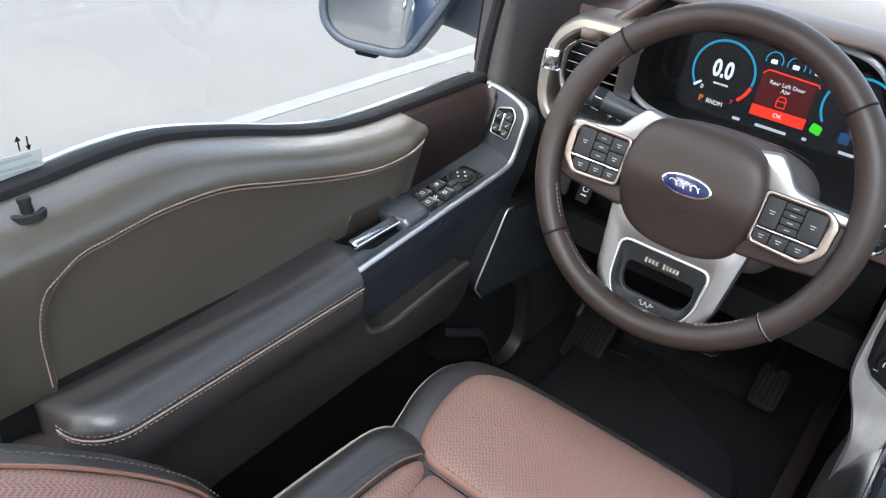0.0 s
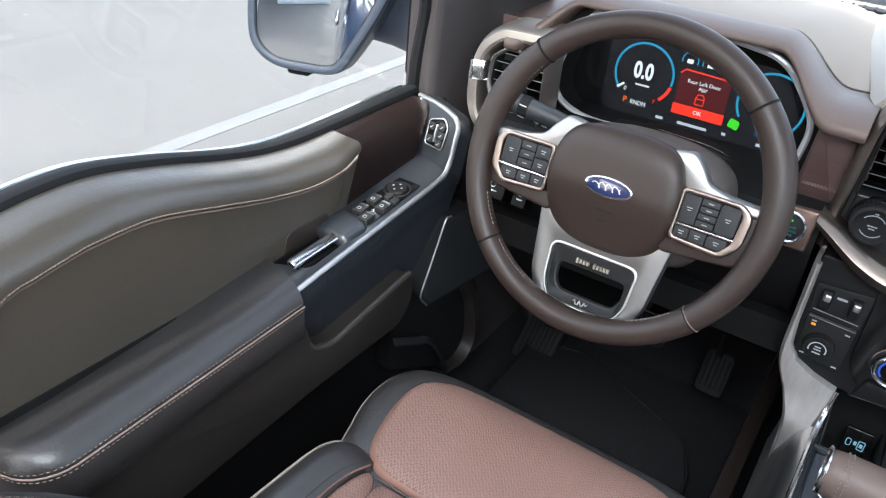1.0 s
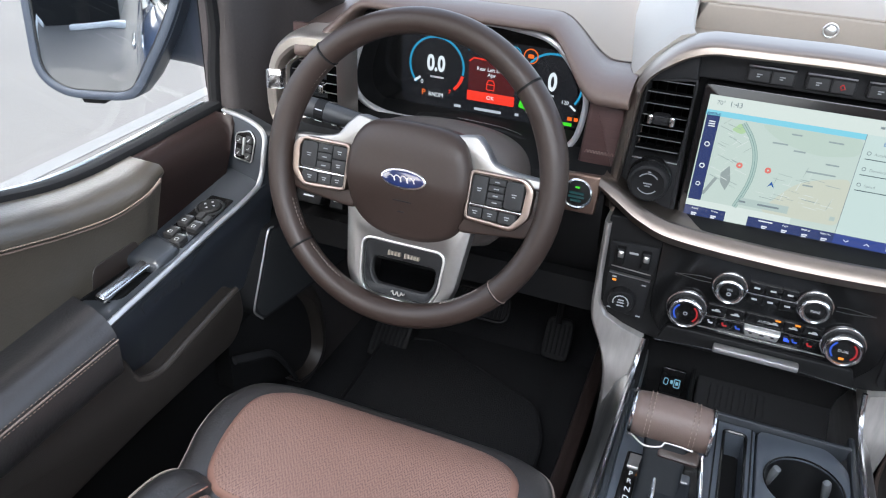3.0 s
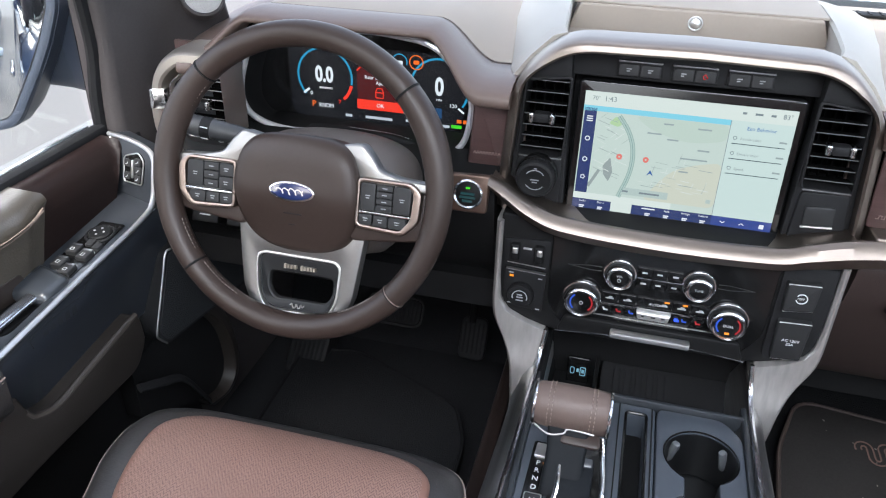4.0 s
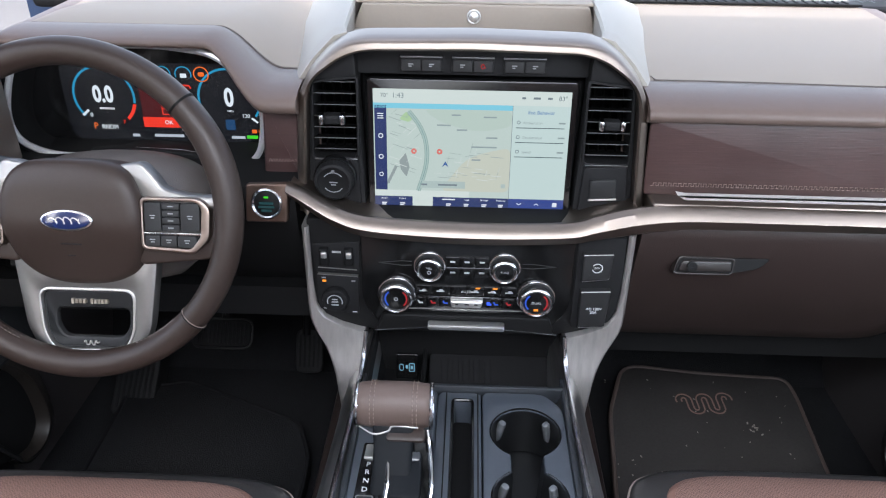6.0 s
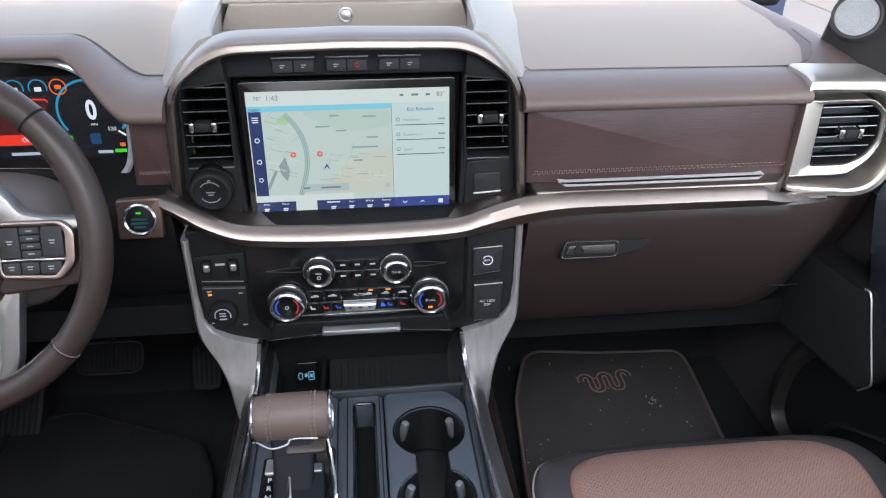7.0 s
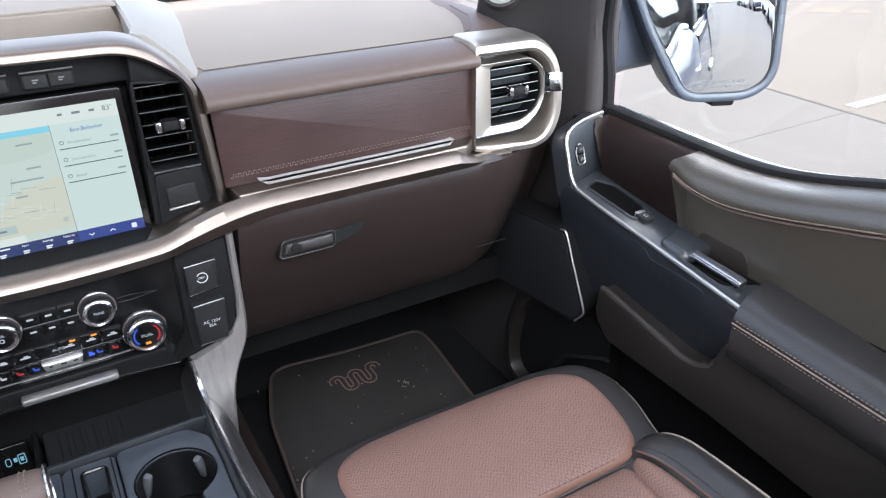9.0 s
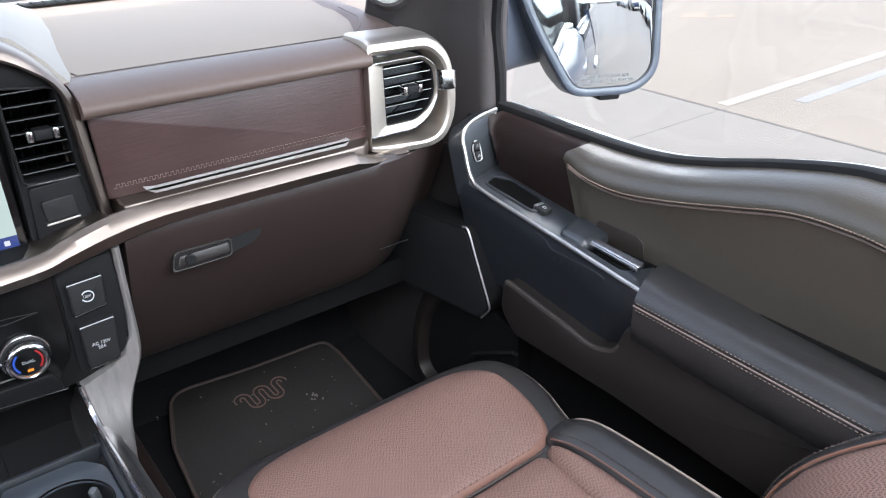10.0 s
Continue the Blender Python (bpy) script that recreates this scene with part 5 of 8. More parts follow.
for u in (-0.060, -0.036, -0.012, 0.012, 0.036, 0.060):
    k = part("key", prism(rrect(u, 0.5955, 0.0232, 0.0155, 0.001, 2), PM, 0.0035, 0.0008), PIANO, ctl)
    if u == 0.012 - 0.024:
        part("lettering", words("AUTO", 0.0052, on(PM, u + 0.012, 0.5945, 0.0039)), ICON, k)
    else:
        part("symbol", bars(PM, [(u, 0.5945, 0.011), (u + 0.001, 0.5965, 0.005)], 0.0018, 0.0039), ICON, k)
    if u in (0.012, 0.036):
        part("lamp", bars(PM, [(u + 0.004, 0.6008, 0.0066)], 0.0024, 0.0041), AMBER, k)
part("chrome_line", bars(PM, [(0, 0.5862, 0.150)], 0.0015, 0.0045), CHROME, ctl)
for u, mt in ((-0.064, ICON), (-0.046, REDMARK), (-0.029, BLUEMARK), (0.042, BLUEMARK), (0.060, REDMARK)):
    k = part("key", prism(rrect(u, 0.576, 0.0165, 0.0150, 0.001, 2), PM, 0.0032, 0.0008), PIANO, ctl)
    part("symbol", line([(u - 0.003, 0.5785), (u - 0.0015, 0.5745), (u + 0.0035, 0.5745)], PM, 0.0024, 0.0038), mt, k)
part("lamp", bars(PM, [(0.0325, 0.5745, 0.0065)], 0.0028, 0.0042), BLUELAMP, ctl)
fan = part("fan_rocker", prism(rpoly([(-0.0195, 0.5715), (0.021, 0.5715), (0.024, 0.5835), (-0.0225, 0.5835)], 0.002), PM, 0.011, 0.003), SILVER, ctl, "satin silver fan rocker")
part("symbol", bars(PM, [(-0.013, 0.578, 0.004), (0.001, 0.578, 0.006), (0.014, 0.578, 0.005)], 0.002, 0.0113), KEY, fan)
part("chrome_line", bars(PM, [(0, 0.5625, 0.19)], 0.0009, 0.0012), SILVER, ctl)
drw = part("drawer_front", prism(rpoly([(-0.128, 0.5265), (0.128, 0.5265), (0.118, 0.555), (-0.118, 0.555)], 0.006), XZ(0.953), 0.010, 0.003), BLACK, ctl)
part("drawer_pull", box((0.001, 0.934, 0.5445), (0.108, 0.014, 0.0085), 0.002), SILVER, ctl, "satin silver pull bar")
part("chrome_line", line([(-0.130, 0.5275), (-0.06, 0.5335), (0.06, 0.5335), (0.130, 0.5275)], PM, 0.0012, 0.0068), CHROME, ctl)

# switch groups either side of the panel
lg = thing("drive_mode_switches", "black switch group with a rotary drive dial", "switches", (-0.18, 0.94, 0.55))
LM = XZ(0.951)
part("upper_plate", prism(rpoly([(-0.210, 0.622), (-0.149, 0.619), (-0.147, 0.668), (-0.212, 0.664)], 0.003), LM, 0.004, 0.001), SOFTBLACK, lg)
for u in (-0.196, -0.162):
    tg = part("toggle", prism(rrect(u, 0.647, 0.013, 0.026, 0.003), LM, 0.013, 0.003), BLACK, lg, "small black toggle")
    part("toggle_tip", prism(rrect(u + 0.001, 0.652, 0.008, 0.010, 0.002), LM, 0.0155, 0.002), SILVER, tg)
part("upper_plate_edge", line([(-0.206, 0.6275), (-0.152, 0.6245)], LM, 0.0012, 0.005), SILVER, lg)
part("brake_symbol", bars(LM, [(-0.179, 0.652, 0.012)], 0.003, 0.0046), ICON, lg)
part("lower_plate", prism(rpoly([(-0.208, 0.558), (-0.152, 0.550), (-0.150, 0.6145), (-0.209, 0.617)], 0.004), LM, 0.004, 0.001), SOFTBLACK, lg)
part("lower_plate_edge", line([(-0.207, 0.6165), (-0.151, 0.614)], LM, 0.0012, 0.005), SILVER, lg)
DM = on(LM, -0.1835, 0.5785)
dk = part("dial", lathe([(0.0185, 0), (0.0185, 0.012), (0.017, 0.0155), (0.0145, 0.016), (0.0144, 0.006)], DM, 40), SOFTBLACK, lg, "ribbed rotary dial")
for k in range(30):
    part("rib", box((0, 0, 0), (0.001, 0.0012, 0.010), R=DM @ Matrix.Rotation(2 * math.pi * k / 30, 4, "Z") @ Matrix.Translation((0.0186, 0, 0.007))), BLACK, dk)
part("dial_face", lathe([(0.0145, 0.008), (0.0145, 0.0162), (0.0, 0.0156)], DM, 32), BLACK, dk)
part("print", line(arc(0, 0, 0.0105, 200, -20, 14), DM, 0.0016, 0.0162), ICON, dk)
part("print", bars(DM, [(0, 0.0035, 0.008), (0, -0.0005, 0.009), (0, -0.0055, 0.010)], 0.0018, 0.0162), ICON, dk)
part("lamp", bars(LM, [(-0.1985, 0.6055, 0.0055)], 0.0032, 0.0045), AMBER, lg)
part("print", bars(LM, [(-0.199, 0.6105, 0.006), (-0.158, 0.606, 0.006), (-0.199, 0.5595, 0.006), (-0.158, 0.5545, 0.006)], 0.0018, 0.0044), ICON, lg)

rg = thing("outlet_covers", "black plate with outlet flap and power key", "switches", (0.18, 0.94, 0.55))
part("plate", prism(rpoly([(0.149, 0.685), (0.149, 0.541), (0.158, 0.534), (0.207, 0.546, 0.02), (0.2145, 0.60), (0.2125, 0.685)], 0.005), LM, 0.003, 0.001), SOFTBLACK, rg)
for pts, txt in ((((0.1565, 0.6195), (0.1945, 0.6245), (0.1965, 0.665), (0.1555, 0.663)), "key"), (((0.1585, 0.5435), (0.196, 0.546), (0.199, 0.6065), (0.1575, 0.6045)), "flap")):
    k = part("power_key" if txt == "key" else "outlet_flap", prism(rpoly(pts, 0.003, 3), LM, 0.013, 0.003), KEY, rg, "dark grey square key" if txt == "key" else "dark grey outlet flap")
    (ax0, ay0), (bx0, by0) = pts[0], pts[1]
    part("lower_edge", prism(rpoly([(ax0 + 0.001, ay0 + 0.0005), (bx0 - 0.001, by0 + 0.0005), (bx0 - 0.001, by0 + 0.003), (ax0 + 0.001, ay0 + 0.003)], 0.001, 2), LM, 0.0125, 0.0005), SILVER, k)
    (ax0, ay0), (bx0, by0) = pts[3], pts[2]
    part("upper_edge", prism(rpoly([(ax0 + 0.001, ay0 - 0.003), (bx0 - 0.001, by0 - 0.003), (bx0 - 0.001, by0 - 0.0005), (ax0 + 0.001, ay0 - 0.0005)], 0.001, 2), LM, 0.0125, 0.0005), SILVER, k)
    cx, cy = sum(p[0] for p in pts) / 4, sum(p[1] for p in pts) / 4
    if txt == "key":
        part("symbol", line(arc(cx, cy, 0.0068, 150, -160, 20), LM, 0.0013, 0.0134), MARK, k)
        part("lettering", words("120V", 0.0042, on(LM, cx - 0.001, cy, 0.0132)), MARK, k)
    else:
        part("lettering", words("AC 120V\n20A", 0.0058, on(LM, cx, cy - 0.001, 0.0132)), MARK, k)

# metal side trims flowing down into the console
FLARE = surface("brushed_flare_metal", (0.36, 0.342, 0.325), (0.60, 0.575, 0.55), rough=0.40, metal=0.75, grain=0.00015, grain_size=500, stretch=(1.2, 0.1, 0.25), turn=35, rvar=0.10)
for s in (-1, 1):
    rows = [(0.690, 0.2150, 0.2245, 0.945, 0.06), (0.60, 0.2150, 0.2245, 0.945, 0.06), (0.565, 0.212, 0.2245, 0.944, 0.06), (0.546, 0.200, 0.2230, 0.942, 0.06), (0.534, 0.176, 0.2205, 0.941, 0.065), (0.524, 0.1445, 0.2165, 0.94, 0.07), (0.512, 0.1450, 0.2110, 0.939, 0.075), (0.50, 0.1465, 0.2045, 0.937, 0.08), (0.482, 0.1485, 0.1970, 0.933, 0.085), (0.467, 0.1520, 0.1920, 0.928, 0.09), (0.450, 0.160, 0.1890, 0.927, 0.09), (0.43, 0.167, 0.1880, 0.929, 0.09), (0.40, 0.176, 0.1870, 0.934, 0.09), (0.37, 0.182, 0.1862, 0.940, 0.09)]
    bm = loft([[(s * a, y + d, z), (s * a, y + 0.003, z), (s * (a + 0.003), y, z), (s * (b - 0.004), y, z), (s * b, y + 0.005, z), (s * b, y + d, z)] for z, a, b, y, d in rows])
    part("side_trim", bm, FLARE, ctl, "satin metal side trim flaring into the console")

# ---- steering wheel ----
WC = Vector((-0.449, 0.807, 0.774))
WM = Matrix.Translation(WC) @ Matrix.Rotation(radians(90 - 18.8), 4, "X")
whl = thing("steering_wheel", "brown leather steering wheel with satin metal spokes", "steering wheel", WC)
rim = []
for k in range(120):
    a = 2 * math.pi * k / 120
    deg = math.degrees(a)
    fat = 1 + 0.10 * (math.exp(-((deg - 22) / 16) ** 2) + math.exp(-((deg - 158) / 16) ** 2))
    rim.append([WM @ Vector(((0.179 + 0.0158 * fat * math.cos(b)) * math.cos(a), (0.179 + 0.0158 * fat * math.cos(b)) * math.sin(a), 0.0176 * math.sin(b))) for b in [2 * math.pi * j / 18 for j in range(18)]])
rimp = part("rim", loft(rim, cyclic=True), WHEELLEATHER, whl, "dark brown leather wheel rim")
for deg in (44, 136, 222, 318):
    a = radians(deg)
    lp = [WM @ Vector(((0.179 + 0.0163 * math.cos(b)) * math.cos(a), (0.179 + 0.0163 * math.cos(b)) * math.sin(a), 0.0181 * math.sin(b))) for b in [2 * math.pi * j / 24 for j in range(24)]]
    part("rim_seam", tube(lp, 0.0009, 5, closed=True), BLACK, rimp)
    a += radians(0.5) * (1 if deg in (136, 318) else -1)
    lp = [WM @ Vector(((0.179 + 0.0163 * math.cos(b)) * math.cos(a), (0.179 + 0.0163 * math.cos(b)) * math.sin(a), 0.0181 * math.sin(b))) for b in [2 * math.pi * j / 24 for j in range(24)]]
    part("rim_seam", tube(lp, 0.0006, 5, closed=True), SOFTBLACK if deg != 318 else PIPING, rimp)
GREYTHREAD = surface("grey_thread", (0.14, 0.12, 0.11), rough=0.7)
for a0, a1 in ((140, 158), (202, 218), (224, 246), (294, 314), (22, 40)):
    for off in (-0.0028, 0.0028):
        pth = [WM @ Vector((0.1637 * math.cos(radians(a)), 0.1637 * math.sin(radians(a)), 0.003 + off)) for a in np.linspace(a0, a1, 20)]
        part("stitching", stitches(pth, WM.to_3x3() @ Vector((-math.cos(radians((a0 + a1) / 2)), -math.sin(radians((a0 + a1) / 2)), 0.5)), 0.0035, 0.002), GREYTHREAD, rimp)
ab = rpoly([(-0.072, 0.046, 0.03), (-0.045, 0.062, 0.04), (0.045, 0.062, 0.04), (0.072, 0.046, 0.03), (0.085, -0.002, 0.05), (0.073, -0.066, 0.025), (0.036, -0.088, 0.03), (-0.036, -0.088, 0.03), (-0.073, -0.066, 0.025), (-0.085, -0.002, 0.05)], 0.02, 6)
rows = [(-0.045, 0.94), (-0.012, 0.985), (0.0, 1.0), (0.006, 0.99), (0.0105, 0.965), (0.0135, 0.90), (0.0150, 0.8), (0.0154, 0.65), (0.0156, 0.5), (0.0157, 0.35), (0.0158, 0.2), (0.0158, 0.05)]
part("airbag_cover", loft([[WM @ Vector((u, v, w)) for u, v, w in [(u, v, w - 0.026 * smooth(0.005, 0.085, -v) - 0.006 * smooth(0.03, 0.065, v)) for u, v in shrink(ab, k, (0, -0.006))]] for w, k in rows]), WHEELLEATHER, whl, "domed brown airbag cover")
part("embossed_mark", bars(on(WM, 0, 0, 0.0105), [(0.001, -0.034, 0.024), (0.001, -0.047, 0.009)], 0.0012, 0.0006), SOFTBLACK, whl)
bg = part("badge", prism(circle(0.001, -0.006, 0.0298, 48, 0.0122), on(WM, 0, 0, 0.0145), 0.0042, 0.0015), CHROME, whl, "oval badge with chrome rim")
part("badge_field", prism(circle(0.001, -0.006, 0.0272, 48, 0.0098), on(WM, 0, 0, 0.0185), 0.0007, 0.0004), surface("deep_blue_enamel", (0.008, 0.015, 0.06), (0.01, 0.018, 0.07), rough=0.15, coat=1.0), bg, "deep blue oval field")
sw = [(0.001 + 0.0175 * q - 0.0024 * math.cos(13 * q), -0.006 + (0.0040 - 0.0014 * abs(q)) * math.sin(13 * q + 0.6)) for q in np.linspace(-1, 1, 110)]
part("badge_scroll", line(sw, on(WM, 0, 0, 0.0192), 0.0010, 0.0004), SILVER, bg, "plain silver scroll")

DIMICON = surface("grey_icon_print", (0.2, 0.205, 0.21), rough=0.6)
for s in (-1, 1):
    P = lambda pts: [(s * u, v) for u, v in pts]
    wing = rpoly(P([(0.050, 0.055), (0.078, 0.060), (0.092, 0.046), (0.103, 0.030), (0.128, 0.024), (0.165, 0.022), (0.168, 0.008), (0.10, 0.012), (0.07, 0.02)]), 0.006, 3)
    part("spoke_wing", prism(wing, on(WM, 0, 0, -0.022), 0.020, 0.004), SPOKE, whl, "satin silver upper spoke")
    web = rpoly(P([(0.07, 0.02), (0.165, 0.02), (0.172, -0.02), (0.16, -0.05), (0.12, -0.055), (0.07, -0.06)]), 0.008, 3)
    part("spoke_web", prism(web, on(WM, 0, 0, -0.026), 0.020, 0.004), WHEELLEATHER, whl)
    fo = rpoly(P([(0.079, 0.021), (0.146, 0.021), (0.159, 0.010), (0.157, -0.025), (0.140, -0.043), (0.079, -0.039)]), 0.007, 4)
    fi = rpoly(P([(0.083, 0.0165), (0.143, 0.0165), (0.149, 0.008), (0.147, -0.023), (0.136, -0.037), (0.083, -0.0345)]), 0.004, 4)
    part("key_frame", ring(fo, fi, on(WM, 0, 0, -0.006), 0.013, 0.002, start=fo[0]), BRONZE, whl, "satin bronze frame round the keys")
    pad = part("key_pad", prism(fi, on(WM, 0, 0, -0.006), 0.007), PIANO, whl)
    KP = on(WM, 0, 0, 0.0)
    def key(u0, v0, u1, v1, r=0.0012, mark=1):
        k = part("key", prism(rpoly(P([(u0, v0), (u1, v0), (u1, v1), (u0, v1)]), r, 3), KP, 0.0055, 0.001), KEY, pad)
        cu, cv = s * (u0 + u1) / 2, (v0 + v1) / 2
        if mark == 1:
            part("symbol", bars(KP, [(cu, cv, 0.0062)], 0.0012, 0.0058), DIMICON, k)
        else:
            part("symbol", bars(KP, [(cu, cv + 0.0016, 0.0062), (cu, cv - 0.0012, 0.0042)], 0.0012, 0.0058), DIMICON, k)
    key(0.1245, -0.0175, 0.1465, 0.0150, 0.004, 2)
    nm = 4 if s > 0 else 3
    for j in range(nm):
        h = 0.0325 / nm
        key(0.1035, -0.0175 + h * j + 0.0004, 0.1235, -0.0175 + h * (j + 1) - 0.0004)
    if s > 0:
        key(0.0835, -0.0175, 0.1025, 0.0150, 0.002, 2)
    else:
        key(0.0835, -0.0175, 0.1025, -0.0018, 0.001, 2)
        key(0.0835, -0.0010, 0.1025, 0.0150, 0.001, 2)
    part("divider", prism(rpoly(P([(0.083, -0.0212), (0.148, -0.0212), (0.148, -0.0188), (0.083, -0.0188)]), 0.0005, 2), KP, 0.0065, 0.0005), CHROME, pad, "bright dividing bar")
    for j, (a, b) in enumerate(((0.0835, 0.1005), (0.1015, 0.1195), (0.1205, 0.1425))):
        key(a, -0.0350 - 0.0005 * j, b, -0.0222, 0.0035 if j == 2 else 0.001, 2)
# lower spoke
lo = rpoly([(-0.088, -0.045), (-0.081, -0.10), (-0.076, -0.140), (-0.062, -0.170, 0.02), (-0.034, -0.1815, 0.02), (0.034, -0.1815, 0.02), (0.062, -0.170, 0.02), (0.076, -0.140), (0.081, -0.10), (0.088, -0.045)], 0.008, 4)
li = rpoly([(-0.056, -0.095, 0.012), (-0.053, -0.144), (-0.043, -0.167, 0.014), (0.043, -0.167, 0.014), (0.053, -0.144), (0.056, -0.095, 0.012)], 0.008, 4)
LW = on(WM, 0, 0, -0.034)
part("lower_spoke", ring(lo, li, LW, 0.016, 0.005, n=120, start=(-0.072, -0.06)), SPOKE, whl, "satin silver lower spoke")
part("lower_trim_line", ring(inset(li, -0.0028), inset(li, 0.0002), LW, 0.0172, 0.001, start=li[0]), SILVER, whl)
ho = rpoly([(-0.044, -0.119, 0.008), (-0.044, -0.141), (-0.036, -0.155, 0.008), (0.036, -0.155, 0.008), (0.044, -0.141), (0.044, -0.119, 0.008)], 0.006, 4)
part("lower_insert", ring(li, ho, LW, 0.012, 0.003, back=-0.004, start=li[0], inner_d=0.004), KEY, whl, "satin black insert with an opening")
GOLDMARK = surface("pale_gold_mark", (0.3, 0.26, 0.215), (0.34, 0.295, 0.245), rough=0.4, metal=0.6)
plate = bmesh.new()
for k, (u, w) in enumerate([(-0.0205 + 0.0046 * j, 0.0030) for j in range(4)] + [(0.0025 + 0.0043 * j, 0.0029) for j in range(5)]):
    bars(LW, [(u + 0.0005, -0.1095, w)], 0.0062 if k in (0, 4) else 0.0048, 0.0118, bm=plate)
part("mark_blocks", plate, GOLDMARK, whl, "pale gold blocks standing for a trim name")
wav = spl([(-0.0095, -0.1535), (-0.0075, -0.1515), (-0.006, -0.156), (-0.003, -0.156), (-0.0015, -0.1515), (0.001, -0.156), (0.0035, -0.156), (0.005, -0.1515), (0.007, -0.1545), (0.0095, -0.1525)], 5)
part("wave_mark", line([(u, v - 0.0065) for u, v in wav], on(LW, 0, 0, 0.0105), 0.0015, 0.0014), SILVER, whl)

# ---- centre console ----
con = thing("centre_console", "dark centre console with brushed metal sides", "console", (0, 0.6, 0.06))
for s in (-1, 1):
    rows = []
    for y, xt, xb in ((1.03, 0.147, 0.196), (0.95, 0.150, 0.190), (0.90, 0.152, 0.190), (0.85, 0.153, 0.191), (0.7, 0.158, 0.197), (0.4, 0.164, 0.204), (0.0, 0.168, 0.206)):
        rows.append([(s * xt, y, 0.466), (s * (xt + 0.007), y, 0.463), (s * (xt + 0.018), y, 0.445), (s * (xb - 0.008), y, 0.40), (s * xb, y, 0.33), (s * xb, y, 0.06), (s * 0.10, y, 0.06), (s * 0.135, y, 0.44)])
    part("side_panel", loft(rows), BRUSHED, con, "dark diagonally brushed metal side")
    part("chrome_strip", tube(spl([(s * 0.1425, 0.944, 0.524), (s * 0.1450, 0.938, 0.502), (s * 0.1465, 0.926, 0.486), (s * 0.1478, 0.90, 0.474), (s * 0.1490, 0.87, 0.470), (s * 0.1515, 0.78, 0.4685), (s * 0.154, 0.70, 0.4685), (s * 0.160, 0.4, 0.4685), (s * 0.164, 0.0, 0.4685)], 4), 0.0036, 8), CHROME, con, "bright chrome strip along the console edge")
    part("tunnel_side", box((s * 0.226, 0.72, 0.14), (0.03, 1.5, 0.15), 0.01), BROWNPLASTIC, con)
    part("inner_rail", box((s * 0.1435, 0.62, 0.452), (0.009, 0.62, 0.016), 0.003), BLUEBLACK, con)
part("body", box((0, 0.45, 0.20), (0.28, 0.90, 0.28), 0.01), BLACK, con)
part("tray_floor", box((0, 0.975, 0.372), (0.28, 0.15, 0.02), 0.004), BLACK, con, "black open storage tray")
part("tray_back", box((0, 1.045, 0.45), (0.33, 0.02, 0.18)), BLACK, con)
part("charging_mat", box((0.045, 0.985, 0.394), (0.20, 0.11, 0.008), 0.003, Matrix.Rotation(radians(22), 4, "X")), SOFTBLACK, con, "ribbed black charging mat")
for k in range(5):
    part("mat_rib", box((-0.03 + 0.017 * k, 0.985, 0.400), (0.011, 0.085, 0.003), 0.001, Matrix.Rotation(radians(22), 4, "X")), SOFTBLACK, con)
part("tray_divider", box((-0.062, 0.985, 0.40), (0.006, 0.12, 0.05), 0.002), BLACK, con)
part("tray_side", box((-0.138, 0.97, 0.41), (0.012, 0.14, 0.10), 0.003, Matrix.Rotation(radians(-8), 4, "Y")), SOFTBLACK, con)
part("tray_front_lip", box((0, 0.904, 0.425), (0.285, 0.008, 0.075), 0.003), BLUEBLACK, con)
UM = XZ(1.022, 10, 0.40)
usb = part("socket_plate", prism(rrect(-0.0905, 0.399, 0.035, 0.050, 0.003), UM, 0.006, 0.0015), PIANO, con, "gloss plate with lit charging sockets")
PALEBLUE = lit("pale_blue_socket_light", 120, 170, 190)
part("socket_mark", line(rrect(-0.0995, 0.401, 0.006, 0.011, 0.003, 4), UM, 0.0011, 0.0065, closed=True), PALEBLUE, usb)
part("socket_mark", line(rrect(-0.083, 0.401, 0.008, 0.014, 0.001, 2), UM, 0.0013, 0.0065, closed=True), PALEBLUE, usb)
part("socket_mark", bars(UM, [(-0.083, 0.401, 0.004), (-0.091, 0.402, 0.004)], 0.006, 0.0065), PALEBLUE, usb)

TZ = 0.4565
CUPBLACK = surface("dark_cup_rubber", (0.0048, 0.0051, 0.0057), (0.0066, 0.0069, 0.0075), rough=0.4)
FINGER = surface("grey_rubber", (0.08, 0.085, 0.09), rough=0.45)
CP = XY(TZ - 0.05)
PLATE = surface("blue_grey_satin_plastic", (0.040, 0.047, 0.058), (0.050, 0.058, 0.071), rough=0.38, grain=1e-05, grain_size=900, spec=0.7, rvar=0.03)
# cup holder plate with its two joined wells
co = rpoly([(0.027, 0.40), (0.1405, 0.40), (0.1385, 0.868, 0.012), (0.114, 0.898, 0.012), (0.027, 0.898, 0.01)], 0.01, 4)
c1, c2, cr = (0.084, 0.8185), (0.084, 0.705), 0.0465
well = arc(*c1, cr, -64, 244, 30) + arc(*c2, cr, 116, 424, 30)
CC = (0.084, 0.762)


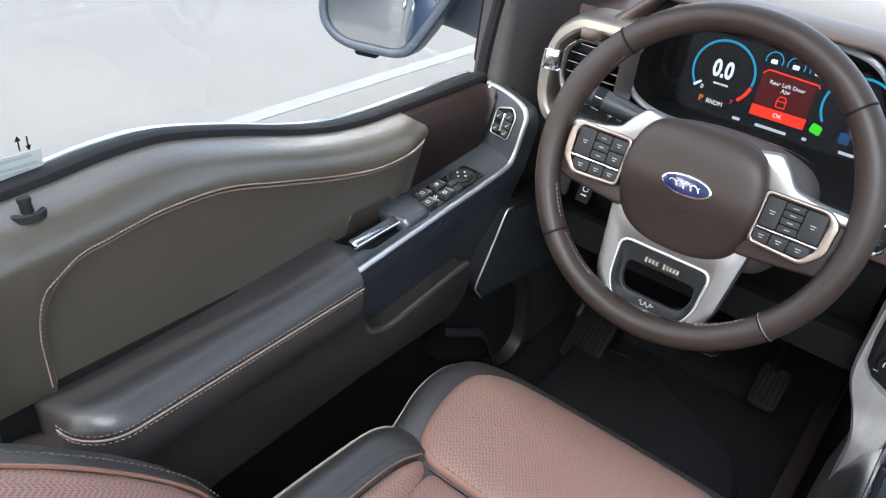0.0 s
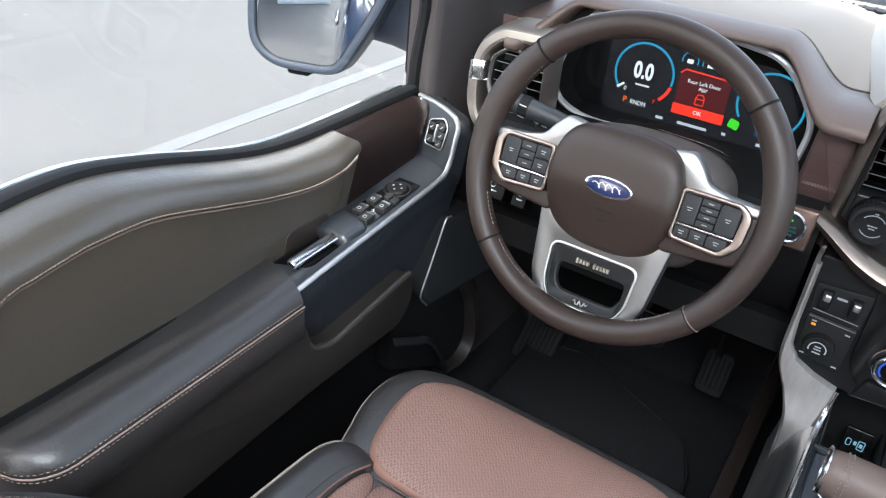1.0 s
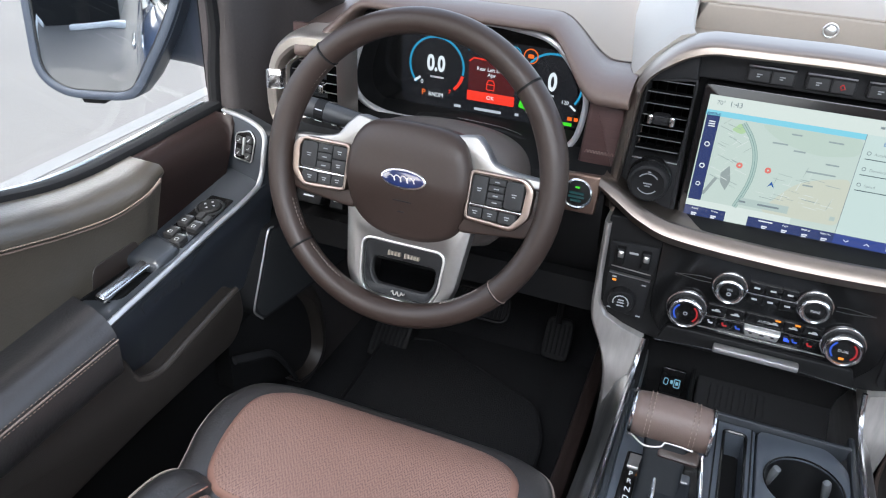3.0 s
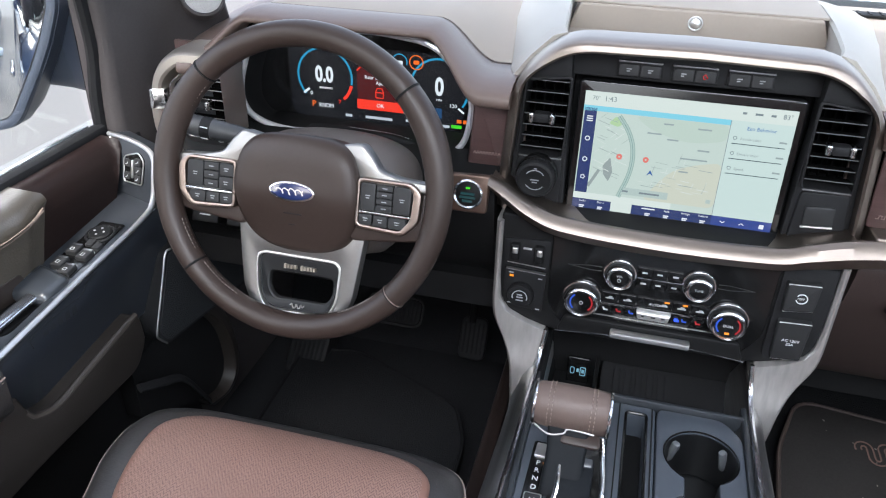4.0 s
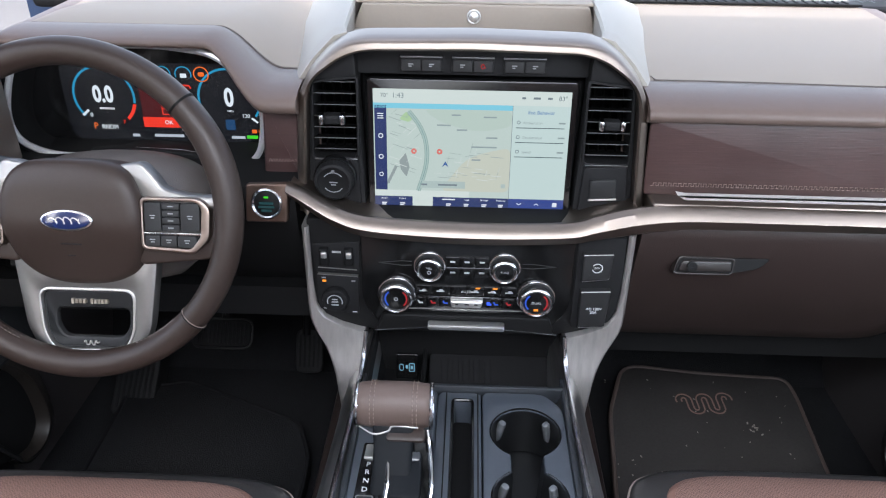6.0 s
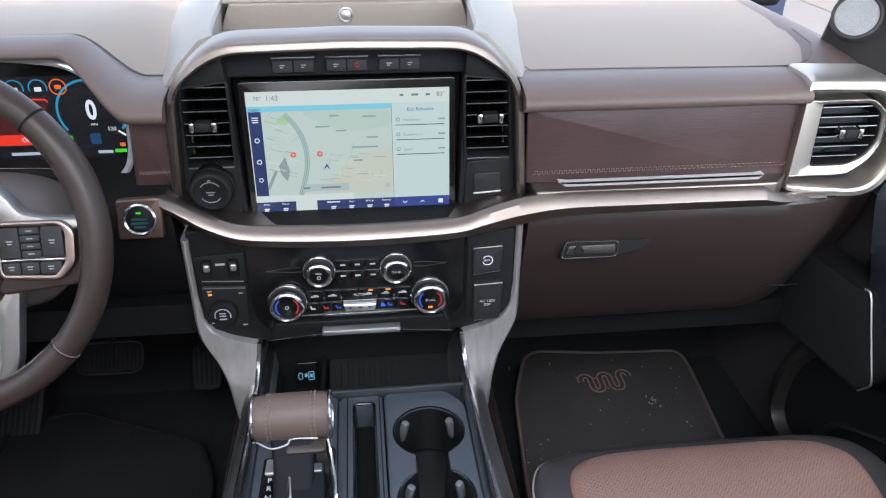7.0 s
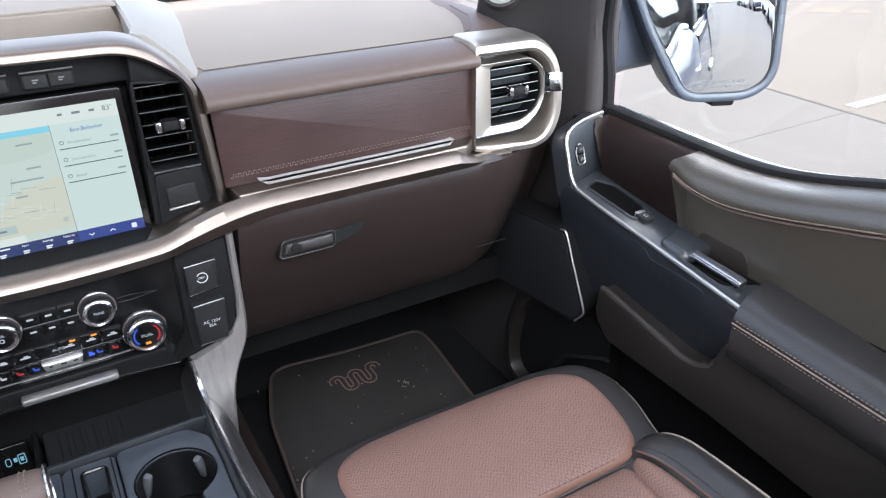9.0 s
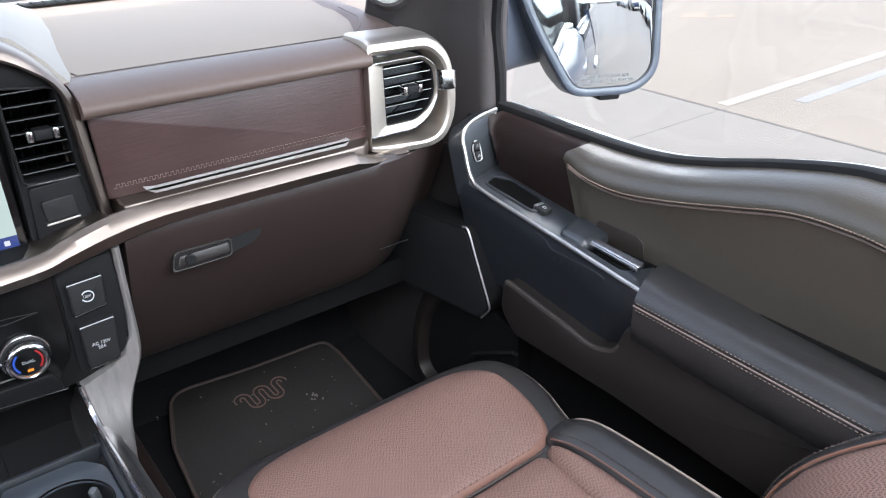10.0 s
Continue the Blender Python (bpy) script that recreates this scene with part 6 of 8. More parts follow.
def star(p, n=144):
    """Points of an outline met by even rays from the middle of the cup wells."""
    out = []
    for k in range(n):
        dx, dy = math.cos(2 * math.pi * (k + 0.5) / n), math.sin(2 * math.pi * (k + 0.5) / n)
        best = 0.0
        for (ax, ay), (bx, by) in zip(p, p[1:] + p[:1]):
            ex, ey = bx - ax, by - ay
            den = dx * ey - dy * ex
            if abs(den) < 1e-12:
                continue
            r = ((ax - CC[0]) * ey - (ay - CC[1]) * ex) / den
            q = ((ax - CC[0]) * dy - (ay - CC[1]) * dx) / den
            if r > 0 and -1e-6 <= q <= 1 + 1e-6:
                best = max(best, r)
        out.append((CC[0] + best * dx, CC[1] + best * dy))
    return out


So, Sw = star(co), star(well)
grow = lambda p, d: [(x + d * (x - CC[0]) / math.hypot(x - CC[0], y - CC[1]), y + d * (y - CC[1]) / math.hypot(x - CC[0], y - CC[1])) for x, y in p]
rows = [(So, 0.0), (So, 0.047), (grow(So, -0.0012), 0.0492), (grow(So, -0.0035), 0.05), (grow(Sw, 0.0045), 0.05), (grow(Sw, 0.0015), 0.0492), (Sw, 0.046), (Sw, 0.0)]
part("cup_plate", loft([[(u, v, TZ - 0.05 + w) for u, v in p] for p, w in rows], cyclic=True), PLATE, con, "blue-black cup holder plate")
rows = [(grow(Sw, -0.0006), TZ - 0.004), (grow(Sw, -0.002), TZ - 0.03), (grow(Sw, -0.004), TZ - 0.075)]
part("cup_well", loft([[(u, v, z) for u, v in p] for p, z in rows], caps=False), CUPBLACK, con, "deep black cup well")
part("cup_floor", box((0.083, 0.70, TZ - 0.08), (0.112, 0.42, 0.006)), CUPBLACK, con)
for c in (c1, c2):
    part("cup_rim", tube([(*p, TZ - 0.001) for p in arc(*c, cr + 0.0008, *((-60, 240) if c == c1 else (120, 420)), 36)], 0.0013, 6), PIANO, con)
    for deg in (40, 140):
        a = radians(deg)
        p = Vector((c[0] + 0.0425 * math.cos(a), c[1] + 0.0425 * math.sin(a), TZ - 0.024))
        part("cup_finger", box(p, (0.010, 0.011, 0.036), 0.003, Matrix.Rotation(a - math.pi / 2, 4, "Z") @ Matrix.Rotation(radians(14), 4, "X")), FINGER, con, "grey rubber cup finger")
# slot plate
so = rpoly([(-0.036, 0.40), (0.0255, 0.40), (0.0255, 0.898), (-0.036, 0.898)], 0.004)
si = rpoly([(-0.0135, 0.60), (0.0125, 0.60), (0.0125, 0.880), (-0.0135, 0.880)], 0.005)
part("slot_plate", ring(so, si, CP, 0.048, 0.003, start=so[0]), PLATE, con)
part("slot_rim", tube([(u, v, TZ - 0.0018) for u, v in inset(si, -0.001)], 0.0022, 6, closed=True), PIANO, con)
part("slot_floor", box((0, 0.74, TZ - 0.045), (0.03, 0.30, 0.004)), BLACK, con)
for x in (-0.0235, 0.0205):
    part("groove", box((x, 0.745, TZ - 0.0018), (0.0018, 0.30, 0.002)), BLACK, con)
# shifter plate
part("shifter_plate", prism(rpoly([(-0.142, 0.40), (-0.0365, 0.40), (-0.0365, 0.898), (-0.139, 0.898)], 0.005), CP, 0.049, 0.003), PLATE, con)

NECK = surface("blue_black_neck", (0.005, 0.0058, 0.007), (0.007, 0.008, 0.0095), rough=0.6, spec=0.12)
sel = thing("gear_selector", "brown leather gear selector with chrome collar", "gear lever", (-0.085, 0.76, 0.455))
KC = Vector((-0.0855, 0.780, 0.531))
prof = []
for t in np.linspace(-1, 1, 25):
    r = 0.0315 * (1 - 0.10 * abs(t) ** 3) if abs(t) < 0.97 else 0.0265
    prof.append((t * 0.0455, r))
rings = [[KC + Vector((x, 0.94 * r * math.cos(b) - 0.10 * r * math.sin(b), r * math.sin(b))) for b in [2 * math.pi * j / 32 for j in range(32)]] for x, r in prof]
kn = part("knob", loft(rings), LEATHER, sel, "rounded brown leather knob")
for x in (-0.0458, 0.0458):
    rr = [KC + Vector((x, 0.028 * math.cos(b), 0.028 * math.sin(b))) for b in [2 * math.pi * j / 32 for j in range(32)]]
    part("end_ring", tube(rr, 0.0022, 6, closed=True), CHROME, kn, "chrome end ring")
for x in (-0.0285, -0.0235, 0.0235, 0.0285):
    pth = [KC + Vector((x, 0.94 * 0.0315 * math.cos(b) - 0.00315 * math.sin(b), 0.0318 * math.sin(b))) for b in np.linspace(radians(-20), radians(200), 40)]
    st_ = bmesh.new()
    for a, b in zip(pth[::2], pth[1::2]):
        m = ((a + b) / 2 - KC)
        m.x = 0
        stitches([a, b], m, (b - a).length * 0.98, 0.001, 0.0011, 0.0009, bm=st_)
    part("stitching", st_, THREAD, kn)
part("neck", loft([[(-0.085 + u, y + v, z) for u, v in rrect(0, 0, w, d, 0.008, 4)] for z, y, w, d in ((0.458, 0.735, 0.052, 0.075), (0.475, 0.742, 0.048, 0.066), (0.495, 0.758, 0.048, 0.05), (0.515, 0.772, 0.054, 0.04), (0.53, 0.778, 0.07, 0.03))]), NECK, sel, "black neck")
part("chin", box((-0.070, 0.751, 0.508), (0.048, 0.018, 0.009), 0.003, Matrix.Rotation(radians(28), 4, "X")), WHEELLEATHER, sel)
for x in (-0.0955, -0.0425):
    part("blade", tube(spl([(x - 0.003, 0.757, 0.512), (x, 0.748, 0.50), (x + 0.004, 0.728, 0.486), (x + 0.006, 0.705, 0.475), (x + 0.004, 0.690, 0.462)], 5), 0.0042, 8, flat=0.6), CHROME, sel, "bright chrome blade")
part("chrome_lip", tube(spl([(-0.128, 0.757, 0.515), (-0.110, 0.748, 0.511), (-0.092, 0.750, 0.514), (-0.085, 0.754, 0.519), (-0.055, 0.752, 0.519)], 5), 0.0013, 6), SPOKE, sel)
part("front_plate", box((-0.069, 0.716, 0.474), (0.040, 0.058, 0.010), 0.003, Matrix.Rotation(radians(20), 4, "X")), NECK, sel)
part("front_plate", box((-0.069, 0.736, 0.487), (0.036, 0.012, 0.006), 0.002, Matrix.Rotation(radians(30), 4, "X")), BLUEBLACK, sel)
part("boot_plate", prism(rpoly([(-0.100, 0.640), (-0.038, 0.640), (-0.038, 0.80), (-0.100, 0.80)], 0.01), XY(TZ - 0.004), 0.008, 0.003), PIANO, sel)

ind = thing("gear_indicator", "gloss black gear display with letters", "gear display", (-0.116, 0.73, 0.455))
GM = XY(TZ)
part("strip", prism(rpoly([(-0.1305, 0.640), (-0.1035, 0.640), (-0.1035, 0.786), (-0.1275, 0.786)], 0.004), GM, 0.003, 0.001), PIANO, ind)
part("release_key", prism(rpoly([(-0.1245, 0.757), (-0.107, 0.757), (-0.107, 0.781), (-0.1235, 0.781)], 0.002), GM, 0.006, 0.0015), SILVER, ind, "satin silver release key")
for t, v in (("P", 0.7475), ("R", 0.7345), ("N", 0.7205), ("D", 0.7065)):
    part("lettering", words(t, 0.0105, on(GM, -0.1175, v, 0.0032)), MARK, ind)
part("lamp", prism(circle(-0.109, 0.748, 0.0024, 14), GM, 0.0036), lit("orange_gear_lamp", 255, 140, 50, 1.4), ind)
part("manual_frame", prism(rrect(-0.116, 0.684, 0.022, 0.026, 0.003), GM, 0.0045, 0.001), SILVER, ind)
part("manual_key", prism(rrect(-0.116, 0.683, 0.019, 0.022, 0.002), GM, 0.006, 0.001), KEY, ind)
part("lettering", words("M", 0.011, on(GM, -0.116, 0.683, 0.0062)), MARK, ind)

# ---- end vents ----
LOOP = surface("satin_loop_metal", (0.493, 0.4473, 0.3961), (0.5546, 0.5069, 0.4526), rough=0.42, metal=1.0, rvar=0.03)
for s in (-1, 1):
    ev = thing("end_vent_surround", "satin silver surround of the end air vent", "vent surround", (s * 0.68, 0.97, 0.72), "end vent surrounds")
    P = lambda pts: [(s * p[0], *p[1:]) for p in pts]
    xin, bar = (0.598, 0.036) if s > 0 else (0.634, 0.006)
    eo = rpoly(P([(xin, 0.712), (0.640, 0.697, 0.01), (0.720, 0.695, 0.015), (0.746, 0.708, 0.015), (0.762, 0.740, 0.02), (0.763, 0.785, 0.03), (0.752, 0.829, 0.02), (0.737, 0.853, 0.014), (0.708, 0.873, 0.014), (xin, 0.876)]), 0.004, 6)
    lo = rpoly(P([(xin + 0.001, 0.722), (0.700, 0.712, 0.015), (0.722, 0.717, 0.015), (0.738, 0.741, 0.02), (0.739, 0.782, 0.03), (0.730, 0.825, 0.014), (0.702, 0.850, 0.014), (xin + 0.001, 0.853)]), 0.003, 6)
    fo = rpoly(P([(xin + 0.002, 0.728), (0.692, 0.7285, 0.012), (0.720, 0.750, 0.012), (0.732, 0.780, 0.015), (0.727, 0.820, 0.010), (0.702, 0.8395, 0.010), (xin + 0.002, 0.8395)]), 0.003, 6)
    ei = rpoly(P([(xin + bar + 0.003, 0.7425), (0.692, 0.7425, 0.010), (0.716, 0.757, 0.010), (0.7275, 0.780, 0.012), (0.7225, 0.818, 0.008), (0.703, 0.8325, 0.006), (xin + bar, 0.8325)]), 0.003, 6)
    A, O, F, I = (resample(p, 110, (s * xin, v)) for p, v in ((eo, 0.712), (lo, 0.722), (fo, 0.728), (ei, 0.743)))
    blend = lambda p, q, f: [(a * (1 - f) + c * f, b * (1 - f) + d * f) for (a, b), (c, d) in zip(p, q)]
    rows = [(A, 1.03), (A, 0.990), (blend(A, O, 0.07), 0.980), (blend(A, O, 0.22), 0.9715), (blend(A, O, 0.32), 0.9690), (blend(A, O, 0.72), 0.9680), (blend(A, O, 0.9), 0.9700), (O, 0.975), (O, 1.02)]
    part("body", loft([[(u, y, v) for u, v in p] for p, y in rows], cyclic=True), LOOP, ev, "satin silver loop", sharp=30)
    rows = [(F, 1.02), (F, 0.984), (blend(F, I, 0.12), 0.9805), (blend(F, I, 0.30), 0.9800), (blend(F, I, 0.80), 0.9825), (blend(F, I, 0.95), 0.9840), (I, 0.986), (I, 1.02)]
    part("vent_frame", loft([[(u, y, v) for u, v in p] for p, y in rows], cyclic=True), LOOP, ev, "satin metal frame round the slats", sharp=30)
    part("vent_back", prism(fo, XZ(1.014), 0.004), DUCT, ev, "duct behind the slats, its shade painted black")
    part("chrome_liner", tube([(u, 0.9803, v) for u, v in blend(F, I, 0.15)], 0.0012, 6, closed=True), CHROME, ev)
    cl = [(0.7645, 1.0), (0.7640, 0.984), (0.7555, 0.9675), (0.7520, 0.9655), (0.7470, 0.9655), (0.7320, 0.9700), (0.7320, 1.0)]
    part("clip", loft([[(s * (x - q), y + w, z) for x, y in cl] for z, q, w in ((0.7830, 0.0012, 0.0012), (0.7842, 0.0, 0.0), (0.8118, 0.0014, 0.0), (0.8130, 0.0026, 0.0012))]), CHROME, ev, "polished clip across the loop")
    part("cap", prism(rpoly(P([(xin + 0.024, 0.868), (0.71, 0.863), (0.745, 0.84), (0.77, 0.80), (0.72, 0.72), (xin + 0.024, 0.72)]), 0.01), XZ(1.06), 0.05, 0.02), BLUEBLACK, ev, "blue-black cap behind the loop")
    hole = [(u, v) for u, v in inset(I, 0.0015)]
    louvre_vent("air_vent", "black end air vent with slats and sliding tab", hole, 0.989, 6, (s * 0.680, 0.792), "dashboard vents", back=0.03, edge=SILVER)

# ---- seats ----
def bolster(cx, q, rows):
    """A padded side wing: rows of (y, inner x, outer x, top z, how far the inner edge lies below the top)."""
    out = []
    for y, a, b, h, k in rows:
        w = b - a
        out.append([(cx + q * u, y, z) for u, z in ((b - 0.01, 0.24), (b, h - 0.085), (b, h - 0.03), (b - 0.0015, h - 0.013), (b - 0.10 * w, h - 0.007), (b - 0.24 * w, h - 0.0025), (a + 0.52 * w, h), (a + 0.28 * w, h - 0.25 * k), (a + 0.1 * w, h - 0.65 * k), (a, h - k), (a, 0.24))])
    return loft(out)


WING = ((0.44, 0.285, 0.190), (0.49, 0.293, 0.200), (0.553, 0.283, 0.205), (0.60, 0.262, 0.208), (0.633, 0.238, 0.212), (0.67, 0.204, 0.216), (0.72, 0.152, 0.218), (0.80, 0.06, 0.215), (0.95, -0.08, 0.19))
SEATPIPE = surface("grey_brown_piping", (0.24, 0.19, 0.165), (0.29, 0.23, 0.20), rough=0.45)
TANPIPE = surface("tan_seam_piping", (0.15, 0.07, 0.05), (0.17, 0.085, 0.06), rough=0.5)
DARKTHREAD = surface("dark_thread", (0.05, 0.036, 0.032), rough=0.7)


# half outlines of the seat cushion, from its rear end to the middle of its front edge
EDGE_HALF = [(0.200, 0.46), (0.205, 0.52), (0.215, 0.558), (0.228, 0.600), (0.233, 0.640), (0.229, 0.676), (0.211, 0.711), (0.165, 0.7275), (0.10, 0.731)]
INSERT_HALF = [(0.120, 0.511), (0.140, 0.515), (0.160, 0.530), (0.1715, 0.548), (0.181, 0.577), (0.188, 0.612), (0.190, 0.652), (0.181, 0.684), (0.152, 0.706), (0.10, 0.713)]


def seat(cx, d, dz, g, group):
    """d and g: how far forward the cushion and the backrest stand; dz: how high the cushion is set."""
    st = thing("front_seat", "tan perforated leather seat with dark brown bolsters and copper piping", "seat", (cx, 0.3, 0.06), group)
    X = lambda u: cx + u

    def pad(name, bm, material, label="", sharp=60):
        part(name, bm, material, st, label, sharp).location.z = dz
    whole = lambda half: spl([(u, v + d) for u, v in half] + [(0.0, half[-1][1] + d + 0.001)] + [(-u, v + d) for u, v in half[::-1]], 5)
    # front cushion: dark leather sides, perforated top that runs over the front edge
    fr = whole(EDGE_HALF)
    c = (0.0, 0.60 + d)
    dip = lambda v: 0.010 * smooth(0.66 + d, 0.75 + d, v)
    lv = [(0.24, 0.93), (0.34, 0.985), (0.42, 0.997), (0.444, 1.0), (0.4495, 0.993), (0.455, 0.97), (0.4585, 0.93), (0.460, 0.86)]
    pad("front_cushion", loft([[(X(u), v, w - dip(v)) for u, v in shrink(fr, k, c)] for w, k in lv]), ARMLEATHER, "dark brown leather cushion edge")
    pad("edge_piping", tube([(X(u), v, 0.4462 - dip(v)) for u, v in shrink(fr, 0.999, c)], 0.0017, 6), SEATPIPE, "pale piping round the cushion edge")
    ins = whole(INSERT_HALF)
    fall = lambda v: 0.014 * smooth(0.65 + d, 0.735 + d, v)
    lv = [(0.42, 1.0), (0.4535, 1.0), (0.460, 0.993), (0.4645, 0.978), (0.4685, 0.94), (0.4715, 0.82), (0.474, 0.6), (0.475, 0.3)]
    pad("front_insert", loft([[(X(u), v, w - fall(v)) for u, v in shrink(ins, k, c)] for w, k in lv]), TAN, "smooth tan leather border of the cushion insert")
    lv = [(0.463, 0.945), (0.4688, 0.944), (0.4698, 0.93), (0.4724, 0.82), (0.4748, 0.6), (0.4758, 0.3)]
    pad("perforated_panel", loft([[(X(u), v, w - fall(v)) for u, v in shrink(ins, k, c)] for w, k in lv]), TANWOVEN, "tan perforated cushion panel")
    pad("seam", tube([(X(u), v, 0.4578 - fall(v)) for u, v in shrink(ins, 1.004, c)], 0.0014, 6), DARKTHREAD, "dark seam round the insert")
    pad("stitching", stitches([(X(u), v, 0.4592 - dip(v)) for u, v in shrink(ins, 1.035, c) if 0.545 + d < v < 0.715 + d and u > 0], (0, 0, 1), 0.004, 0.0025), DARKTHREAD)
    pad("stitching", stitches([(X(u), v, 0.4592 - dip(v)) for u, v in shrink(ins, 1.035, c) if 0.545 + d < v < 0.715 + d and u < 0], (0, 0, 1), 0.004, 0.0025), DARKTHREAD)
    rear = rpoly([(-0.116, 0.02), (0.116, 0.02), (0.124, 0.507 + d), (-0.124, 0.507 + d)], 0.012, 4)
    pad("rear_cushion", loft([[(X(u), v, w) for u, v in shrink(rear, k)] for w, k in ((0.27, 1), (0.450, 1), (0.461, 0.994), (0.467, 0.97), (0.470, 0.87), (0.471, 0.5))]), TANWOVEN, "tan perforated rear insert")
    # dark tube is both the seam and the shadow in its groove
    pad("seam", tube([(X(u), 0.5085 + d, 0.4615) for u in np.linspace(-0.128, 0.128, 6)], 0.0016, 6), DARKTHREAD, "dark seam with groove shadow across the cushion")
    for q in (-1, 1):
        rows = [(0.02, 0.150, 0.209, 0.497, 0.010), (0.2, 0.150, 0.209, 0.500, 0.010), (0.36, 0.150, 0.209, 0.496, 0.010), (0.42, 0.151, 0.209, 0.493, 0.010), (0.46, 0.151, 0.209, 0.490, 0.010), (0.485, 0.148, 0.2085, 0.487, 0.010), (0.50, 0.1445, 0.207, 0.484, 0.010), (0.512, 0.142, 0.2045, 0.480, 0.010), (0.522, 0.146, 0.2005, 0.475, 0.010), (0.529, 0.154, 0.195, 0.468, 0.010), (0.533, 0.164, 0.187, 0.459, 0.008), (0.534, 0.172, 0.180, 0.445, 0.006)]
        edge = [(y, b - 0.0025, h - 0.0095) for y, _, b, h, _ in rows[:-1]]
        seam = [(y, a + 0.001, h - 0.0085) for y, a, _, h, _ in rows[:8]]
        pad("side_bolster", bolster(cx, q, [(y + d, *r) for y, *r in rows]), ARMLEATHER, "dark brown leather side bolster")
        rows = [(0.02, 0.108, 0.153, 0.4875, 0.024), (0.2, 0.108, 0.153, 0.4905, 0.024), (0.36, 0.109, 0.153, 0.4865, 0.022), (0.42, 0.112, 0.154, 0.4835, 0.019), (0.46, 0.116, 0.154, 0.4800, 0.017), (0.485, 0.121, 0.151, 0.4765, 0.014), (0.497, 0.126, 0.148, 0.473, 0.012), (0.505, 0.132, 0.145, 0.468, 0.008), (0.509, 0.136, 0.143, 0.458, 0.004)]
        pad("bolster_insert", bolster(cx, q, [(y + d, *r) for y, *r in rows]), TANWOVEN, "tan perforated inner bolster")
        inner = [(y, a - 0.001, h - k + 0.0015) for y, a, _, h, k in rows]
        pad("seam", tube(spl([(X(q * u), y + d, z) for y, u, z in inner], 4), 0.0015, 6), DARKTHREAD)
        pad("piping", tube(spl([(X(q * u), y + d, z) for y, u, z in seam], 4), 0.0012, 6), TANPIPE)
        pad("stitching", stitches(spl([(X(q * (u + 0.008)), y + d, z + 0.0055) for y, u, z in seam], 6), (0, 0, 1), 0.0038, 0.0026), DARKTHREAD)
        pad("edge_piping", tube(spl([(X(q * u), y + d, z) for y, u, z in edge], 5), 0.0017, 6), SEATPIPE)
        # wings of the backrest
        rows, rows2 = [], []
        for z, y, w in WING:
            rows.append([(X(q * u), y + g + v, z) for u, v in ((w + 0.016, -0.16), (w + 0.020, -0.06), (w + 0.014, -0.022), (w, -0.003), (w - 0.014, 0.0), (w - 0.026, -0.006), (w - 0.034, -0.16))])
            rows2.append([(X(q * u), y + g + v, z) for u, v in ((w - 0.025, -0.16), (w - 0.025, -0.008), (w - 0.040, -0.010), (w - 0.065, -0.032), (w - 0.095, -0.07), (w - 0.095, -0.16))])
        part("back_wing", loft(rows), ARMLEATHER, st, "dark leather wing of the backrest", sharp=60)
        part("back_wing_insert", loft(rows2), TANWOVEN, st, "tan perforated inner wing", sharp=60)
        part("piping", tube(spl([(X(q * (w - 0.026)), y + g - 0.005, z) for z, y, w in WING], 4), 0.0018, 6), TANPIPE, st)
        part("stitching", stitches(spl([(X(q * (w - 0.015)), y + g + 0.0005, z) for z, y, w in WING], 8), (0, 1, 0.3), 0.0038, 0.0028), DARKTHREAD, st)
    back = []
    for z, y, w in ((0.40, 0.16, 0.17), (0.55, 0.13, 0.17), (0.7, 0.06, 0.17), (0.85, -0.03, 0.17), (0.96, -0.11, 0.165), (0.99, -0.14, 0.15)):
        back.append([(X(u), y + g + v, z) for u, v in ((-w, 0.0), (-w * 0.5, 0.008), (0, 0.01), (w * 0.5, 0.008), (w, 0.0), (w, -0.12), (-w, -0.12))])
    part("backrest", loft(back), TAN, st, "tan leather backrest")
    part("headrest", box((cx, -0.22, 1.13), (0.27, 0.11, 0.18), 0.04), ARMLEATHER, st)
    for s in (-1, 1):
        part("headrest_post", tube([(cx + s * 0.06, -0.19, 0.96), (cx + s * 0.06, -0.21, 1.06)], 0.006, 8), CHROME, st)
    part("base", box((cx, 0.36, 0.15), (0.36, 0.56, 0.19), 0.02), BLACK, st)
    return st


seat(-0.424, 0.0, 0.004, -0.0015, "front seats")
seat(0.4365, 0.053, -0.009, 0.033, "front seats")

# ---- doors ----
BELT = spl([(0.17, 0.778), (0.242, 0.785), (0.293, 0.789), (0.349, 0.795), (0.41, 0.794), (0.494, 0.776), (0.58, 0.752), (0.65, 0.737), (0.72, 0.731), (0.81, 0.731), (0.90, 0.732), (0.985, 0.733)], 4)
belt = lambda y: float(np.interp(y, [p[0] for p in BELT], [p[1] for p in BELT]))
SEAM = spl([(0.300, 0.7385), (0.340, 0.745), (0.371, 0.748), (0.437, 0.746), (0.513, 0.727), (0.602, 0.704), (0.685, 0.690), (0.765, 0.696), (0.815, 0.705)], 4)


def seamz(y):
    if y < 0.2355:
        return 0.602
    if y < 0.300:
        return 0.668 + 0.0705 * math.sqrt(max(0.0, 1 - ((0.300 - y) / 0.0645) ** 2))
    return float(np.interp(y, [p[0] for p in SEAM], [p[1] for p in SEAM]))


GRILLE = surface("black_speaker_mesh", (0.0135, 0.01418, 0.01508), (0.018, 0.0189, 0.02025), rough=0.42, grain=0.0012, grain_size=800, pores=True, spec=0.2)
RECESS = surface("recess_shade_brown", (0.016, 0.0115, 0.0095), (0.022, 0.016, 0.013), rough=0.5)
SKIN = BODY
PIT = surface("coin_recess_shade_black", (0.003, 0.003, 0.003), rough=0.95, spec=0.05)
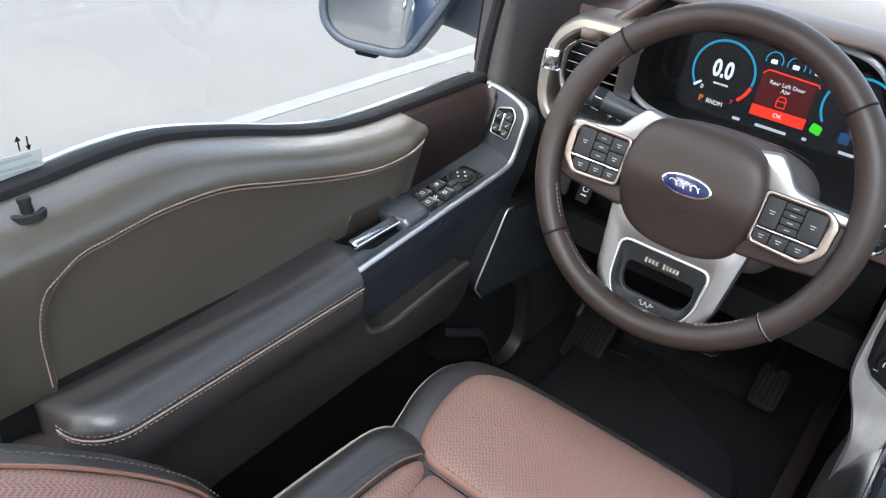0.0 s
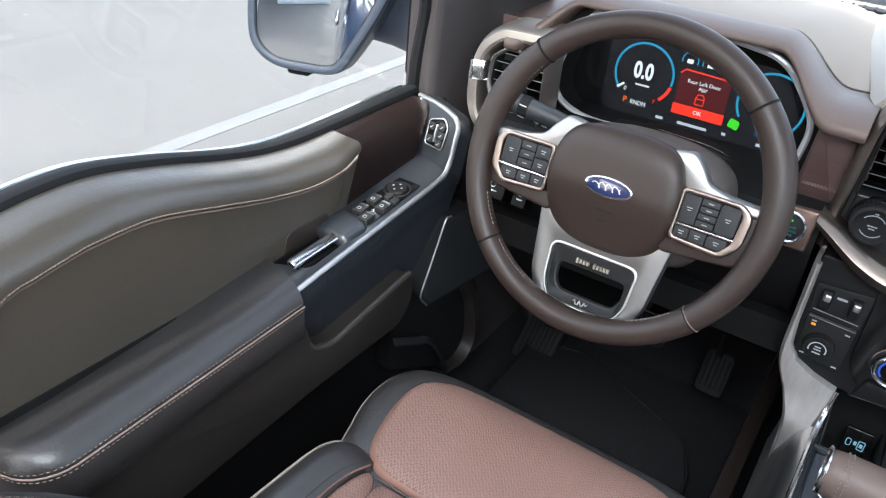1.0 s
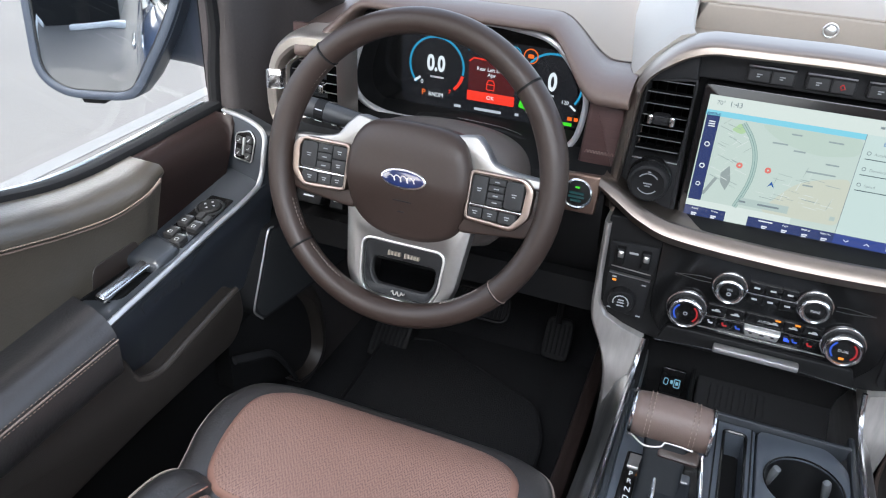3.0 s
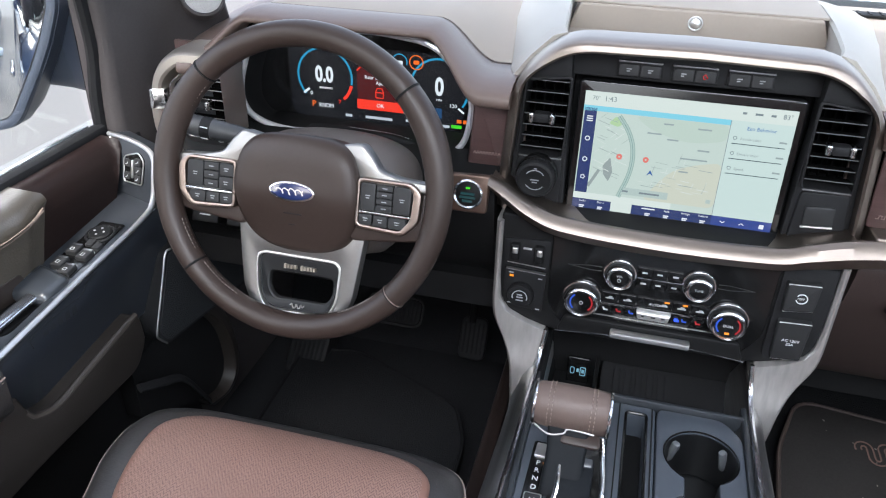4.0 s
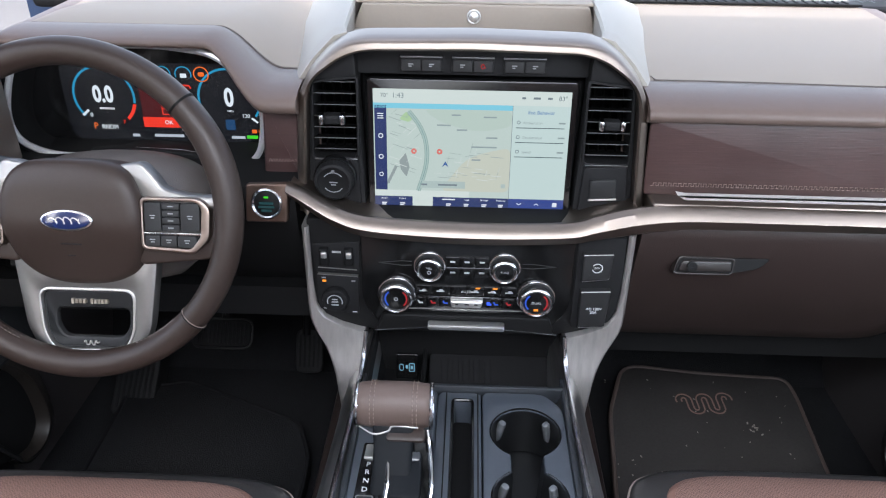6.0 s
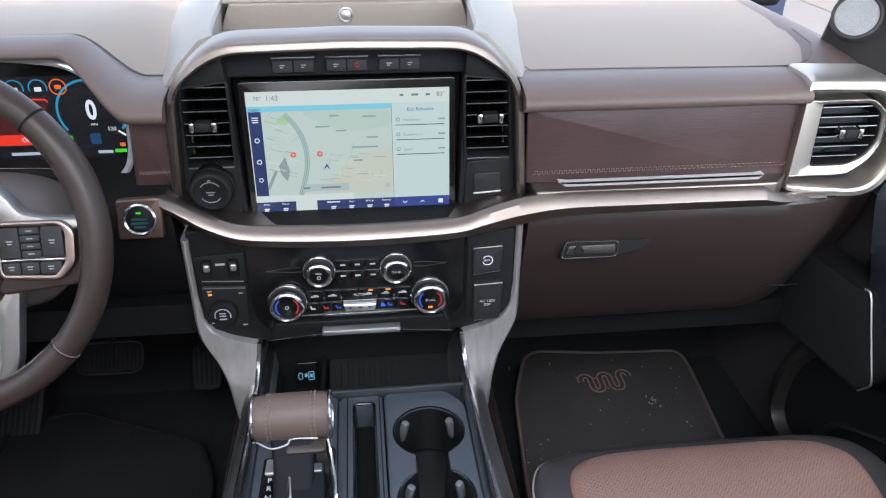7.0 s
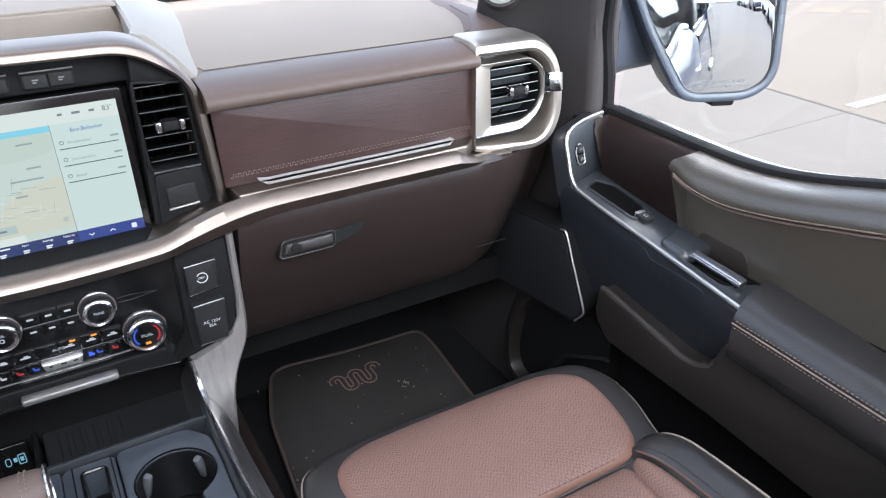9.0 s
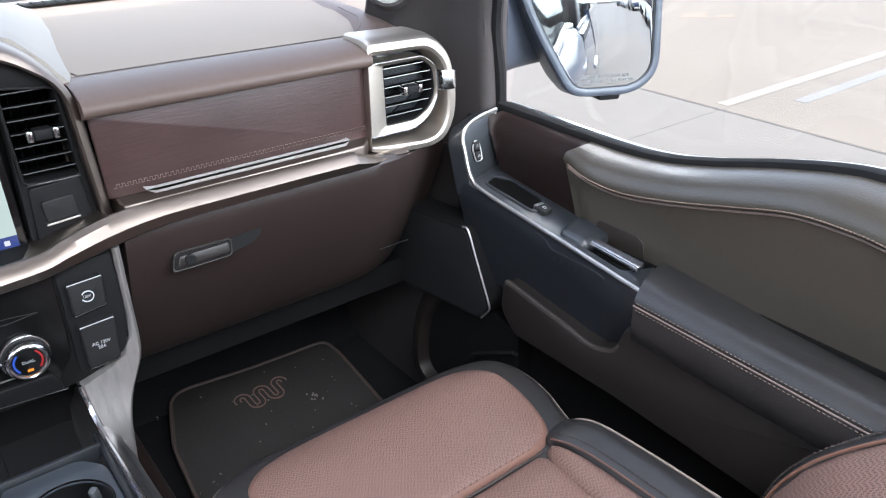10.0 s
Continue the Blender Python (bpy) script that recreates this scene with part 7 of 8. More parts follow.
LIP = surface("brown_pocket_lip", (0.04, 0.0336, 0.0288), (0.048, 0.04, 0.0344), rough=0.4)
STRIP = surface("satin_window_strip", (0.62, 0.62, 0.62), (0.66, 0.66, 0.66), rough=0.28, metal=1.0, rvar=0.02)
CONSOLESIDE = surface("smooth_black_console", (0.015, 0.01705, 0.02145), (0.021, 0.02403, 0.0297), rough=0.3, rvar=0.05, spec=0.6)
EMBOSS = surface("embossed_black", (0.016, 0.017, 0.019), (0.02, 0.021, 0.023), rough=0.32)
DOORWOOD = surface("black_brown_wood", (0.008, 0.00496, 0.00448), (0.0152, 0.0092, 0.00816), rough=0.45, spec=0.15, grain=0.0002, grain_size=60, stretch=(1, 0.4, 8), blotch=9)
ctz = lambda y: 0.606 + 0.117 * (y - 0.59)


def door(s, group):
    D = thing("front_door", "brown leather front door trim with dark armrest" if s < 0 else "brown leather front door trim with dark armrest and window key", "car door", (s * 0.86, 0.6, 0.1), group)
    V = lambda x, y, z: (s * x, y, z)
    rows = []
    ys = sorted(set(list(np.linspace(0.18, 0.235, 6)) + list(np.linspace(0.2358, 0.30, 14)) + list(np.linspace(0.31, 0.799, 48))))
    tip = lambda z: float(np.interp(z, (0.600, 0.627, 0.684, 0.705, 0.716, 0.726), (0.750, 0.757, 0.782, 0.792, 0.791, 0.776)))
    fore = lambda y, z: y if y < 0.68 else 0.68 + (y - 0.68) * (tip(z) - 0.68) / 0.119
    for y in ys:
        b, c = belt(y), seamz(y)
        bot = 0.602
        h = min(b - c, 0.047)
        kx = 0.0145 * smooth(0.735, 0.795, y)
        roll = [(0.905, b - 0.02), (0.87, b - 0.006), (0.857, b - 0.003), (0.849, b - 0.0045)] + [(0.800 + kx + (0.042 - kx) * (1 - math.sin(math.pi / 2 * f)) ** 0.9, b - 0.006 - (h - 0.010) * (1 - math.cos(math.pi / 2 * f))) for f in (0.12, 0.25, 0.38, 0.5, 0.62, 0.74, 0.86, 1.0)]
        rows.append([V(x, fore(y, z), z) for x, z in roll + [(0.800 + kx, c + 0.0035), (0.801 + kx, c + 0.001), (max(0.8075, 0.802 + kx), c - 0.001), (max(0.808, 0.8025 + kx), c - 0.004), (0.808 + kx * 0.45, (c + bot) / 2), (0.808 + kx * 0.45, bot), (0.905, bot)]])
    up = part("upper_panel", loft(rows), DOORLEATHER, D, "olive-brown leather upper door panel", sharp=60)
    path = [(0.2365, 0.612), (0.2358, 0.64), (0.2356, 0.668)] + [(y, seamz(y)) for y in (0.238, 0.243, 0.25, 0.26, 0.275, 0.29)] + SEAM
    path = [p for p in path if p[0] < 0.786]
    part("piping", tube([V(0.8052 + 0.0115 * smooth(0.735, 0.805, y), y, z - 0.002) for y, z in path], 0.0017, 6), PIPING, up, "copper piping along the seam")
    cs = [V(0.7995 + 0.0145 * smooth(0.735, 0.805, y), y - (0.0055 if k < 6 else 0), z + (0.0048 if k > 3 else 0)) for k, (y, z) in enumerate(path)]
    part("stitching", stitches(cs, (-s, 0, 0.1), 0.0036, 0.0010, 0.0018, 0.0011), THREAD, up, "pale thread along the roll")
    rows = []
    for y in np.linspace(0.742, 0.968, 34):
        b = belt(y)
        zb = 0.6175 + max(0.0, y - 0.777) * 0.183 if y < 0.928 else 0.6455 + (y - 0.928) * 2.05
        zb = min(zb, b - 0.005)
        rows.append([V(x, y, max(z, zb)) for x, z in ((0.905, b - 0.02), (0.87, b - 0.007), (0.855, b - 0.005), (0.843, b - 0.0085), (0.831, b - 0.018), (0.823, b - 0.032), (0.8185, b - 0.055), (0.8165, b - 0.085), (0.8165, zb), (0.905, zb))])
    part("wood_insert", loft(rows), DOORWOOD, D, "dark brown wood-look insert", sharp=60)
    # flat plate on the panel; the scoop's shade is in its dark colour
    rc = rpoly([(0.622, 0.603), (0.716, 0.603), (0.712, 0.640, 0.01), (0.632, 0.640, 0.012)], 0.006)
    part("grip_scoop_shade", prism(rc, YZ(0.83, s), 0.0232, 0.001), RECESS, D, "flat patch behind the lever, painted dark as a shaded scoop")
    # armrest: sections from its rounded rear end to the slanted front end
    def edge(d, y):
        e = 0.7135 + 0.0085 * (y - 0.245) / 0.33
        return e + (0.05 * (1 - math.sqrt(max(0.0, 1 - ((0.05 - d) / 0.05) ** 2))) if d < 0.05 else 0.0)
    rows, side, seamp = [], [], []
    for d in list(0.05 * (1 - np.cos(np.linspace(0, math.pi / 2, 9)))) + list(np.linspace(0.06, 0.36, 20)):
        y0 = 0.212 + d
        e = edge(d, y0)
        drop = 0.016 * (1 - math.sqrt(max(0.0, 1 - ((0.022 - d) / 0.022) ** 2))) if d < 0.022 else 0.0
        slide = lambda x: y0 + (0.27 * (x - 0.722) if d > 0.2 else 0.27 * (x - 0.722) * smooth(0.05, 0.2, d))
        zb = max(0.5975, 0.593 + 0.075 * (y0 - 0.23))
        prof = [(0.83, zb), (0.812, zb + 0.0015), (e + 0.050, max(zb + 0.004, 0.6150)), (e + 0.034, max(zb + 0.003, 0.6185)), (e + 0.023, max(zb + 0.001, 0.6180)), (e + 0.0135, 0.6145), (e + 0.0065, 0.6085), (e + 0.002, 0.6020), (e + 0.0006, 0.5975), (e + 0.0022, 0.5945), (0.83, 0.5940)]
        rows.append([V(x, slide(x), z - drop * smooth(0.600, 0.612, z)) for x, z in prof])
        seamp.append(V(e + 0.0002, slide(e), 0.5965))
        side.append([V(x, slide(min(x, 0.735)), z) for x, z in ((e + 0.0028, 0.5945), (e + 0.001, 0.590), (e + 0.0016, 0.565), (e + 0.004, 0.547), (e + 0.010, 0.540), (0.80, 0.537), (0.80, 0.5945))])
    arm = part("armrest", loft(rows), ARMLEATHER, D, "padded dark leather armrest", sharp=50)
    part("piping", tube(seamp, 0.0013, 6), PIPING, arm, "copper seam along the armrest")
    for dz in (0.0046, -0.0046):
        part("stitching", stitches([(a + s * (0.0012 if dz > 0 else -0.0003), b, c + dz) for a, b, c in seamp], (-s, 0, 0.2), 0.0032, 0.0024, 0.0009, 0.0007), THREAD, arm)
    part("armrest_side", loft(side), ARMLEATHER, D, "dark leather side under the armrest", sharp=50)
    # control console
    blk = rpoly([(0.690, 0.828), (0.690, 0.745), (0.88, 0.745, 0.03), (0.925, 0.752, 0.02), (0.948, 0.83)], 0.005, 5)
    cons = part("control_console", loft([[V(x, y, ctz(y) + dz) for y, x in inset(blk, i)] for dz, i in ((-0.045, 0.009), (-0.010, 0.009), (-0.0095, 0.0), (-0.003, 0.0), (-0.001, 0.0012), (0.0, 0.004))]), BLUEBLACK, D, "blue-black control console")
    rail = rpoly([(0.577, 0.765), (0.577, 0.743), (0.70, 0.745), (0.70, 0.763), (0.625, 0.763, 0.01), (0.607, 0.81), (0.595, 0.81)], 0.004, 4)
    part("grip_rail", loft([[V(x, y, ctz(y) + dz) for y, x in inset(rail, i)] for dz, i in ((-0.010, 0.0), (-0.003, 0.0), (0.0, 0.0025))]), BLUEBLACK, cons)
    part("grip_floor", box(V(0.787, 0.65, 0.568), (0.05, 0.115, 0.01)), BLACK, cons)
    part("grip_wall", box(V(0.7625, 0.645, 0.588), (0.006, 0.115, 0.034)), BLACK, cons)
    hood = rpoly([(0.688, 0.82), (0.688, 0.757), (0.735, 0.753), (0.752, 0.812)], 0.010, 4)
    part("switch_hood", loft([[V(x, y, ctz(y) + dz) for y, x in inset(hood, i)] for dz, i in ((-0.004, 0.0), (0.004, 0.001), (0.0075, 0.004), (0.009, 0.009))]), BLUEBLACK, cons, "moulded hood behind the switches")
    part("release_lever", box(V(0.778, 0.650, 0.6185), (0.017, 0.088, 0.008), 0.003, Matrix.Rotation(radians(3), 4, "X") @ Matrix.Rotation(s * radians(-12), 4, "Y")), CHROME, D, "bright chrome release lever")
    # black box put in as the shadow beneath the lever
    part("lever_shadow_gap", box(V(0.779, 0.652, 0.604), (0.020, 0.080, 0.010), 0.002), BLACK, D)
    # chrome lines
    ol = spl([V(0.7435, 0.580, 0.606), V(0.7435, 0.74, 0.6245), V(0.7438, 0.88, 0.6405), V(0.747, 0.918, 0.652), V(0.7485, 0.936, 0.690), V(0.751, 0.945, 0.710), V(0.765, 0.952, 0.723), V(0.80, 0.963, 0.729), V(0.845, 0.974, 0.730)], 6)
    part("chrome_line", tube(ol, 0.0042, 8, flat=0.8), SILVER, D, "satin chrome line round the console")
    il = spl([V(0.8225, 0.772, 0.6265), V(0.8225, 0.85, 0.640), V(0.8225, 0.918, 0.6475), V(0.8235, 0.936, 0.656), V(0.829, 0.95, 0.69), V(0.838, 0.968, 0.728)], 6)
    part("chrome_line", tube(il, 0.0018, 6), SILVER, D)
    # upright fin with the lock switch
    a, b, c = Vector((0.755, 0.925, 0.642)), Vector((0.812, 0.94, 0.640)), Vector((0.84, 0.973, 0.731))
    e1 = (b - a).normalized()
    nn = e1.cross(c - a).normalized()
    e2 = nn.cross(e1)
    if nn.y > 0:
        nn = -nn
    FM = Matrix((( s * e1.x, s * e2.x, s * nn.x, s * a.x), (e1.y, e2.y, nn.y, a.y), (e1.z, e2.z, nn.z, a.z), (0, 0, 0, 1)))
    if e2.z < 0:
        FM = FM @ Matrix.Diagonal((1, -1, 1, 1))
    part("lock_fin", prism(rpoly([(-0.006, -0.02), (-0.006, 0.064, 0.01), (0.008, 0.085, 0.012), (0.088, 0.098), (0.082, -0.02)], 0.004), FM, 0.0, 0.003, back=-0.03), BLUEBLACK, D, "blue-black upright with the lock switch")
    cx, w, hh = (0.036, 0.044, 0.050) if s < 0 else (0.022, 0.022, 0.036)
    sk = rpoly([(cx - w / 2 + 0.004, 0.027), (cx + w / 2, 0.027), (cx + w / 2, 0.027 + hh - 0.01), (cx - w / 2 + 0.012, 0.027 + hh), (cx - w / 2, 0.027 + hh - 0.012)], 0.006, 4)
    lk = part("lock_switch", prism(sk, FM, 0.003, 0.001), PIANO, D, "rounded lock and memory switch" if s < 0 else "small lock switch")
    part("switch_rim", tube([FM @ Vector((u, v, 0.0028)) for u, v in inset(sk, 0.0005)], 0.0012, 6, closed=True), SILVER, lk)
    if s < 0:
        for u, v in ((cx - 0.010, 0.062), (cx - 0.011, 0.049), (cx - 0.010, 0.036), (cx + 0.012, 0.058), (cx + 0.012, 0.038)):
            k = part("key", prism(rrect(u, v, 0.013, 0.0115, 0.002, 2), FM, 0.006, 0.001), KEY, lk)
            part("symbol", line([(u - 0.003, v + 0.002), (u, v - 0.002), (u + 0.003, v - 0.002)], FM, 0.0009, 0.0064), ICON, k)
        part("key_bar", prism(rrect(cx + 0.0005, 0.050, 0.004, 0.028, 0.0015, 2), FM, 0.0068, 0.001), SILVER, lk)
    else:
        for v in (0.0365, 0.0525):
            k = part("key", prism(rrect(cx, v, 0.012, 0.013, 0.002, 2), FM, 0.006, 0.001), KEY, lk)
            part("symbol", line([(cx - 0.003, v - 0.002), (cx, v + 0.002), (cx + 0.003, v - 0.002)], FM, 0.0009, 0.0064), ICON, k)
    # console top frame of reference: u along y, v across to the window
    T = Vector((0, 1, 0.117)).normalized()
    N = Vector((0, -0.117, 1)).normalized()
    TM = Matrix(((0, s, 0, s * 0.745), (T.y, 0, N.y, 0.59), (T.z, 0, N.z, 0.606), (0, 0, 0, 1)))
    if s < 0:
        pk = part("switch_plate", prism(rpoly([(0.150, 0.012), (0.276, 0.0135), (0.276, 0.053), (0.168, 0.058)], 0.003), TM, 0.002, 0.0008), PIANO, cons, "gloss plate of window switches")
        for u, v in ((0.158, 0.024), (0.170, 0.044), (0.192, 0.021), (0.200, 0.043)):
            k = part("window_key", prism(rpoly([(u - 0.008, v - 0.0085), (u + 0.012, v - 0.0085), (u + 0.012, v + 0.0085), (u - 0.008, v + 0.0085)], 0.002), TM, 0.009, 0.002), KEY, pk)
            part("key_edge", prism(rrect(u + 0.010, v, 0.004, 0.015, 0.001, 2), TM, 0.0092, 0.0006), KEYEDGE, k)
            part("symbol", line(rrect(u - 0.001, v, 0.005, 0.005, 0.001, 2), TM, 0.0008, 0.0094, closed=True), ICON, k)
        for u, v in ((0.217, 0.018), (0.222, 0.032)):
            part("select_key", prism(rrect(u, v, 0.014, 0.011, 0.003), TM, 0.006, 0.001), KEY, pk)
        part("adjuster_ring", tube([TM @ Vector((u, v, 0.0022)) for u, v in circle(0.246, 0.034, 0.0195, 32)], 0.0022, 8, closed=True), SOFTBLACK, pk)
        aj = part("mirror_adjuster", lathe([(0.0165, 0.0), (0.0165, 0.005), (0.014, 0.0075), (0.0, 0.007)], on(TM, 0.246, 0.034), 32), BLACK, pk, "round mirror adjuster")
        for u, v in ((0.0075, 0), (-0.0075, 0), (0, 0.0075), (0, -0.0075)):
            part("arrow", prism(circle(0.246 + u, 0.034 + v, 0.0017, 6), TM, 0.0079), ICON, aj)
    else:
        pi = rpoly([(0.215, 0.022), (0.315, 0.020), (0.325, 0.045), (0.30, 0.062), (0.232, 0.058), (0.205, 0.045)], 0.006)
        wl = ring(inset(pi, -0.004), pi, TM, 0.0035, 0.001, back=-0.02, start=pi[0])
        part("recess_rim", wl, BLUEBLACK, cons)
        # flat sheet at console height; the recess's shade is in its black
        part("coin_recess", prism(inset(pi, 0.0005), TM, 0.0004), PIT, cons, "flat black sheet painted as a shaded coin recess")
        k = part("window_key", prism(rrect(0.205, 0.036, 0.022, 0.018, 0.003), TM, 0.008, 0.002), KEY, cons)
        part("key_edge", prism(rrect(0.2145, 0.036, 0.006, 0.016, 0.001, 2), TM, 0.0085, 0.0006), SILVER, k)
        part("symbol", line(rrect(0.203, 0.036, 0.006, 0.005, 0.001, 2), TM, 0.0009, 0.0084, closed=True), ICON, k)
    # black side below the chrome line, running down into the pocket
    sd = []
    for y in np.linspace(0.578, 0.945, 24):
        z0 = ctz(min(y, 0.925)) - 0.006
        sd.append([V(0.7465, y, z0), V(0.7438, y, z0 - 0.010), V(0.7445, y, z0 - 0.03), V(0.752, y, z0 - 0.058), V(0.772, y, 0.47), V(0.785, y, 0.46), V(0.765, y, z0 - 0.06), V(0.757, y, z0)])
    side = part("console_side", loft(sd), CONSOLESIDE, D, "smooth blue-black console side")
    eb = YZ(0.7446, s)
    em = bars(eb, [(0.664 + 0.0135 * k, 0.5925 - 0.0008 * k, 0.0085) for k in range(5)] if s < 0 else [(0.735 - 0.0135 * k, 0.5925, 0.0085) for k in range(5)], 0.012, 0.0006)
    part("embossed_blocks", em, EMBOSS, side)
    part("embossed_line", tube([V(0.7440, y, z) for y, z in spl([(0.640, 0.583), (0.643, 0.599), (0.70, 0.602), (0.735, 0.602), (0.750, 0.612), (0.772, 0.617)], 5)], 0.0010, 5), EMBOSS, side)
    # lower panel with the pocket lip
    low = rpoly([(0.185, 0.412, 0.02), (0.60, 0.428, 0.02), (0.80, 0.425, 0.02), (0.832, 0.46, 0.015), (0.828, 0.506, 0.012), (0.818, 0.511), (0.645, 0.485, 0.02), (0.606, 0.500, 0.02), (0.590, 0.548), (0.23, 0.562), (0.185, 0.575)], 0.006, 4)
    lp = part("lower_panel", prism(low, YZ(0.80, s), 0.063, 0.005), DOORPLASTIC, D, "dark brown plastic lower door panel")
    lip = spl([(0.596, 0.516), (0.608, 0.4985), (0.645, 0.486), (0.70, 0.494), (0.80, 0.5085), (0.822, 0.5105)], 5)
    part("pocket_lip", tube([V(0.741, y, z) for y, z in lip], 0.0048, 8), LIP, lp, "rounded pocket lip")
    part("set_back_panel", box(V(0.83, 0.60, 0.33), (0.05, 0.84, 0.56)), BLACK, D, "black panel set back behind the lower door trim")
    bt = spl([(0.955, 0.425), (0.993, 0.402), (1.040, 0.345), (1.064, 0.285), (1.066, 0.215), (1.03, 0.190), (0.975, 0.205)], 5)
    rim = []
    for y, z in bt:
        n = Vector((y - 0.90, z - 0.30)).normalized()
        rim.append([V(x, y + n.x * o, z + n.y * o) for x, o in ((0.775, -0.002), (0.750, -0.001), (0.7455, 0.0015), (0.746, 0.008), (0.752, 0.026), (0.772, 0.044), (0.795, 0.046))])
    part("bottle_rim", loft(rim), DOORPLASTIC, lp, "flat brown rim of the bottle pocket", sharp=60)
    part("bottle_pocket", prism(bt + [(0.82, 0.30), (0.82, 0.40)], YZ(0.80, s), 0.03), BLACK, lp, "dark bottle pocket")
    part("bottle_ledge", tube(spl([V(0.745, 0.80, 0.385), V(0.738, 0.85, 0.360), V(0.738, 0.90, 0.325), V(0.744, 0.965, 0.22)], 5), 0.008, 8, flat=0.5), SOFTBLACK, lp)
    # speaker panel set slightly across the corner
    GMt = Matrix.Translation((s * 0.745, 0.9, 0.48)) @ Matrix.Rotation(s * radians(4), 4, "Z") @ YZ(0.0, s)
    go = rpoly([(0.020, 0.086, 0.012), (-0.036, -0.040, 0.016), (-0.014, -0.072, 0.012), (0.24, -0.092), (0.24, 0.070)], 0.008, 5)
    sp = part("speaker_panel", prism(go, GMt, 0.002, 0.002, back=-0.05), SOFTBLACK, D, "black speaker panel with silver edge")
    part("speaker_mesh", prism(inset(go, 0.006), GMt, 0.0032, 0.001), GRILLE, sp, "fine black speaker mesh")
    ed = [(0.032, 0.0845), (0.018, 0.082), (0.000, 0.041), (-0.020, -0.004), (-0.0335, -0.036), (-0.032, -0.048), (-0.016, -0.068)]
    part("silver_edge", tube([GMt @ Vector((u, v, 0.002)) for u, v in spl(ed, 5)], 0.0017, 6), SILVER, sp)
    part("corner_filler", prism(rpoly([(0.86, 0.40), (1.03, 0.36), (1.03, 0.72), (0.955, 0.70), (0.93, 0.60)], 0.01), YZ(0.87, s), 0.045, 0.01), BLACK, D)
    part("rear_edge", box(V(0.855, 0.182, 0.42), (0.09, 0.02, 0.70), 0.006), DOORPLASTIC, D)
    # window line
    part("window_rubber", loft([[V(x, y, z + dz) for x, dz in ((0.856, -0.012), (0.855, -0.003), (0.858, 0.0035), (0.864, 0.0055), (0.872, 0.0045), (0.8805, 0.002), (0.882, -0.012))] for y, z in BELT]), RUBBER, D, "black rubber window seal")
    part("window_chrome", loft([[V(x, y, z + dz) for x, dz in ((0.888, -0.016), (0.888, -0.004), (0.890, -0.001), (0.896, -0.0015), (0.899, -0.006), (0.900, -0.016))] for y, z in BELT]), STRIP, D, "bright outer window strip")
    ow = [[V(0.880, y, z - 0.03), V(0.915, y, z - 0.028), V(0.955, y, z - 0.07), V(0.985, y, 0.45), V(0.99, y, 0.0), V(0.96, y, -0.22), V(0.90, y, -0.22), V(0.90, y, z - 0.07)] for y, z in BELT]
    part("outer_skin", loft(ow), SKIN, D, "dark blue painted outer panel")
    gl = part("window_pane", loft([[V(0.882, 0.17, 0.76), V(0.882, 0.985, 0.72), V(0.80, 0.80, 1.35), V(0.80, 0.17, 1.38)], [V(0.886, 0.17, 0.76), V(0.886, 0.985, 0.72), V(0.804, 0.80, 1.35), V(0.804, 0.17, 1.38)]]), GLASS, D, "clear side window")
    gl.visible_shadow = False
    part("window_frame", tube(spl([V(0.872, 0.990, 0.70), V(0.868, 0.992, 0.78), V(0.855, 0.990, 0.88), V(0.83, 0.93, 1.05), V(0.80, 0.74, 1.32)], 5), 0.010, 8), RUBBER, D, "black window frame")
    part("frame_line", tube(spl([V(0.850, 0.998, 0.72), V(0.847, 1.0, 0.80), V(0.835, 0.995, 0.90), V(0.815, 0.94, 1.05)], 5), 0.006, 6), PILLAR, D)
    if s < 0:
        lpin = part("lock_pin", lathe([(0.0150, -0.004), (0.0150, 0.002), (0.0125, 0.0035), (0.0075, 0.002), (0.0072, -0.004), (0.0055, -0.004), (0.0052, 0.010), (0.0062, 0.013), (0.0055, 0.0155), (0.0, 0.016)], Matrix.Translation(V(0.832, 0.256, belt(0.256) - 0.0105)) @ Matrix.Rotation(radians(-14), 4, "Y"), 24), SOFTBLACK, D, "small black lock pin")
        WS = YZ(0.8785, s)
        part("window_label", bars(WS, [(0.272, 0.799, 0.05)], 0.020, 0.0004), surface("pale_sticker", (0.27, 0.275, 0.27), rough=0.5), D, "pale sticker on the window")
        part("label_print", bars(WS, [(0.270, 0.805, 0.036), (0.272, 0.797, 0.04), (0.270, 0.792, 0.03)], 0.003, 0.0008), surface("faded_print", (0.19, 0.21, 0.21), rough=0.6), D)
        for u, q in ((0.279, 1), (0.287, -1)):
            part("label_arrow", line([(u, 0.812 + (0.0 if q > 0 else 0.012)), (u, 0.824 if q > 0 else 0.812)], WS, 0.0012, 0.0008), BLACK, D)
            v = 0.825 if q > 0 else 0.811
            part("label_arrow", prism([(u - 0.0028, v - q * 0.004), (u + 0.0028, v - q * 0.004), (u, v + q * 0.001)], WS, 0.0008), BLACK, D)
    return D


door(-1, "front doors")
door(1, "front doors")

# ---- door mirrors ----
MIRRORSHELL = surface("blue_black_mirror_shell", (0.033, 0.0405, 0.057), (0.0435, 0.0525, 0.072), rough=0.42, grain=0.0001, grain_size=900)


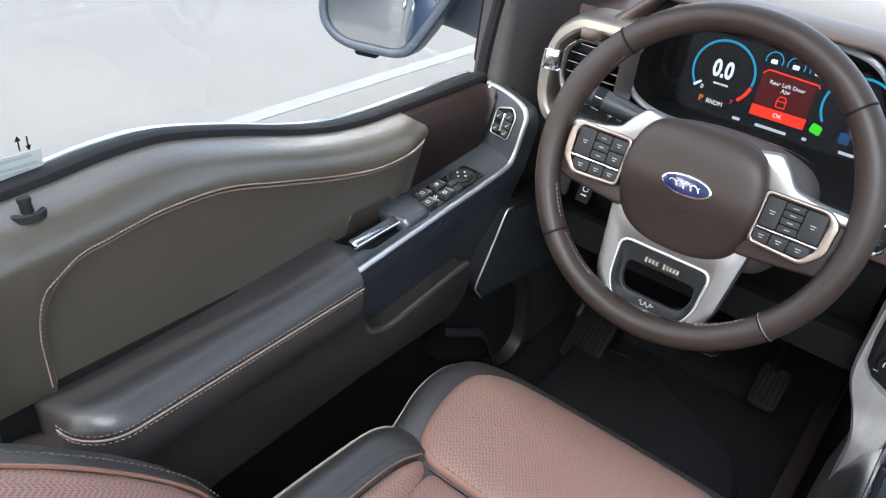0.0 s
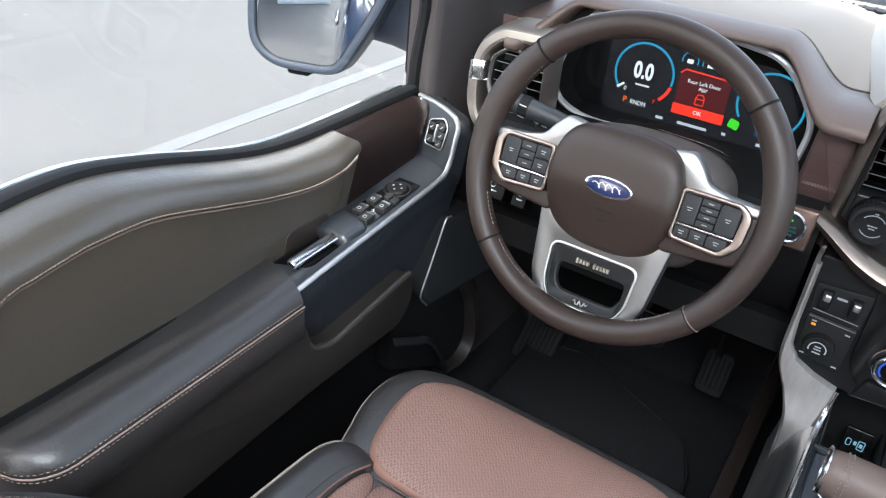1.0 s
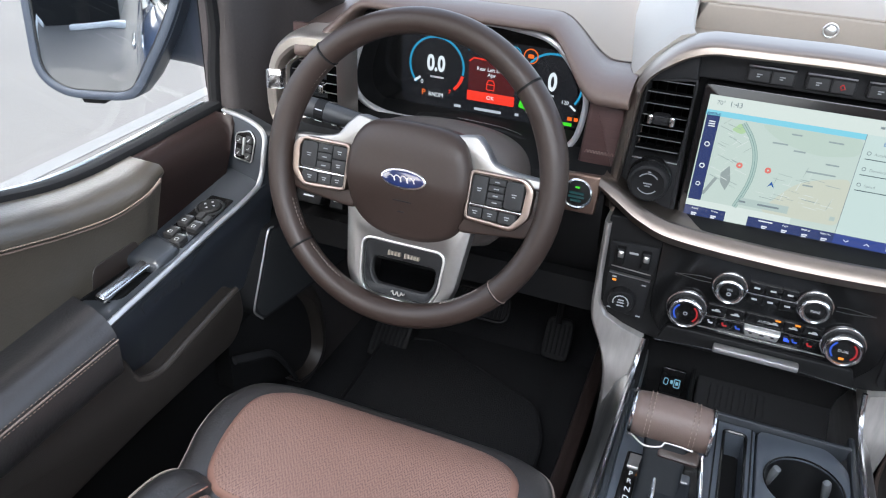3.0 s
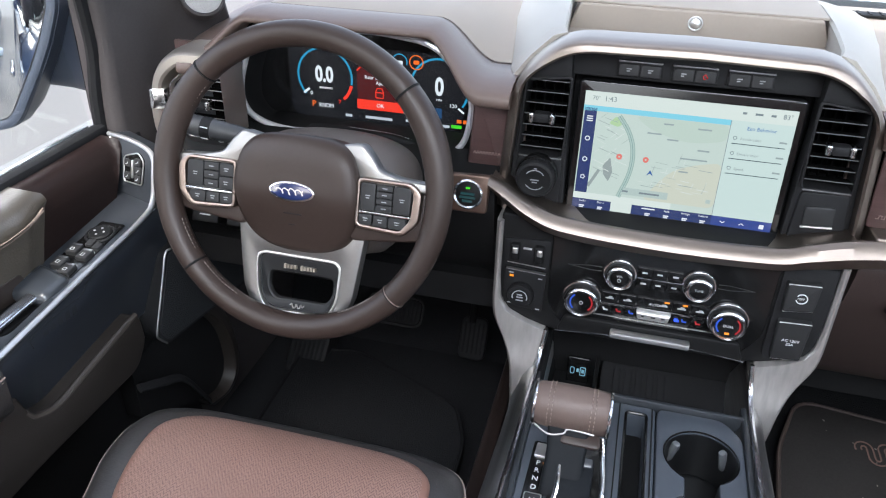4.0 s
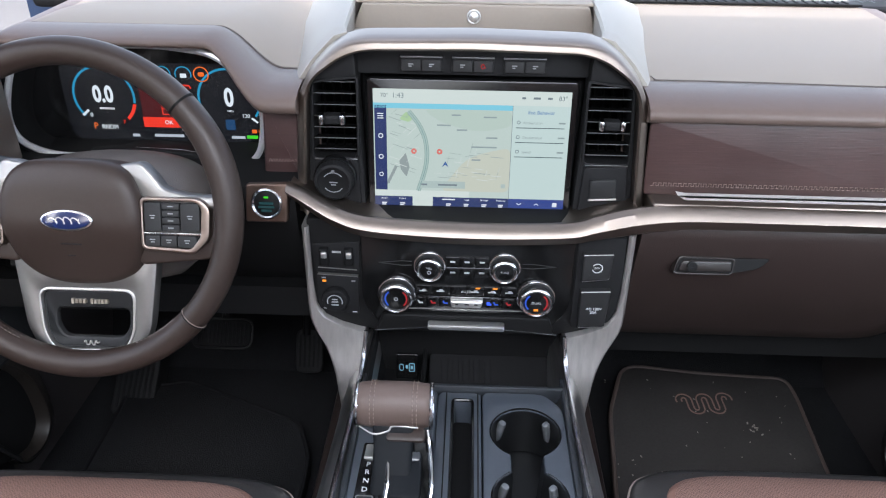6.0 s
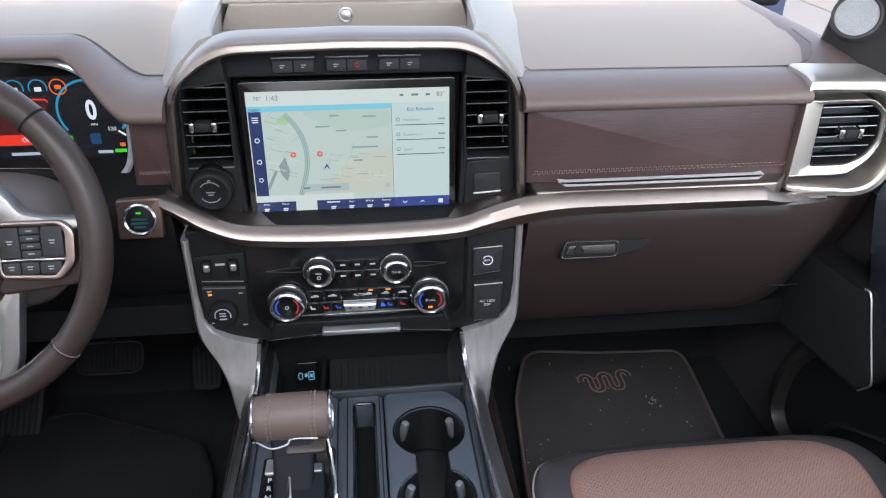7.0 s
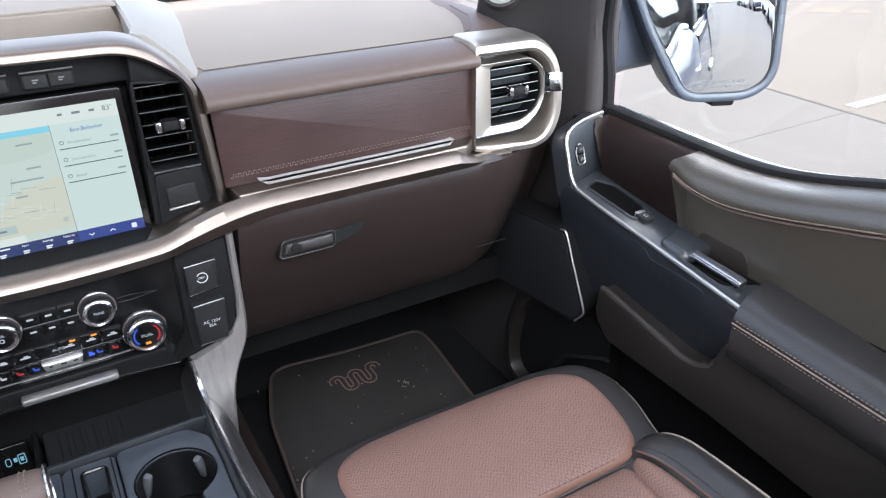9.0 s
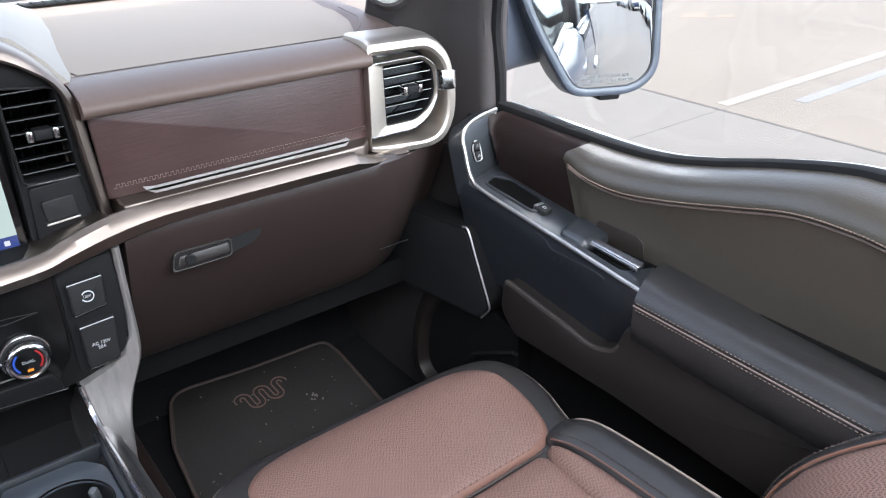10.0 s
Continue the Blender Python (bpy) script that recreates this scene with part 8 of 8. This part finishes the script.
def door_mirror(s, turn, tip, cx):
    m = thing("side_mirror", "door mirror in a blue-black housing", "mirror", (s * cx, 0.99, 0.72), "door mirrors")
    MM = Matrix.Translation((s * cx, 0.962, 0.84)) @ Matrix.Rotation(s * radians(-turn), 4, "Z") @ Matrix.Rotation(radians(90 + tip), 4, "X")
    sh = rpoly([(s * p[0], *p[1:]) for p in ((-0.176, 0.085, 0.03), (-0.142, 0.0, 0.06), (-0.073, -0.113, 0.022), (-0.045, -0.1240, 0.02), (0.060, -0.1240, 0.03), (0.105, -0.088, 0.035), (0.098, 0.10, 0.04), (0.06, 0.15, 0.03), (-0.15, 0.15, 0.03))], 0.02, 6)
    c = (s * -0.02, 0.01)
    rows = [(0.004, 0.95), (0.006, 0.97), (0.004, 1.0), (-0.03, 1.012), (-0.075, 0.95), (-0.105, 0.78), (-0.118, 0.45)]
    part("housing", loft([[MM @ Vector((u, v, w)) for u, v in shrink(sh, k, c)] for w, k in rows]), MIRRORSHELL, m, "blue-black moulded housing")
    gl = inset(sh, 0.0165)
    part("rim", ring(inset(sh, 0.001), gl, MM, 0.015, 0.005, start=sh[0]), MIRRORSHELL, m)
    part("glass_edge", tube([MM @ Vector((u, v, 0.0112)) for u, v in inset(gl, 0.0004)], 0.0011, 6, closed=True), KEY, m, "thin dark edge of the glass")
    part("glass", prism(gl, MM, 0.0108, 0.001), MIRROR, m, "silvered mirror glass")
    if s > 0:
        part("lettering", words("OBJECTS IN MIRROR ARE\nCLOSER THAN THEY APPEAR", 0.0085, on(MM, -0.002, -0.093, 0.0112)), surface("etched_print", (0.10, 0.105, 0.11), rough=0.6), m)
    part("signal_lip", prism(rpoly([(s * u, v) for u, v in ((-0.005, -0.134), (0.035, -0.134), (0.038, -0.118), (-0.008, -0.118))], 0.005), MM, 0.0, 0.003, back=-0.03), BLACK, m)
    rows = []
    for x, y, z, hy, hz in ((0.89, 1.085, 0.83, 0.05, 0.085), (0.93, 1.085, 0.832, 0.043, 0.078), (0.97, 1.08, 0.834, 0.038, 0.074), (1.02, 1.07, 0.836, 0.034, 0.072), (1.08, 1.05, 0.84, 0.03, 0.07)):
        rows.append([(s * x, y + hy * math.copysign(abs(math.cos(a)) ** 0.6, math.cos(a)), z + hz * math.copysign(abs(math.sin(a)) ** 0.6, math.sin(a))) for a in [2 * math.pi * j / 24 for j in range(24)]])
    part("arm", loft(rows), MIRRORSHELL, m, "short moulded arm")
    part("sail_plate", prism(rpoly([(1.020, 0.735), (1.12, 0.735), (1.10, 0.93), (1.025, 0.90)], 0.01), YZ(0.91, s), 0.025, 0.008), BLACK, m)
    return m


door_mirror(-1, 17, -3.0, 1.075)
door_mirror(1, 24, -5.0, 1.085)

# ---- mats and pedals ----
def floor_mat(outline, logo, label, mat):
    fm = thing("floor_mat", label, "floor mat", (outline[0][0], outline[0][1], 0.06), "floor mats")
    o = rpoly(outline, 0.03, 5)
    part("carpet_face", prism(o, XY(0.061), 0.030, 0.006), mat, fm)
    edge = surface("brown_mat_binding", (0.085, 0.062, 0.054), rough=0.7) if logo else RUBBER
    part("binding", tube([(u, v, 0.090) for u, v in inset(o, 0.003)], 0.0045, 6, closed=True), edge, fm, "sewn brown edge binding")
    if logo:
        cx, cy = logo
        r = 0.0122
        w = arc(-4 * r, 0.010, r, 205, 0, 10) + arc(-2 * r, -0.014, r, 180, 360, 10) + arc(0, 0.010, r, 180, 0, 10) + arc(2 * r, -0.014, r, 180, 360, 10) + arc(4 * r, 0.012, r, 180, -15, 10)
        P = [(cx + 0.9 * a, cy + 1.05 * b + 0.06 * a) for a, b in w]
        LMk = XY(0.0905)
        cop = surface("copper_brown_embroidery", (0.22, 0.13, 0.105), (0.27, 0.165, 0.135), rough=0.7)
        for off in (-0.0058, 0.0058):
            Q = []
            for i, p in enumerate(P):
                t = Vector(P[min(i + 1, len(P) - 1)]) - Vector(P[max(i - 1, 0)])
                t.normalize()
                Q.append((p[0] - t.y * off, p[1] + t.x * off))
            part("embroidery", line(Q, LMk, 0.0026, 0.0022), cop, fm, "sewn outline of a running wave")
    return fm


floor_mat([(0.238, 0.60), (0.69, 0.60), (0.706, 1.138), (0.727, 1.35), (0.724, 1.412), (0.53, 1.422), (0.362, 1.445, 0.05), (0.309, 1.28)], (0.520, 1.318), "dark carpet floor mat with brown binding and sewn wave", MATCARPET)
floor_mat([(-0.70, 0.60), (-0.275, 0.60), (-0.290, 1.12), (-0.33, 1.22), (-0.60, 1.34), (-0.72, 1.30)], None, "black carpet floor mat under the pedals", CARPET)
crumbs = bmesh.new()
rnd = random.Random(11)
for k in range(46):
    x, y, r = rnd.uniform(0.30, 0.70), rnd.uniform(1.02, 1.39), rnd.uniform(0.0006, 0.0018)
    box((x, y, 0.0915), (r * rnd.uniform(1, 3), r, r), R=Matrix.Rotation(rnd.uniform(0, 3), 4, "Z"), bm=crumbs)
for k in range(9):
    x, y, r = 0.60 + rnd.gauss(0, 0.012), 1.245 + rnd.gauss(0, 0.008), rnd.uniform(0.0015, 0.0026)
    box((x, y, 0.092), (r * 2, r, r), R=Matrix.Rotation(rnd.uniform(0, 3), 4, "Z"), bm=crumbs)
solid("crumbs", crumbs, surface("pale_grit", (0.28, 0.25, 0.22), rough=0.9), "pale crumbs and grit on the floor mat", "crumbs", kind="stuff")

ped = thing("brake_pedal", "black ribbed brake pedal with a metal edge", "pedal", (-0.492, 1.30, 0.20))
PR = Matrix.Translation((-0.492, 1.30, 0.248)) @ Matrix.Rotation(radians(48), 4, "X")
part("pad", prism(rrect(0, 0, 0.118, 0.056, 0.018), PR, 0.012, 0.004), RUBBER, ped)
part("pad_edge", tube([PR @ Vector((u, v, 0.006)) for u, v in rrect(0, 0, 0.122, 0.060, 0.02)], 0.0022, 6, closed=True), KEY, ped, "thin dark grey edge")
for k in range(13):
    part("rib", box((0, 0, 0), (0.004, 0.044, 0.004), 0.001, PR @ Matrix.Translation((-0.048 + 0.008 * k, 0, 0.0125))), RUBBER, ped)
part("arm", tube([(-0.492, 1.315, 0.25), (-0.485, 1.38, 0.36), (-0.48, 1.43, 0.50), (-0.48, 1.45, 0.62)], 0.009, 8), BLACK, ped)
acc = thing("accelerator_pedal", "long black accelerator pedal", "pedal", (-0.335, 1.34, 0.10))
AR = Matrix.Translation((-0.333, 1.37, 0.158)) @ Matrix.Rotation(radians(58), 4, "X")
part("pad", prism(rrect(0, 0, 0.060, 0.095, 0.018), AR, 0.014, 0.005), surface("worn_grey_rubber", (0.010, 0.010, 0.0105), (0.014, 0.014, 0.0145), rough=0.6, spec=0.2), acc)
for k in range(5):
    part("rib", box((0, 0, 0), (0.005, 0.070, 0.002), 0.0008, AR @ Matrix.Translation((-0.02 + 0.01 * k, 0, 0.0142))), RUBBER, acc)
part("arm", tube([(-0.338, 1.37, 0.2), (-0.338, 1.43, 0.33), (-0.338, 1.46, 0.5)], 0.008, 8), BLACK, acc)
rest = thing("foot_rest", "grey ribbed rubber foot rest", "foot rest", (-0.70, 1.33, 0.06))
FR = Matrix.Translation((-0.70, 1.31, 0.105)) @ Matrix.Rotation(radians(40), 4, "X")
part("pad", prism(rrect(0, 0, 0.09, 0.14, 0.012), FR, 0.012, 0.004, back=-0.04), surface("grey_footrest_rubber", (0.012, 0.012, 0.0125), (0.016, 0.016, 0.0165), rough=0.6, spec=0.2), rest)
for k in range(7):
    part("rib", box((0, 0, 0), (0.006, 0.115, 0.002), 0.0008, FR @ Matrix.Translation((-0.033 + 0.011 * k, 0, 0.0122))), RUBBER, rest)
